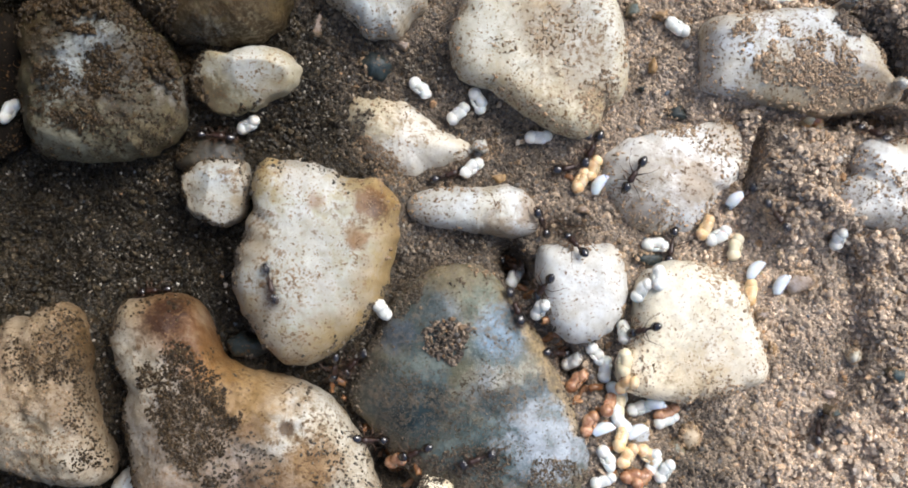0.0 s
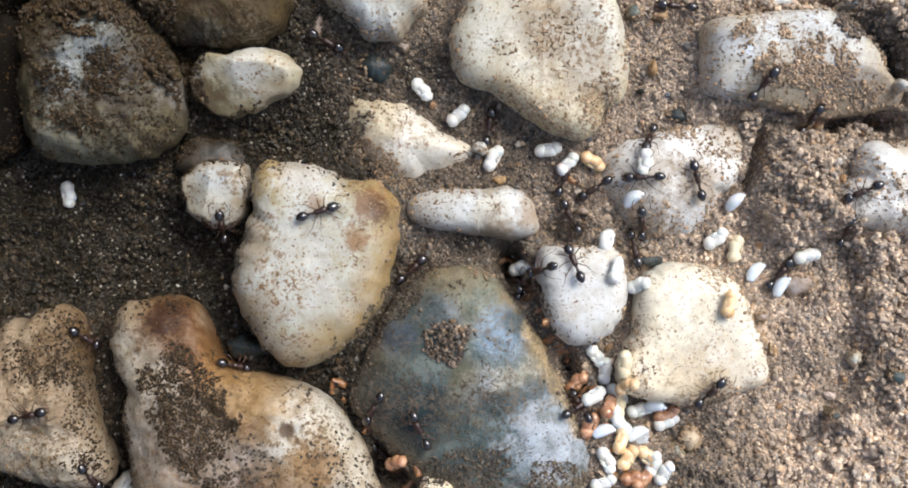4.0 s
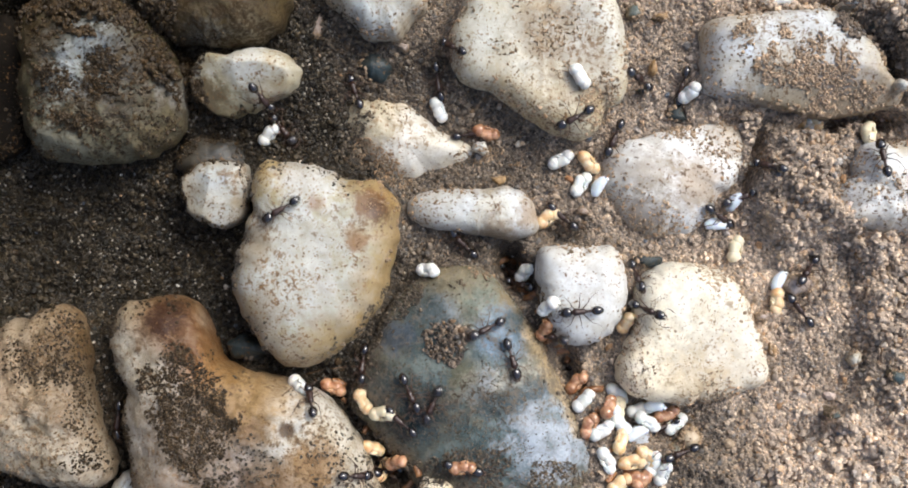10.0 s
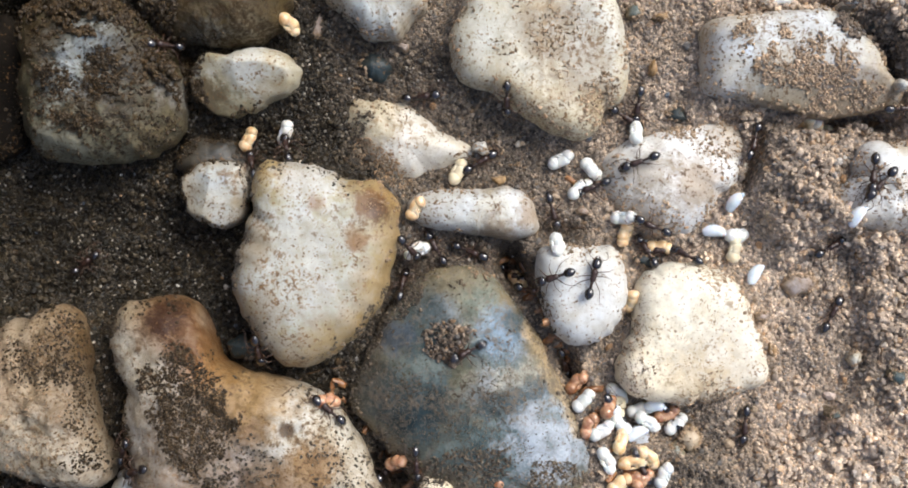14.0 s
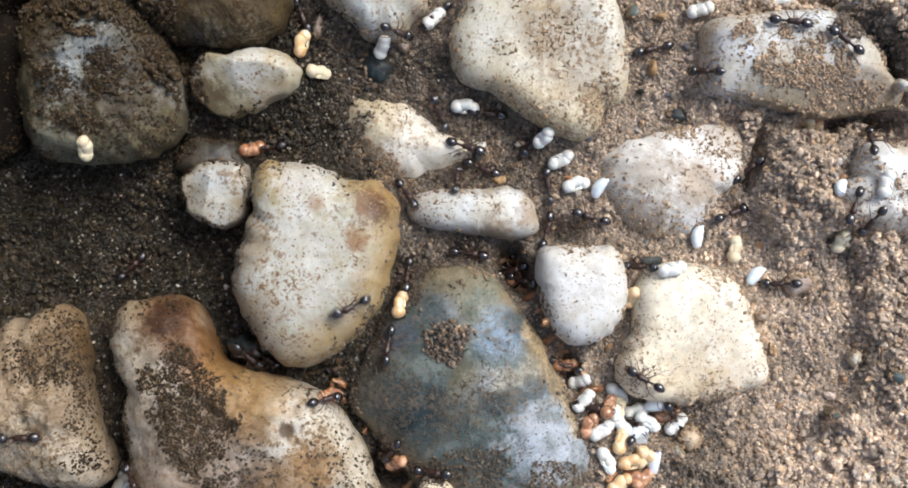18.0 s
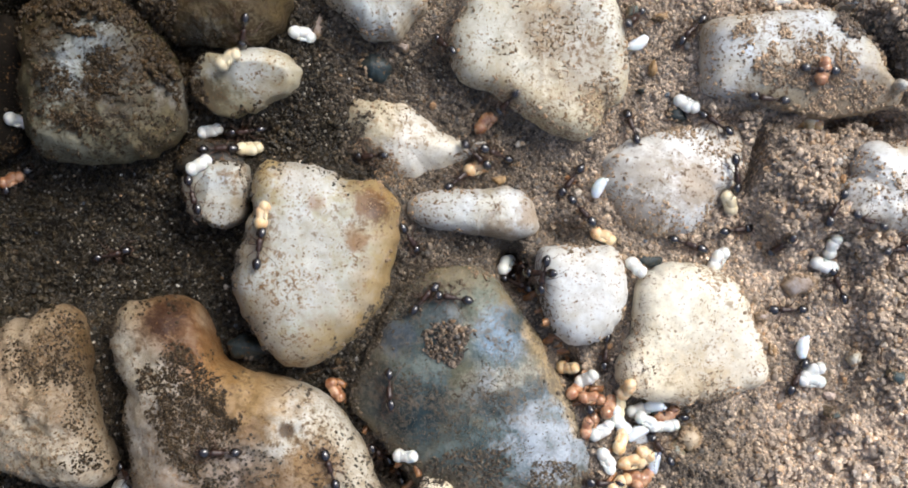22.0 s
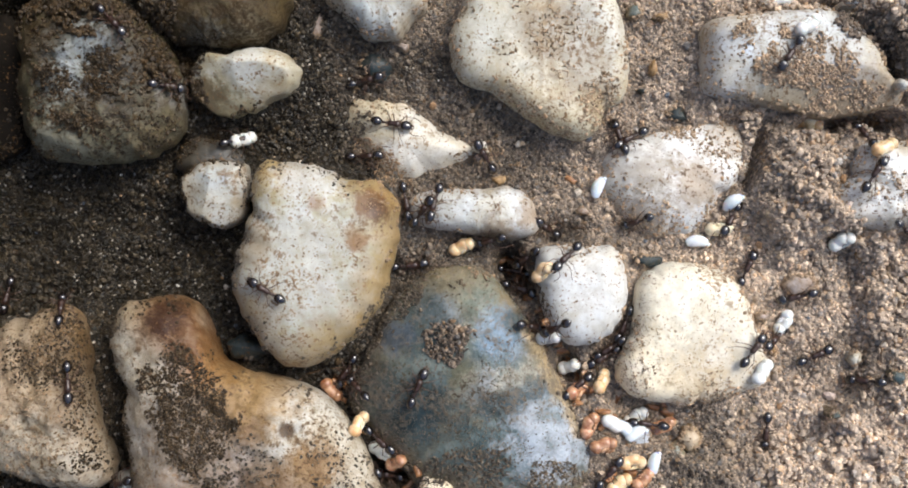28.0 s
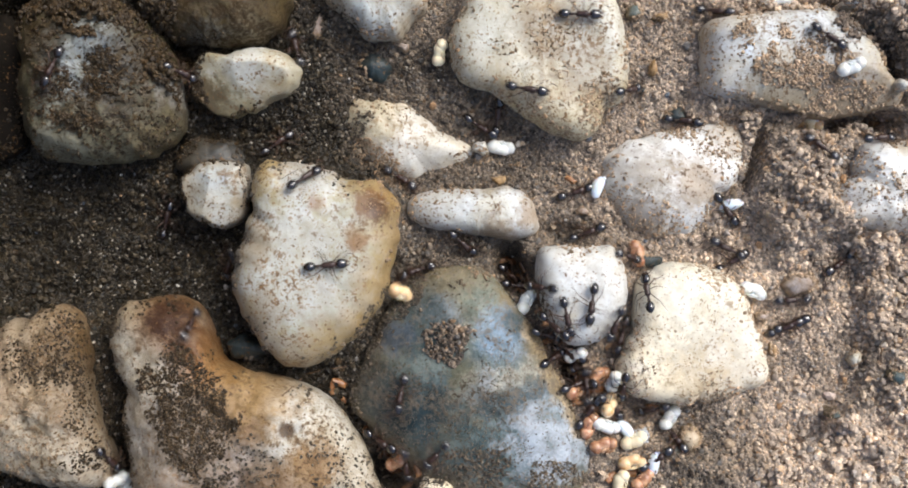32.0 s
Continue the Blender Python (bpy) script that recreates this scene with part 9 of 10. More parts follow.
    ('w', 'shifted about by the workers', [(0, 14.6, -7.9, 90, 0, 37), (1, 17.4, -9.1, 40, 0, -1), (2, 10.3, -11.2, -168, 3, -1), (17, 10.3, -11.2, -40, 3, -1), (18, 11.2, -11.9, 20, 0, -1), (19, 11.0, -11.7, 30, 0, -1), (20, 11.0, -10.8, 20, 0, -1), (21, 11.2, -10.8, 60, 0, -1), (22, 11.6, -11.5, 30, 0, -1), (23, 11.6, -11.5, 50, 0, -1), (24, 11.5, -11.4, 50, 0, -1), (25, 11.7, -11.3, 70, 0, -1), (28, 10.2, -10.3, 20, 0, -1), (29, 14.2, -12.9, -30, 0, -1), (30, 15.0, -14.1, 50, 0, -1), (31, 15.0, -13.9, 60, 0, -1), (32, 13.8, -11.4, 70, 0, -1)]),
    ('w', 'shifted about by the workers', [(0, 7.6, -5.5, 60, 0, -1), (1, 7.5, -5.0, 70, 0, 39), (2, 6.4, -5.0, 70, 0, 39), (3, 6.6, -2.4, 60, 0, 39), (6, 5.3, -2.1, -30, 0, -1), (7, 7.1, -3.8, -60, 0, -1), (8, 6.2, -3.3, 30, 0, -1), (9, 7.7, -1.4, 60, 0, 39), (10, 6.5, -2.4, 60, 0, 39), (11, 3.9, -2.0, -50, 0, 39), (12, 6.0, -3.5, 30, 0, 39), (13, 7.8, 0.0, -60, 0, -1), (14, 8.5, -0.4, -80, 0, -1), (17, 2.9, 7.8, 30, 0, -1), (18, 5.0, -2.5, -78, 3, -1), (24, 5.0, -2.5, 164, 3, -1), (25, 3.3, -1.9, -40, 0, 42), (28, 8.2, -7.6, 20, 0, -1), (29, 7.5, -2.7, 20, 0, -1), (30, 6.4, -3.3, 30, 0, -1), (31, 6.9, -3.0, 70, 0, -1), (32, 6.4, -5.2, 60, 0, -1)]),
    ('w', 'shifted about by the workers', [(0, 10.6, -10.2, 30, 0, 41), (1, 9.0, -7.8, 30, 0, 41), (2, 8.8, -3.3, 30, 0, 41), (3, 11.8, -13.2, 20, 0, -1), (6, 11.8, -12.9, 40, 0, -1), (7, 11.7, -13.2, 50, 0, -1), (8, 12.4, -15.7, 30, 0, -1), (25, 12.4, -15.7, 30, 0, -1), (26, 10.3, -11.2, 116, 3, -1), (32, 10.3, -11.2, 116, 3, -1)]),
    ('w', 'shifted about by the workers', [(0, 11.9, -9.5, -50, 0, -1), (6, 11.9, -9.5, -50, 0, -1), (7, 10.9, -9.3, 70, 0, 37), (8, 12.7, -8.8, 10, 0, -1), (9, 15.4, -4.4, 70, 0, -1), (10, 16.4, -15.4, -30, 0, -1), (11, 17.7, -15.6, 0, 0, -1), (12, 16.4, -15.4, -30, 0, -1), (14, 16.4, -15.4, -30, 0, -1), (17, 15.7, -15.6, 20, 0, -1), (18, 16.4, -15.4, -30, 0, -1), (25, 16.4, -15.4, -30, 0, -1), (26, 10.3, -11.2, 145, 3, -1), (32, 10.3, -11.2, 145, 3, -1)]),
    ('w', 'carried across the nest by workers', [(0, 13.2, -10.9, 80, 0, -1), (6, 13.2, -10.9, 80, 0, -1), (7, 10.3, -11.2, -175, 3, -1), (8, 11.2, -13.4, 45, 0, -1), (14, 11.2, -13.4, 45, 0, -1), (17, 11.8, -12.7, 60, 0, -1), (18, 11.2, -13.4, 45, 0, -1), (19, 15.7, -2.3, -15, 0, -1), (20, 15.4, -1.9, -10, 0, -1), (21, 15.1, -1.9, -40, 0, -1), (22, 15.6, -2.3, -50, 0, -1), (23, 15.6, -2.4, -40, 0, -1), (24, 14.9, -1.4, 60, 0, -1), (25, -1.4, -0.9, 60, 0, -1), (26, 5.0, -2.5, -13, 3, -1), (32, 5.0, -2.5, -13, 3, -1)]),
    ('w', 'lying in the brood pile', [(0, 14.1, -12.7, -40, 0, -1), (20, 14.1, -12.7, -40, 0, -1), (21, 10.3, -11.2, 158, 3, -1), (32, 10.3, -11.2, 158, 3, -1)]),
    ('w', 'lying in the brood pile', [(0, 13.6, -14.8, -70, 0, -1), (24, 13.6, -14.8, -70, 0, -1), (25, 13.3, -14.6, 30, 0, -1), (28, 13.3, -15.3, -30, 0, -1), (30, 13.1, -15.3, -30, 0, -1), (31, 12.9, -15.7, 0, 0, -1), (32, 12.8, -15.3, -20, 0, -1)]),
    ('w', 'lying in the brood pile', [(0, 16.0, -14.3, 20, 0, -1), (17, 16.0, -14.3, 20, 0, -1), (18, 15.7, -14.4, 20, 0, -1), (19, 16.0, -14.3, 20, 0, -1), (25, 16.0, -14.3, 20, 0, -1), (28, 15.7, -14.9, 40, 0, 37), (29, 18.2, -15.4, 20, 0, -1), (30, 18.2, -15.4, 20, 0, -1), (31, 18.6, -15.4, 60, 0, -1), (32, 18.5, -14.9, 60, 0, -1)]),
    ('w', 'shifted about by the workers', [(0, 18.2, -15.3, 20, 0, -1), (9, 18.2, -15.3, 20, 0, -1), (10, 19.2, -15.6, 40, 0, -1), (18, 19.2, -15.6, 40, 0, -1), (19, 18.2, -15.6, 0, 0, -1), (20, 18.2, -15.6, 0, 0, -1), (21, 18.7, -15.4, 20, 0, -1), (22, 18.2, -15.6, 0, 0, -1), (24, 18.2, -15.6, 0, 0, -1), (25, 18.9, -15.4, 60, 0, -1), (26, 19.1, -24.6, -90, 0, -1), (32, 19.1, -24.6, -90, 0, -1)]),
    ('w', 'shifted about by the workers', [(0, 12.7, -18.3, -60, 0, -1), (25, 12.7, -18.4, -60, 0, -1), (26, 13.1, -24.6, -90, 0, -1), (32, 13.1, -24.6, -90, 0, -1)]),
    ('w', 'carried across the nest by workers', [(0, 16.9, -18.5, 70, 0, -1), (10, 16.9, -18.5, 70, 0, -1), (11, 25.4, -16.4, 0, 0, -1), (12, 19.7, -19.4, 80, 0, -1), (13, 19.7, -18.6, 20, 0, 1), (14, 14.7, 2.5, 0, 0, 1), (17, 3.9, 9.9, 0, 0, 1), (18, 7.8, 9.2, 40, 0, -1), (19, 14.6, 8.2, 70, 0, -1), (20, 19.6, 8.0, 10, 0, -1), (21, 21.1, 8.6, -20, 0, -1), (22, 19.9, 11.7, -35, 0, -1), (23, 20.0, 11.4, 60, 0, 48), (24, 8.6, 1.1, 60, 0, 48), (25, -0.4, 3.4, 30, 0, -1), (26, 5.0, -2.5, -47, 3, -1), (32, 5.0, -2.5, -47, 3, -1)]),
    ('w', 'carried across the nest by workers', [(0, 18.0, -19.3, 60, 0, -1), (11, 17.9, -19.3, 70, 0, -1), (12, 18.1, -19.5, 70, 0, -1), (14, 17.9, -19.5, 70, 0, -1), (17, 18.3, -24.6, -90, 0, -1), (21, 42.7, -11.7, -180, 0, -1), (22, 30.4, -11.5, 0, 0, 49), (23, 28.9, -13.2, 10, 0, -1), (24, 21.4, -18.3, 0, 0, -1), (25, 24.8, -15.5, 80, 0, -1), (28, 25.3, -10.5, 60, 0, -1), (29, 26.3, -24.6, -90, 0, -1), (32, 26.3, -24.6, -90, 0, -1)]),
    ('w', 'carried across the nest by workers', [(0, 12.5, -20.0, 20, 0, -1), (8, 12.5, -20.0, 20, 0, -1), (9, -10.6, -13.4, 20, 0, -1), (10, -12.7, -12.0, -35, 0, -1), (11, -18.1, -8.4, -35, 0, -1), (12, -8.9, -15.0, -30, 0, -1), (13, 6.4, 10.1, 0, 0, -1), (14, 11.8, 6.4, -50, 0, -1), (17, 5.1, 19.1, 10, 0, 39), (18, -1.7, 19.1, 40, 0, -1), (19, -2.9, 16.9, -60, 0, -1), (20, -8.1, 11.1, 60, 0, -1), (21, -20.5, 10.4, 30, 0, -1), (22, -21.0, 9.9, 10, 0, -1), (23, -19.2, 8.5, 80, 0, -1), (24, -21.2, 7.8, 50, 0, -1), (25, -27.6, 5.5, 40, 0, -1), (26, -42.7, 5.5, -180, 0, -1), (32, -42.7, 5.5, -180, 0, -1)]),
    ('c', 'carried across the nest by workers', [(0, -5.0, -19.2, -36, 3, -1), (7, -5.0, -19.2, -36, 3, -1), (8, -3.1, -19.8, 0, 0, -1), (9, -5.0, -19.2, 144, 3, -1), (10, -5.7, -14.0, 10, 0, 50), (11, -6.3, -15.9, 80, 0, -1), (12, -5.0, -19.2, -61, 3, -1), (13, -6.4, -19.4, 80, 0, -1), (14, -5.0, -19.2, -18, 3, -1), (18, -5.0, -19.2, 117, 3, -1), (19, -5.8, -16.8, 60, 0, 51), (20, -5.0, -20.6, 0, 0, -1), (21, 4.0, 8.8, 60, 0, -1), (22, 5.0, -2.5, -85, 3, -1), (23, 5.4, -3.5, 40, 0, -1), (24, -4.8, -7.1, 0, 0, -1), (25, 5.8, -3.1, 20, 0, -1), (28, 5.0, -2.5, 135, 3, -1), (29, -7.4, -15.0, 30, 0, -1), (30, -7.3, -15.2, 30, 0, -1), (31, 14.0, -20.1, 80, 0, -1), (32, 14.0, -20.1, 80, 0, -1)]),
    ('c', 'carried across the nest by workers', [(0, -5.0, -19.2, 139, 3, -1), (10, -5.0, -19.2, 139, 3, -1), (11, -13.6, -11.7, -40, 0, 51), (12, -10.9, -3.8, 20, 0, 51), (13, -8.7, -13.3, -10, 0, -1), (14, 0.3, 6.2, 60, 0, -1), (17, -37.1, 12.8, 60, 0, -1), (18, -29.7, 8.0, 80, 0, -1), (19, -24.5, 5.9, -60, 0, -1), (20, -24.0, 4.9, 80, 0, -1), (21, -21.2, 9.9, 60, 0, 13), (22, -17.7, 8.1, 0, 0, -1), (23, -3.1, 3.2, 60, 0, -1), (24, -2.6, 3.1, -60, 0, -1), (25, -12.9, 18.6, 60, 0, -1), (28, -39.4, -7.3, 80, 0, -1), (29, -17.9, 16.5, -40, 0, -1), (30, -17.9, 24.6, 90, 0, -1), (32, -17.9, 24.6, 90, 0, -1)]),
    ('c', 'carried across the nest by workers', [(0, 12.3, 24.6, -90, 0, -1), (11, 12.3, 24.6, -90, 0, -1), (12, 11.5, 15.2, 40, 0, -1), (13, 12.3, 24.6, 90, 0, -1), (17, -11.9, 24.6, -90, 0, -1), (18, -11.9, 14.7, 0, 0, -1), (19, 7.3, 14.3, 70, 0, -1), (20, 7.8, 24.6, 90, 0, -1), (21, -5.4, 13.7, 10, 0, 39), (22, -18.1, 14.9, 40, 0, 39), (23, -11.4, 11.8, 50, 0, -1), (24, -37.8, 15.5, 0, 0, -1), (25, -42.7, 15.8, -180, 0, -1), (32, -42.7, 15.8, -180, 0, -1)]),
    ('c', 'carried across the nest by workers', [(0, 30.8, 10.7, -121, 3, -1), (13, 30.8, 10.7, -121, 3, -1), (14, 23.8, -0.4, 80, 0, -1), (20, 23.9, -0.4, 80, 0, -1), (21, 29.3, -3.4, 0, 0, -1), (22, 42.7, -3.5, -0, 0, -1), (32, 42.7, -3.5, -0, 0, -1)]),
    ('c', 'lying in the brood pile', [(0, 30.8, 10.7, -15, 3, -1), (5, 30.8, 10.7, -15, 3, -1), (6, 35.2, 9.1, 0, 0, -1), (7, 30.8, 10.7, 165, 3, -1), (9, 30.8, 10.7, -15, 3, -1), (10, 35.2, 9.1, 80, 0, -1), (11, 30.8, 10.7, 165, 3, -1), (32, 30.8, 10.7, 165, 3, -1)]),
    ('c', 'carried across the nest by workers', [(0, 14.4, -10.1, 80, 0, -1), (6, 14.4, -10.1, 80, 0, -1), (7, 10.3, -11.2, -171, 3, -1), (18, 10.3, -11.2, -56, 3, -1), (19, 11.6, -13.2, 10, 0, -1), (20, 14.9, -4.9, 60, 0, -1), (21, 16.0, -0.2, 40, 0, 45), (22, 23.5, 3.8, 80, 0, -1), (23, 30.8, 10.7, 44, 3, -1), (24, 20.3, 12.4, 80, 0, -1), (25, 20.6, 11.3, 60, 0, 19), (28, 22.6, 1.3, 0, 0, -1), (29, 20.5, -0.2, 30, 0, -1), (30, 24.3, -4.9, 0, 0, -1), (31, 13.0, -12.4, 70, 0, -1), (32, 15.2, -16.7, 20, 0, -1)]),
    ('c', 'carried across the nest by workers', [(0, 23.9, -0.4, 80, 0, -1), (12, 23.9, -0.4, 80, 0, -1), (13, 30.8, 10.7, 59, 3, -1), (17, 42.7, 0.6, -180, 0, -1), (18, 32.8, 0.5, 80, 0, -1), (19, 12.4, 16.5, 80, 0, -1), (20, 13.3, 24.6, 90, 0, -1), (31, -0.9, 24.6, -90, 0, -1), (32, -0.9, 16.3, 80, 0, -1)]),
    ('c', 'shifted about by the workers', [(0, 13.8, -14.1, 70, 0, -1), (24, 13.8, -14.1, 70, 0, -1), (25, 10.3, -11.2, 140, 3, -1), (32, 10.3, -11.2, 140, 3, -1)]),
    ('t', 'carried across the nest by workers', [(0, 14.8, 24.6, -90, 0, -1), (7, 14.8, 24.6, -90, 0, -1), (8, 14.7, 9.0, 0, 0, -1), (9, 15.0, 0.9, 10, 0, 42), (10, 8.0, 2.4, 40, 0, 42), (11, 4.2, 10.7, 50, 0, -1), (12, -9.2, 13.3, -10, 0, -1), (13, -12.1, 17.0, -80, 0, -1), (14, -14.1, 18.5, -40, 0, -1), (17, -13.1, 16.7, 40, 0, -1), (18, -13.1, 17.2, 80, 0, 25), (19, -9.6, 11.7, 70, 0, -1), (20, -6.6, 7.8, -10, 0, -1), (21, -3.8, 0.5, 70, 0, 27), (22, 2.0, 6.5, 20, 0, -1), (23, 2.4, 7.3, -70, 0, 15), (24, -2.2, 5.8, 60, 0, 15), (25, 3.5, 5.9, 0, 0, 15), (28, 7.7, -2.3, 50, 0, -1), (29, 5.0, -2.5, -180, 3, -1), (32, 5.0, -2.5, -180, 3, -1)]),
    ('t', 'carried across the nest by workers', [(0, -5.0, -19.2, 169, 3, -1), (8, -5.0, -19.2, 169, 3, -1), (9, -6.4, -19.5, 60, 0, -1), (12, -6.4, -19.5, 60, 0, -1), (13, 21.2, -12.9, 10, 0, -1), (14, 21.9, -24.6, -90, 0, -1), (32, 21.9, -24.6, -90, 0, -1)]),
    ('t', 'carried across the nest by workers', [(0, -5.0, -19.2, 142, 3, -1), (9, -5.0, -19.2, 142, 3, -1), (10, -7.2, -17.4, -20, 0, -1), (11, -5.0, -19.2, -38, 3, -1), (12, -11.4, -11.4, -60, 0, -1), (13, -7.9, -7.9, 60, 0, -1), (14, -2.9, 3.0, 60, 0, -1), (17, -3.7, 6.1, 20, 0, 2), (18, -4.3, -5.3, 80, 0, 2), (19, 6.6, -2.4, 10, 0, -1), (20, -10.2, -13.2, 60, 0, 6), (21, -20.4, -2.5, -40, 0, 6), (22, -15.1, 2.3, 80, 0, -1), (23, -16.4, 24.6, 90, 0, -1), (24, -24.8, 0.3, 80, 0, 7), (25, -19.3, -7.2, -60, 0, -1), (28, -7.8, -15.3, 60, 0, -1), (29, -5.0, -19.2, -53, 3, -1), (30, -8.8, -11.4, 60, 0, 50), (31, -7.8, -9.9, 60, 0, 50), (32, -4.7, -3.9, 30, 0, -1)]),
    ('t', 'carried across the nest by workers', [(0, 10.3, -11.2, -172, 3, -1), (1, 2.0, -11.7, 60, 0, -1), (2, 10.3, -11.2, 8, 3, -1), (9, -5.0, -19.2, 116, 3, -1), (10, -7.3, -13.2, -60, 0, 2), (11, -8.4, -10.6, 40, 0, 2), (12, -13.8, -2.9, 0, 0, -1), (13, -19.2, 0.2, 0, 0, -1), (14, -17.8, 9.2, 60, 0, 54), (17, -7.8, 12.4, -20, 0, -1), (18, -8.0, 24.6, 90, 0, -1), (23, -10.7, 24.6, -90, 0, -1), (24, -10.6, 17.2, 60, 0, -1), (25, 18.1, 11.7, 30, 0, -1), (28, 35.4, 7.7, 20, 0, -1), (29, 34.4, 11.4, 60, 0, -1), (30, 30.8, 10.7, -167, 3, -1), (31, 24.1, 20.2, 10, 0, -1), (32, 24.6, 24.6, 90, 0, -1)]),
    ('t', 'shifted about by the workers', [(0, 30.8, 10.7, 173, 3, -1), (1, 20.4, 11.8, 10, 0, -1), (2, 30.8, 10.7, -7, 3, -1), (32, 30.8, 10.7, -7, 3, -1)]),
    ('t', 'carried across the nest by workers', [(0, 10.9, 5.3, 60, 0, -1), (1, 12.2, -3.2, 70, 0, -1), (2, 5.0, -2.5, 173, 3, -1), (7, 5.0, -2.5, 54, 3, -1), (8, 11.7, 6.8, -50, 0, -1), (9, 11.6, 7.0, -20, 0, -1), (10, 11.6, 7.1, -50, 0, -1), (11, 11.6, 7.3, -30, 0, -1), (12, 11.6, 7.3, -30, 0, -1), (13, 11.1, 7.5, 0, 0, 31), (14, 6.0, -3.3, -10, 0, 31), (17, 3.0, 6.0, 0, 0, -1), (18, 5.0, -2.5, -77, 3, -1), (20, 10.3, -11.2, -12, 3, -1), (21, 14.7, -11.9, 60, 0, -1), (25, 14.7, -11.9, 60, 0, -1), (28, 12.3, -11.8, 60, 0, 12), (29, 9.4, -10.5, -40, 0, 12), (30, 10.6, -11.3, 60, 0, -1), (31, 10.3, -11.2, -180, 3, -1), (32, 12.8, -13.7, 60, 0, -1)]),
    ('t', 'carried across the nest by workers', [(0, 12.0, 6.4, 70, 0, -1), (1, 11.7, 7.4, -30, 0, -1), (2, 11.8, 7.1, -30, 0, -1), (3, 12.0, 7.3, -30, 0, -1), (6, 11.6, 6.9, -20, 0, -1), (7, 17.2, 0.0, 10, 0, -1), (8, 15.8, -4.2, 60, 0, 30), (9, 25.9, -4.1, -30, 0, 30), (10, 27.4, -4.9, -20, 0, -1), (11, 27.3, -5.1, -10, 0, -1), (12, 19.6, -0.5, -10, 0, 38), (13, 25.7, -4.8, 10, 0, 38), (14, 17.7, -0.4, 0, 0, -1), (17, 15.4, -4.2, 70, 0, -1), (19, 15.3, -4.4, 70, 0, -1), (20, 15.2, -3.9, 80, 0, -1), (21, 15.8, -3.9, 80, 0, -1), (22, 12.7, 0.6, -20, 0, 52), (23, 7.3, 5.3, -20, 0, 52), (24, -3.6, -6.2, -20, 0, 52), (25, -1.1, -7.1, 80, 0, 52), (28, 0.8, -0.2, 30, 0, -1), (29, 5.0, -2.5, -28, 3, -1), (32, 5.0, -2.5, -28, 3, -1)]),
    ('t', 'carried across the nest by workers', [(0, 21.5, 1.2, 60, 0, -1), (2, 21.5, 1.4, 60, 0, -1), (3, 30.8, 10.7, 45, 3, -1), (11, -4.5, 24.6, -90, 0, -1), (12, -4.4, 13.4, 80, 0, -1), (13, 12.5, 0.8, 30, 0, 52), (14, 14.6, 0.9, -40, 0, 52), (17, 12.7, 9.7, 60, 0, -1), (18, 12.8, 24.6, 90, 0, -1), (32, 12.8, 24.6, 90, 0, -1)]),
    ('t', 'shifted about by the workers', [(0, 14.7, -11.7, 40, 0, -1), (9, 14.7, -11.7, 40, 0, -1), (10, 15.0, -18.4, 10, 0, -1), (32, 15.0, -18.4, 10, 0, -1)]),
    ('t', 'shifted about by the workers', [(0, 13.9, -16.7, 70, 0, -1), (25, 13.9, -16.7, 70, 0, -1), (26, 14.2, -24.6, -90, 0, -1), (32, 14.2, -24.6, -90, 0, -1)]),
    ('t', 'shifted about by the workers', [(0, 14.6, -18.0, 60, 0, -1), (9, 14.6, -18.0, 60, 0, -1), (10, 13.9, -20.2, 40, 0, -1), (28, 13.9, -20.2, 40, 0, -1), (29, 14.2, -24.6, -90, 0, -1), (32, 14.2, -24.6, -90, 0, -1)]),
    ('t', 'shifted about by the workers', [(0, 25.3, -4.3, 80, 0, -1), (3, 25.3, -4.3, 80, 0, -1), (6, 15.1, -7.0, 60, 0, -1), (7, 14.9, -6.5, 60, 0, -1), (8, 14.9, -6.5, 60, 0, -1), (9, 15.2, -6.2, 70, 0, -1), (10, 14.9, -6.5, 60, 0, -1), (11, 15.2, -4.7, 70, 0, -1), (14, 15.3, -4.6, 70, 0, -1), (17, 10.1, -9.6, 0, 0, -1), (18, 10.3, -11.2, -81, 3, -1), (19, 9.4, -10.3, -20, 0, -1), (21, 9.4, -10.3, -30, 0, -1), (22, 10.2, -10.5, 0, 0, -1), (23, 10.3, -11.2, -74, 3, -1), (32, 10.3, -11.2, -74, 3, -1)]),
    ('t', 'shifted about by the workers', [(0, 16.4, -18.0, -40, 0, -1), (25, 16.4, -18.0, -40, 0, -1), (26, 16.8, -24.6, -90, 0, -1), (32, 16.8, -24.6, -90, 0, -1)]),
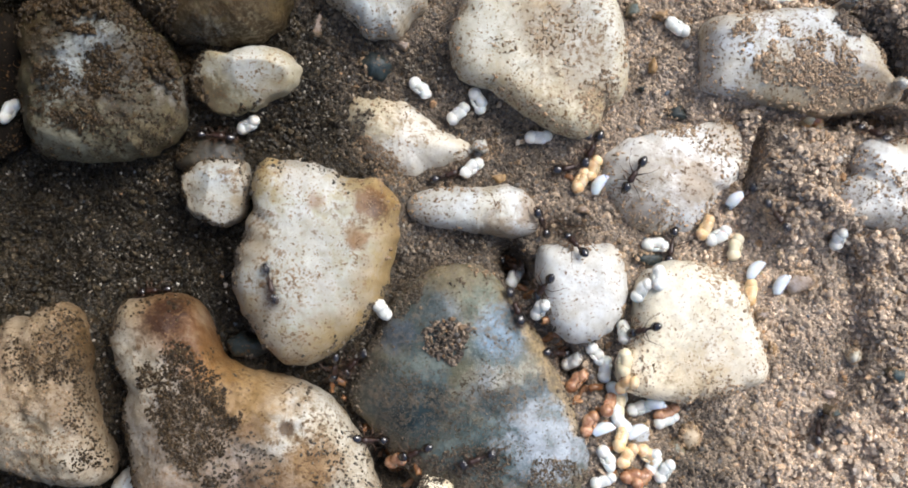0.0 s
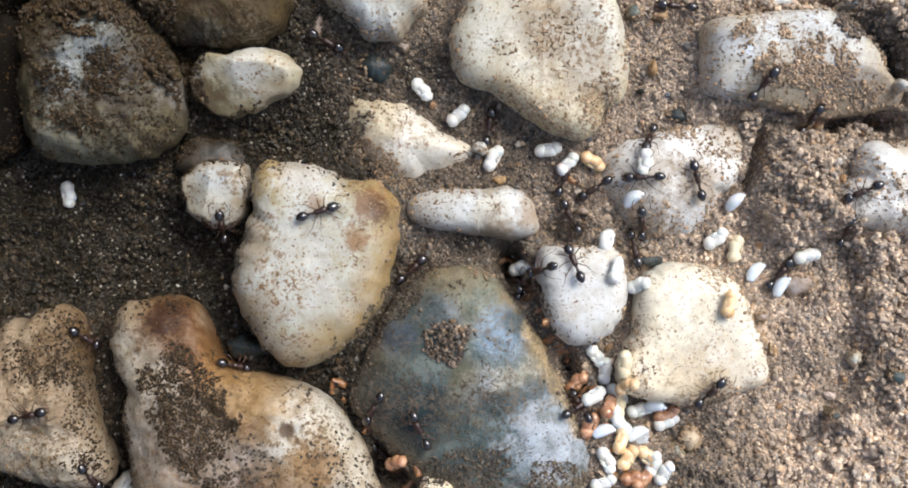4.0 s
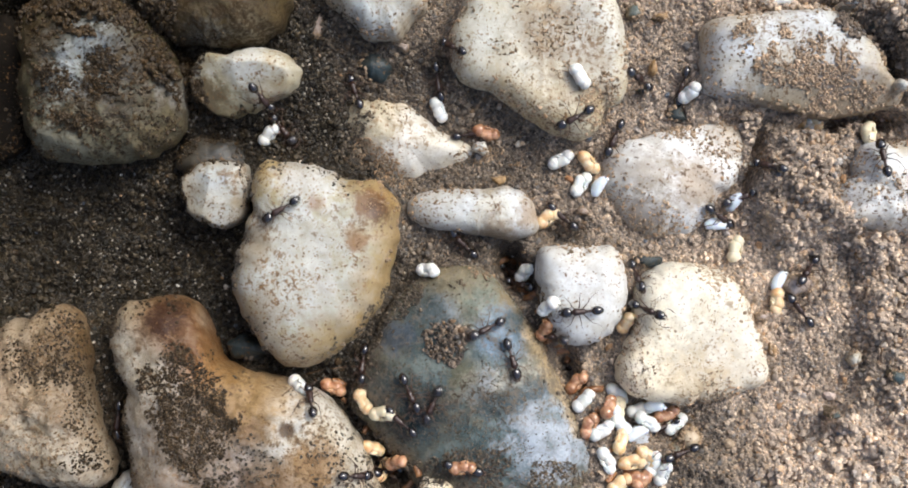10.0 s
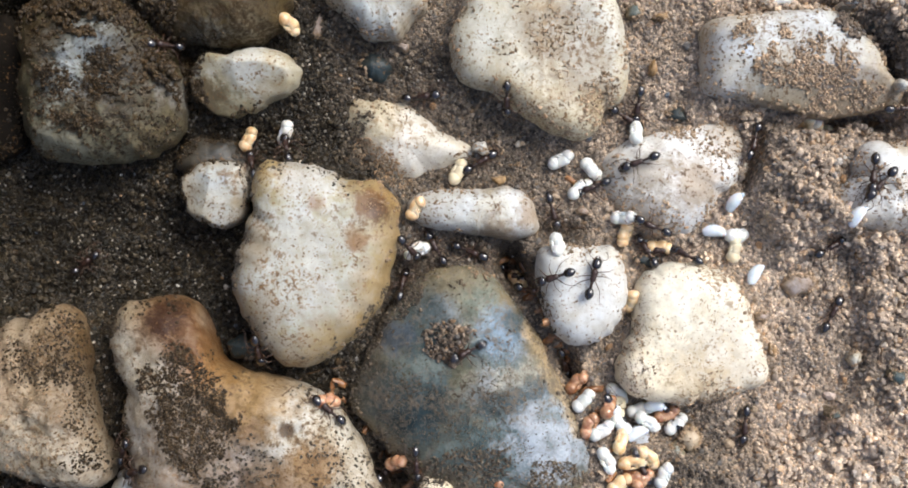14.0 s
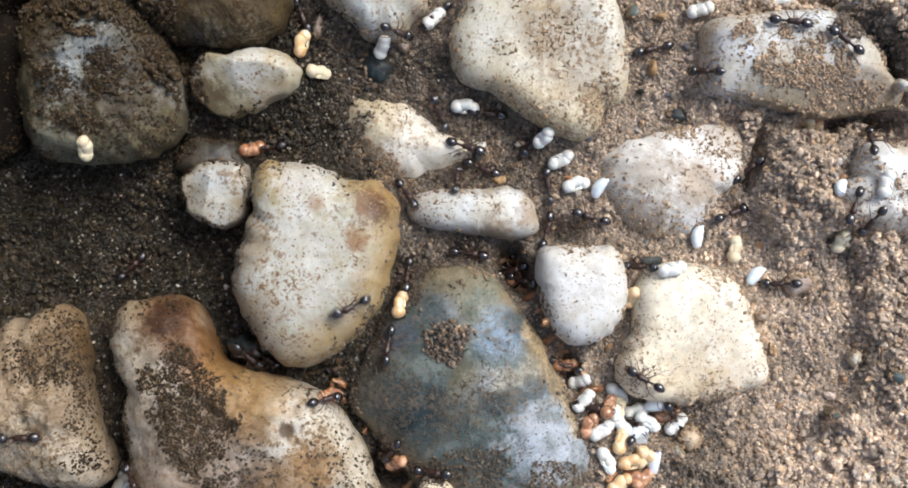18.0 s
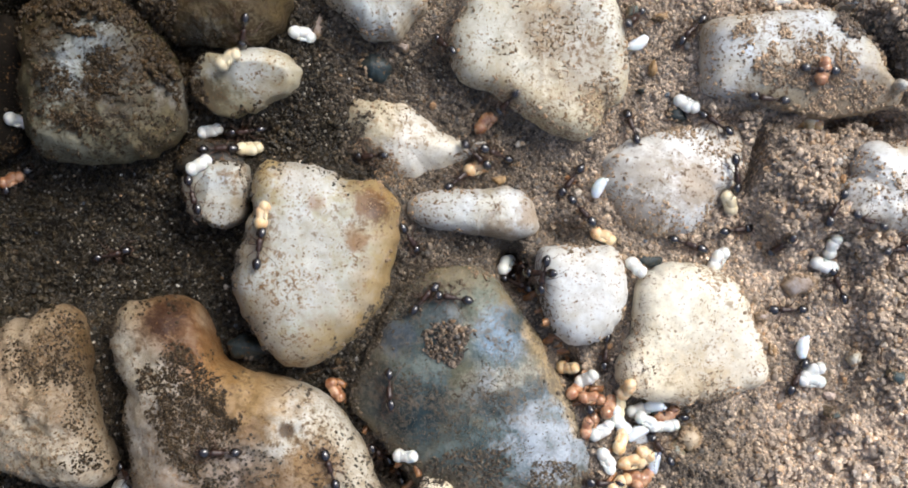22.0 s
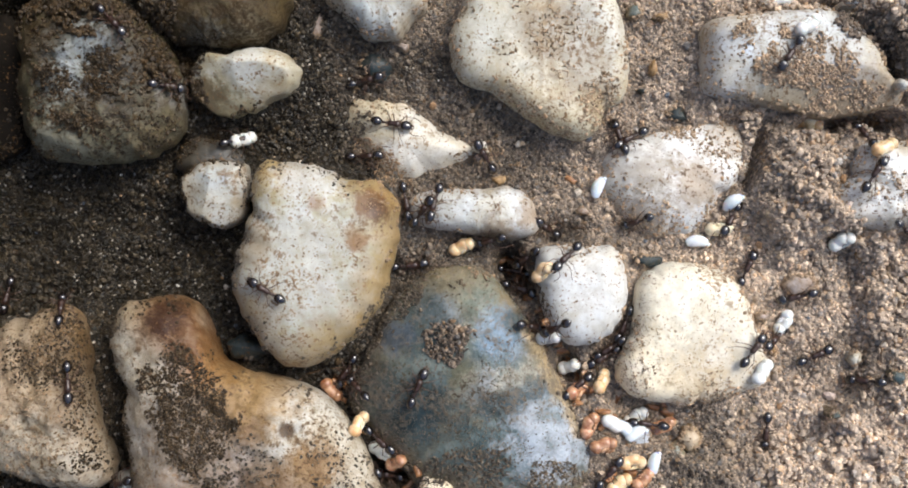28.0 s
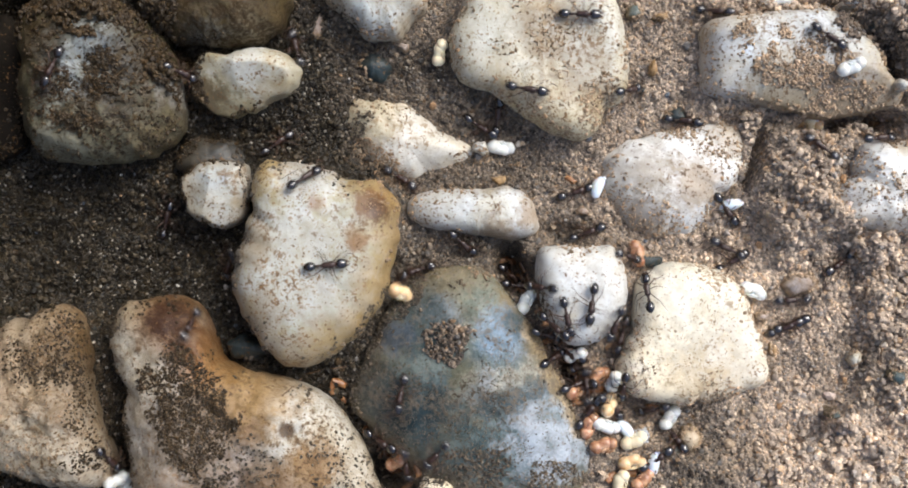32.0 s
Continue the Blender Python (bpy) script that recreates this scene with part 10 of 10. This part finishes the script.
    ('r', 'carried across the nest by workers', [(0, 30.8, 10.7, 179, 3, -1), (5, 30.8, 10.7, 179, 3, -1), (6, 20.8, 10.6, -50, 0, -1), (7, 19.2, 12.7, 60, 0, -1), (8, 19.4, 24.6, 90, 0, -1), (18, 30.8, 10.7, 57, 3, -1), (19, 32.4, 15.2, 0, 0, -1), (20, 32.2, 14.5, 0, 0, 46), (21, 32.8, 13.3, 20, 0, 46), (22, 30.1, 14.3, 20, 0, 46), (23, 19.6, 12.7, -10, 0, -1), (24, 19.8, 24.6, 90, 0, -1), (28, 5.0, -2.5, 62, 3, -1), (29, 10.5, 8.0, 80, 0, 0), (30, -0.2, 11.5, -40, 0, -1), (31, -10.4, 15.7, 20, 0, -1), (32, -10.4, 24.6, 90, 0, -1)]),
    ('r', 'carried across the nest by workers', [(0, 0.8, -24.6, 90, 0, -1), (9, 0.8, -24.6, 90, 0, -1), (10, 0.8, -18.3, 10, 0, -1), (11, 0.8, -24.6, -90, 0, -1), (19, 10.3, -11.2, -56, 3, -1), (20, 11.6, -13.2, 0, 0, -1), (25, 11.8, -13.2, 0, 0, -1), (28, 12.6, -17.0, 20, 0, -1), (32, 12.6, -17.0, 20, 0, -1)]),
    ('r', 'carried across the nest by workers', [(0, 10.3, -11.2, 50, 3, -1), (5, 10.3, -11.2, 50, 3, -1), (6, 19.6, 0.3, 20, 0, -1), (7, 10.3, -11.2, -130, 3, -1), (9, 10.3, -11.2, 119, 3, -1), (10, 8.0, -7.1, 60, 0, -1), (11, 10.3, -11.2, -61, 3, -1), (17, 10.3, -11.2, 123, 3, -1), (18, 9.7, -10.2, 0, 0, -1), (19, 10.3, -11.2, -57, 3, -1), (20, 10.8, -12.0, 50, 0, -1), (21, -10.4, -12.7, -60, 0, -1), (24, -10.4, -12.7, -60, 0, -1), (25, -10.4, -12.7, -40, 0, -1), (28, -10.7, -12.7, -50, 0, -1), (29, -10.7, -12.2, -60, 0, -1), (30, -5.0, -19.2, -51, 3, -1), (32, -5.0, -19.2, -51, 3, -1)]),
    ('r', 'carried across the nest by workers', [(0, -5.0, -19.2, 116, 3, -1), (5, -5.0, -19.2, 116, 3, -1), (6, -9.2, -10.4, -30, 0, -1), (7, -10.6, -11.7, -30, 0, -1), (8, -10.6, -11.9, -30, 0, -1), (9, -10.4, -11.7, -10, 0, -1), (10, -10.4, -12.6, -20, 0, -1), (11, -5.0, -19.2, -47, 3, -1), (12, -10.6, -11.7, 0, 0, -1), (13, -5.0, -19.2, -53, 3, -1), (14, -10.7, -13.2, 0, 0, -1), (18, -10.6, -13.0, 10, 0, -1), (19, -10.6, -13.2, -10, 0, -1), (20, 10.4, -12.8, 30, 0, -1), (32, 10.4, -12.8, 30, 0, -1)]),
    ('r', 'carried across the nest by workers', [(0, 5.0, -2.5, -51, 3, -1), (1, 5.0, -2.5, -51, 3, -1), (2, 5.7, -3.1, 60, 0, -1), (3, 5.0, -2.5, 129, 3, -1), (8, 5.0, -2.5, 66, 3, -1), (9, 8.8, 5.8, 0, 0, -1), (10, 2.8, 9.6, -20, 0, 22), (11, -2.6, 14.2, -60, 0, -1), (12, -2.6, 24.6, 90, 0, -1), (13, -13.8, 18.9, 30, 0, -1), (14, -13.9, 24.6, 90, 0, -1), (17, -17.2, 24.6, -90, 0, -1), (18, -17.3, 8.0, 10, 0, -1), (19, -17.2, 24.6, 90, 0, -1), (32, -17.2, 24.6, 90, 0, -1)]),
    ('r', 'shifted about by the workers', [(0, 15.2, -19.9, 10, 0, -1), (25, 15.2, -19.9, 10, 0, -1), (28, 15.6, -24.6, -90, 0, -1), (30, 10.3, -11.2, -39, 3, -1), (31, 12.9, -13.3, 0, 0, -1), (32, 10.3, -11.2, 141, 3, -1)]),
    ('r', 'shifted about by the workers', [(0, 12.8, -13.9, 60, 0, -1), (22, 12.8, -13.9, 60, 0, -1), (23, -4.6, -18.2, 30, 0, -1), (24, -5.0, -19.2, -117, 3, -1), (25, -4.6, -18.2, 30, 0, -1), (32, -4.6, -18.2, 30, 0, -1)]),
    ('r', 'carried across the nest by workers', [(0, 10.8, -12.0, 50, 0, -1), (17, 10.8, -12.0, 50, 0, -1), (18, 5.5, -3.1, 60, 0, -1), (19, 12.7, 2.3, 20, 0, -1), (20, 6.4, -2.7, 30, 0, -1), (21, 5.7, -3.8, 30, 0, 2), (22, 2.8, 10.4, 60, 0, -1), (23, 5.0, -2.5, -80, 3, -1), (28, 5.0, -2.5, -76, 3, -1), (29, 5.4, -3.5, 40, 0, -1), (30, 5.0, -2.5, 104, 3, -1), (31, 10.4, -11.8, 30, 0, 42), (32, 12.2, -11.4, 40, 0, -1)]),
    ('r', 'shifted about by the workers', [(0, 18.2, -14.5, 20, 0, -1), (20, 18.2, -14.5, 20, 0, -1), (21, 10.3, -11.2, 157, 3, -1), (22, 18.2, -14.5, 20, 0, -1), (25, 18.2, -14.5, 20, 0, -1), (28, 17.9, -15.6, 20, 0, -1), (29, 12.7, -10.6, 20, 0, -1), (30, 12.7, -11.9, 60, 0, 38), (31, 15.4, -10.8, 20, 0, 38), (32, 15.7, -0.9, 60, 0, -1)]),
    ('r', 'carried across the nest by workers', [(0, -4.6, -18.2, 30, 0, -1), (21, -4.6, -18.2, 30, 0, -1), (22, -38.8, 5.6, 30, 0, -1), (23, -42.7, 5.5, -180, 0, -1), (32, -42.7, 5.5, -180, 0, -1)]),
    ('r', 'lying in the brood pile', [(0, 15.9, -20.0, 40, 0, -1), (32, 15.9, -20.0, 40, 0, -1)]),
    ('r', 'lying in the brood pile', [(0, 11.5, -15.3, 70, 0, -1), (32, 11.5, -15.3, 70, 0, -1)]),
    ('p', 'shifted about by the workers', [(0, 30.8, 10.7, -20, 3, -1), (20, 30.8, 10.7, -20, 3, -1), (21, 35.1, 8.6, 10, 0, -1), (22, 30.8, 10.7, 160, 3, -1), (32, 30.8, 10.7, 160, 3, -1)]),
    ('p', 'shifted about by the workers', [(0, 30.8, 10.7, -133, 3, -1), (22, 30.8, 10.7, -133, 3, -1), (23, 20.6, 0.1, 30, 0, -1), (25, 20.7, 0.1, 20, 0, -1), (28, 20.8, 0.1, 0, 0, -1), (29, 24.3, -0.9, -70, 0, -1), (30, 20.9, 1.0, 70, 0, -1), (31, 30.8, 10.7, 45, 3, -1), (32, 30.8, 10.7, 45, 3, -1)]),
    ('p', 'carried across the nest by workers', [(0, 30.8, 10.7, -125, 3, -1), (7, 30.8, 10.7, -125, 3, -1), (8, 23.5, 0.8, 60, 0, -1), (9, 30.8, 10.7, 55, 3, -1), (12, 42.7, 0.6, -180, 0, -1), (13, 32.1, 0.5, 55, 0, -1), (14, 33.0, 2.4, 60, 0, -1), (17, 42.7, 2.5, -0, 0, -1), (18, 32.1, 4.3, 60, 0, -1), (19, 30.8, 10.7, 116, 3, -1), (20, 23.2, 2.5, 60, 0, -1), (21, 23.0, 2.0, 0, 0, 58), (22, 15.7, 17.3, -60, 0, 58), (23, 16.2, 12.4, 60, 0, 58), (24, 13.2, 8.2, 30, 0, 58), (25, 10.2, 3.8, 60, 0, -1), (26, 5.0, -2.5, -130, 3, -1), (32, 5.0, -2.5, -130, 3, -1)]),
    ('p', 'shifted about by the workers', [(0, 17.3, -13.6, 10, 0, -1), (25, 17.3, -13.6, 10, 0, -1), (26, 10.3, -11.2, 161, 3, -1), (32, 10.3, -11.2, 161, 3, -1)]),
    ('p', 'shifted about by the workers', [(0, 15.5, -16.3, 30, 0, -1), (14, 15.5, -16.3, 30, 0, -1), (17, 15.8, -24.6, -90, 0, -1), (18, 17.1, -18.5, 80, 0, -1), (32, 17.1, -18.5, 80, 0, -1)]),
    ('p', 'shifted about by the workers', [(0, 25.7, -2.5, 50, 0, -1), (9, 25.7, -2.5, 50, 0, -1), (10, 22.3, 1.5, 0, 0, -1), (11, 22.9, 1.0, 80, 0, -1), (12, 22.8, 1.3, 60, 0, -1), (13, 22.9, 1.3, 20, 0, -1), (14, 22.2, 1.0, 0, 0, -1), (17, 12.6, 4.8, 60, 0, -1), (32, 12.5, 4.8, 70, 0, -1)]),
    ('p', 'carried across the nest by workers', [(0, 28.0, -3.7, 60, 0, -1), (9, 28.0, -3.7, 60, 0, -1), (10, 27.9, -3.4, 60, 0, 30), (11, 28.8, -3.1, 10, 0, 30), (12, 30.7, -2.3, 70, 0, 30), (13, 25.7, -2.7, 60, 0, -1), (19, 25.7, -2.8, 45, 0, -1), (20, 26.2, -2.7, 70, 0, -1), (21, 27.9, -5.4, -25, 0, -1), (22, 29.7, -8.8, 80, 0, -1), (23, 29.1, -9.5, 70, 0, -1), (24, 29.8, -14.0, 0, 0, -1), (25, 35.4, -14.5, 50, 0, -1), (26, 42.7, -14.9, -0, 0, -1), (32, 42.7, -14.9, -0, 0, -1)]),
    ('p', 'shifted about by the workers', [(0, 23.8, 3.8, 50, 0, -1), (17, 23.8, 3.8, 60, 0, -1), (18, 20.9, 0.5, 80, 0, -1), (19, 21.0, 0.5, 60, 0, -1), (20, 20.9, 0.4, 80, 0, -1), (21, 21.0, 0.3, 60, 0, -1), (22, 30.8, 10.7, 47, 3, -1), (23, 30.8, 10.7, -134, 3, -1), (24, 23.6, 3.5, 10, 0, -1), (25, 23.6, 3.5, 20, 0, -1), (28, 23.7, 3.8, 40, 0, -1), (29, 23.6, 3.5, 20, 0, -1), (32, 23.6, 3.5, 20, 0, -1)]),
    ('p', 'carried across the nest by workers', [(0, 12.6, 4.9, 60, 0, -1), (3, 12.6, 4.9, 60, 0, -1), (6, 22.9, 1.0, 0, 0, -1), (7, 12.6, 4.9, 60, 0, -1), (13, 12.6, 4.9, 60, 0, -1), (14, 5.0, -2.5, -136, 3, -1), (22, 5.0, -2.5, -180, 3, -1), (23, 4.1, -2.5, 0, 0, -1), (24, 30.1, -5.9, 60, 0, 16), (25, 23.6, -0.9, 20, 0, -1), (26, 30.8, 10.7, 59, 3, -1), (32, 30.8, 10.7, 59, 3, -1)]),
    ('p', 'shifted about by the workers', [(0, 12.5, -15.8, 20, 0, -1), (8, 12.5, -15.8, 20, 0, -1), (9, 10.3, -11.2, 117, 3, -1), (17, 15.8, -24.6, 90, 0, -1), (18, 15.5, -16.3, 30, 0, -1), (31, 15.5, -16.3, 30, 0, -1), (32, 15.8, -24.6, -90, 0, -1)]),
    ('p', 'lying in the brood pile', [(0, 14.3, -15.9, -50, 0, -1), (32, 14.3, -15.9, -50, 0, -1)]),
]


# ---- how ants and brood move ----
STEP = 0.25


def turned(a, b):
    return (b - a + 180) % 360 - 180


class Trail:
    """A way over the nest: rows of seconds, x, y, heading in degrees, and how deep under the soil."""

    def __init__(self, rows):
        self.rows = rows

    def at(self, t):
        rows = self.rows
        k = 0
        while k < len(rows) - 2 and rows[k + 1][0] <= t:
            k += 1
        t0, x0, y0, h0, d0 = rows[k][:5]
        t1, x1, y1, h1, d1 = rows[k + 1][:5]
        u = min(1.0, max(0.0, (t - t0) / (t1 - t0)))
        far = math.hypot(x1 - x0, y1 - y0)
        s = u * u * (3 - 2 * u)
        h = h0 + turned(h0, h1) * s
        deep = d0 + (d1 - d0) * s
        if far < 1.5:
            return x0 + (x1 - x0) * s, y0 + (y1 - y0) * s, h, deep, 0.0
        pull = min(far * 0.8, 7.0)
        ax, ay = math.cos(radians(h0)) * pull, math.sin(radians(h0)) * pull
        bx, by = math.cos(radians(h1)) * pull, math.sin(radians(h1)) * pull
        a, b, c, d = 2 * u ** 3 - 3 * u * u + 1, u ** 3 - 2 * u * u + u, 3 * u * u - 2 * u ** 3, u ** 3 - u * u
        x, y = a * x0 + b * ax + c * x1 + d * bx, a * y0 + b * ay + c * y1 + d * by
        e, f, g, i = 6 * u * u - 6 * u, 3 * u * u - 4 * u + 1, 6 * u - 6 * u * u, 3 * u * u - 2 * u
        vx, vy = e * x0 + f * ax + g * x1 + i * bx, e * y0 + f * ay + g * y1 + i * by
        along = math.degrees(math.atan2(vy, vx))
        return x, y, along if 0.02 < u < 0.98 else h, deep, far / (t1 - t0)


def lying(spots, reach):
    """Poses of a body that lies along the ground at places (x, y, heading, depth), tipped as the ground is under it."""
    p = np.array(spots, float)
    c, s = np.cos(np.radians(p[:, 2])), np.sin(np.radians(p[:, 2]))
    side = 0.7 * reach
    px = np.stack([p[:, 0], p[:, 0] + reach * c, p[:, 0] - reach * c, p[:, 0] - side * s, p[:, 0] + side * s], 1)
    py = np.stack([p[:, 1], p[:, 1] + reach * s, p[:, 1] - reach * s, p[:, 1] + side * c, p[:, 1] - side * c], 1)
    z = surface(px, py)
    pitch = np.clip((z[:, 1] - z[:, 2]) / (2 * reach), -0.9, 0.9)
    roll = np.clip((z[:, 3] - z[:, 4]) / (2 * side), -0.6, 0.6)
    level = np.maximum(z[:, 0], (z[:, 1] + z[:, 2]) / 2) - p[:, 3]
    out = []
    for k in range(len(p)):
        ahead = Vector((c[k], s[k], pitch[k])).normalized()
        up = ahead.cross(Vector((-s[k], c[k], roll[k]))).normalized()
        m = Matrix((ahead, up.cross(ahead), up)).transposed().to_4x4()
        m.translation = Vector((p[k, 0], p[k, 1], level[k])) * MM
        out.append(m)
    return out


def steps_of(trail, ends=32.0):
    """Times along a trail, closer where it turns sharply, so that no step turns by 80 degrees."""
    times, t = [0.0], 0.0
    while t < ends - 1e-6:
        nxt = min(ends, t + STEP)
        a, b = trail.at(t)[2], trail.at(nxt)[2]
        if abs(turned(a, b)) > 75:
            times += [t + (nxt - t) / 3, t + (nxt - t) * 2 / 3]
        times.append(nxt)
        t = nxt
    return times


def eased(headings):
    """Headings with no step over 80 degrees."""
    out = [headings[0]]
    for h in headings[1:]:
        out.append(out[-1] + max(-78, min(78, turned(out[-1], h))))
    return out


def crawl(ant, trail, seed):
    """Key an ant along its trail, its legs swinging in two threes."""
    rng = random.Random(seed)
    times = steps_of(trail)
    spots = [trail.at(t) for t in times]
    turns = eased([s[2] for s in spots])
    walk(ant, list(zip(times, lying([(s[0], s[1], h, s[3]) for s, h in zip(spots, turns)], 1.1))))
    legs = [o for o in ant.children if o.name.startswith("leg")]
    beat = rng.uniform(0, 6.28)
    for n, leg in enumerate(legs):
        side = 1 if leg.location.y > 0 else -1
        three = 1 if (n % 3 + (side > 0)) % 2 else -1
        at = leg.location / MM
        rows = []
        for t in [k * 0.5 for k in range(65)]:
            pace = min(1.0, trail.at(t)[4] / 4.0)
            swing = 20 * pace * three * math.sin(beat + t * 7.9) * side + rng.uniform(-4, 4)
            rows.append((t, pose(*(at * MM), 0, 0, swing)))
        walk(leg, rows)


def carry(thing, rows, trails):
    """Key a grub or pupa: it lies still, is dragged, or rides in the jaws of the ant whose number a row ends with."""
    keyed = []
    for a, b in zip(rows, rows[1:]):
        still = math.hypot(a[1] - b[1], a[2] - b[2]) < 0.3 and abs(turned(a[3], b[3])) < 5 and abs(a[4] - b[4]) < 0.1
        if still:
            keyed.append((a[0], *a[1:5]))
            continue
        ant = trails[a[5]] if a[5] >= 0 else None
        n = max(2, int(round((b[0] - a[0]) / STEP)))
        for k in range(n):
            u = k / n
            t = a[0] + (b[0] - a[0]) * u
            s = u * u * (3 - 2 * u)
            turn = a[3] + turned(a[3], b[3]) * s
            deep = a[4] + (b[4] - a[4]) * s
            if ant is None:
                keyed.append((t, a[1] + (b[1] - a[1]) * s, a[2] + (b[2] - a[2]) * s, turn, deep))
                continue
            offs = []
            for row in (a, b):
                x, y, h, _, _ = ant.at(row[0])
                c, q = math.cos(radians(h)), math.sin(radians(h))
                dx, dy = row[1] - x, row[2] - y
                offs.append((dx * c + dy * q, -dx * q + dy * c, row[3] - h))
            x, y, h, _, _ = ant.at(t)
            c, q = math.cos(radians(h)), math.sin(radians(h))
            fx, fy = offs[0][0] + (offs[1][0] - offs[0][0]) * s, offs[0][1] + (offs[1][1] - offs[0][1]) * s
            keyed.append((t, x + fx * c - fy * q, y + fx * q + fy * c, h + offs[0][2] + turned(offs[0][2], offs[1][2]) * s, deep))
    z = rows[-1]
    keyed.append((z[0], *z[1:5]))
    if keyed[0][0] > 0:
        keyed.insert(0, (0.0, *keyed[0][1:]))
    turns = eased([k[3] for k in keyed])
    walk(thing, list(zip([k[0] for k in keyed], lying([(k[1], k[2], h, k[4]) for k, h in zip(keyed, turns)], 0.9))))


def motions():
    trails = [Trail(rows) for rows in ANT_ROWS]
    first = build_ant()
    ants = [first] + [copy_thing(first, pose(0, 0, 0)) for _ in ANT_ROWS[1:]]
    for n, (ant, trail) in enumerate(zip(ants, trails)):
        crawl(ant, trail, n)
    young = [brood(kind, lot, n) for n, (kind, lot, _) in enumerate(BROOD_ROWS)]
    for thing, (_, _, rows) in zip(young, BROOD_ROWS):
        carry(thing, rows, trails)


motions()
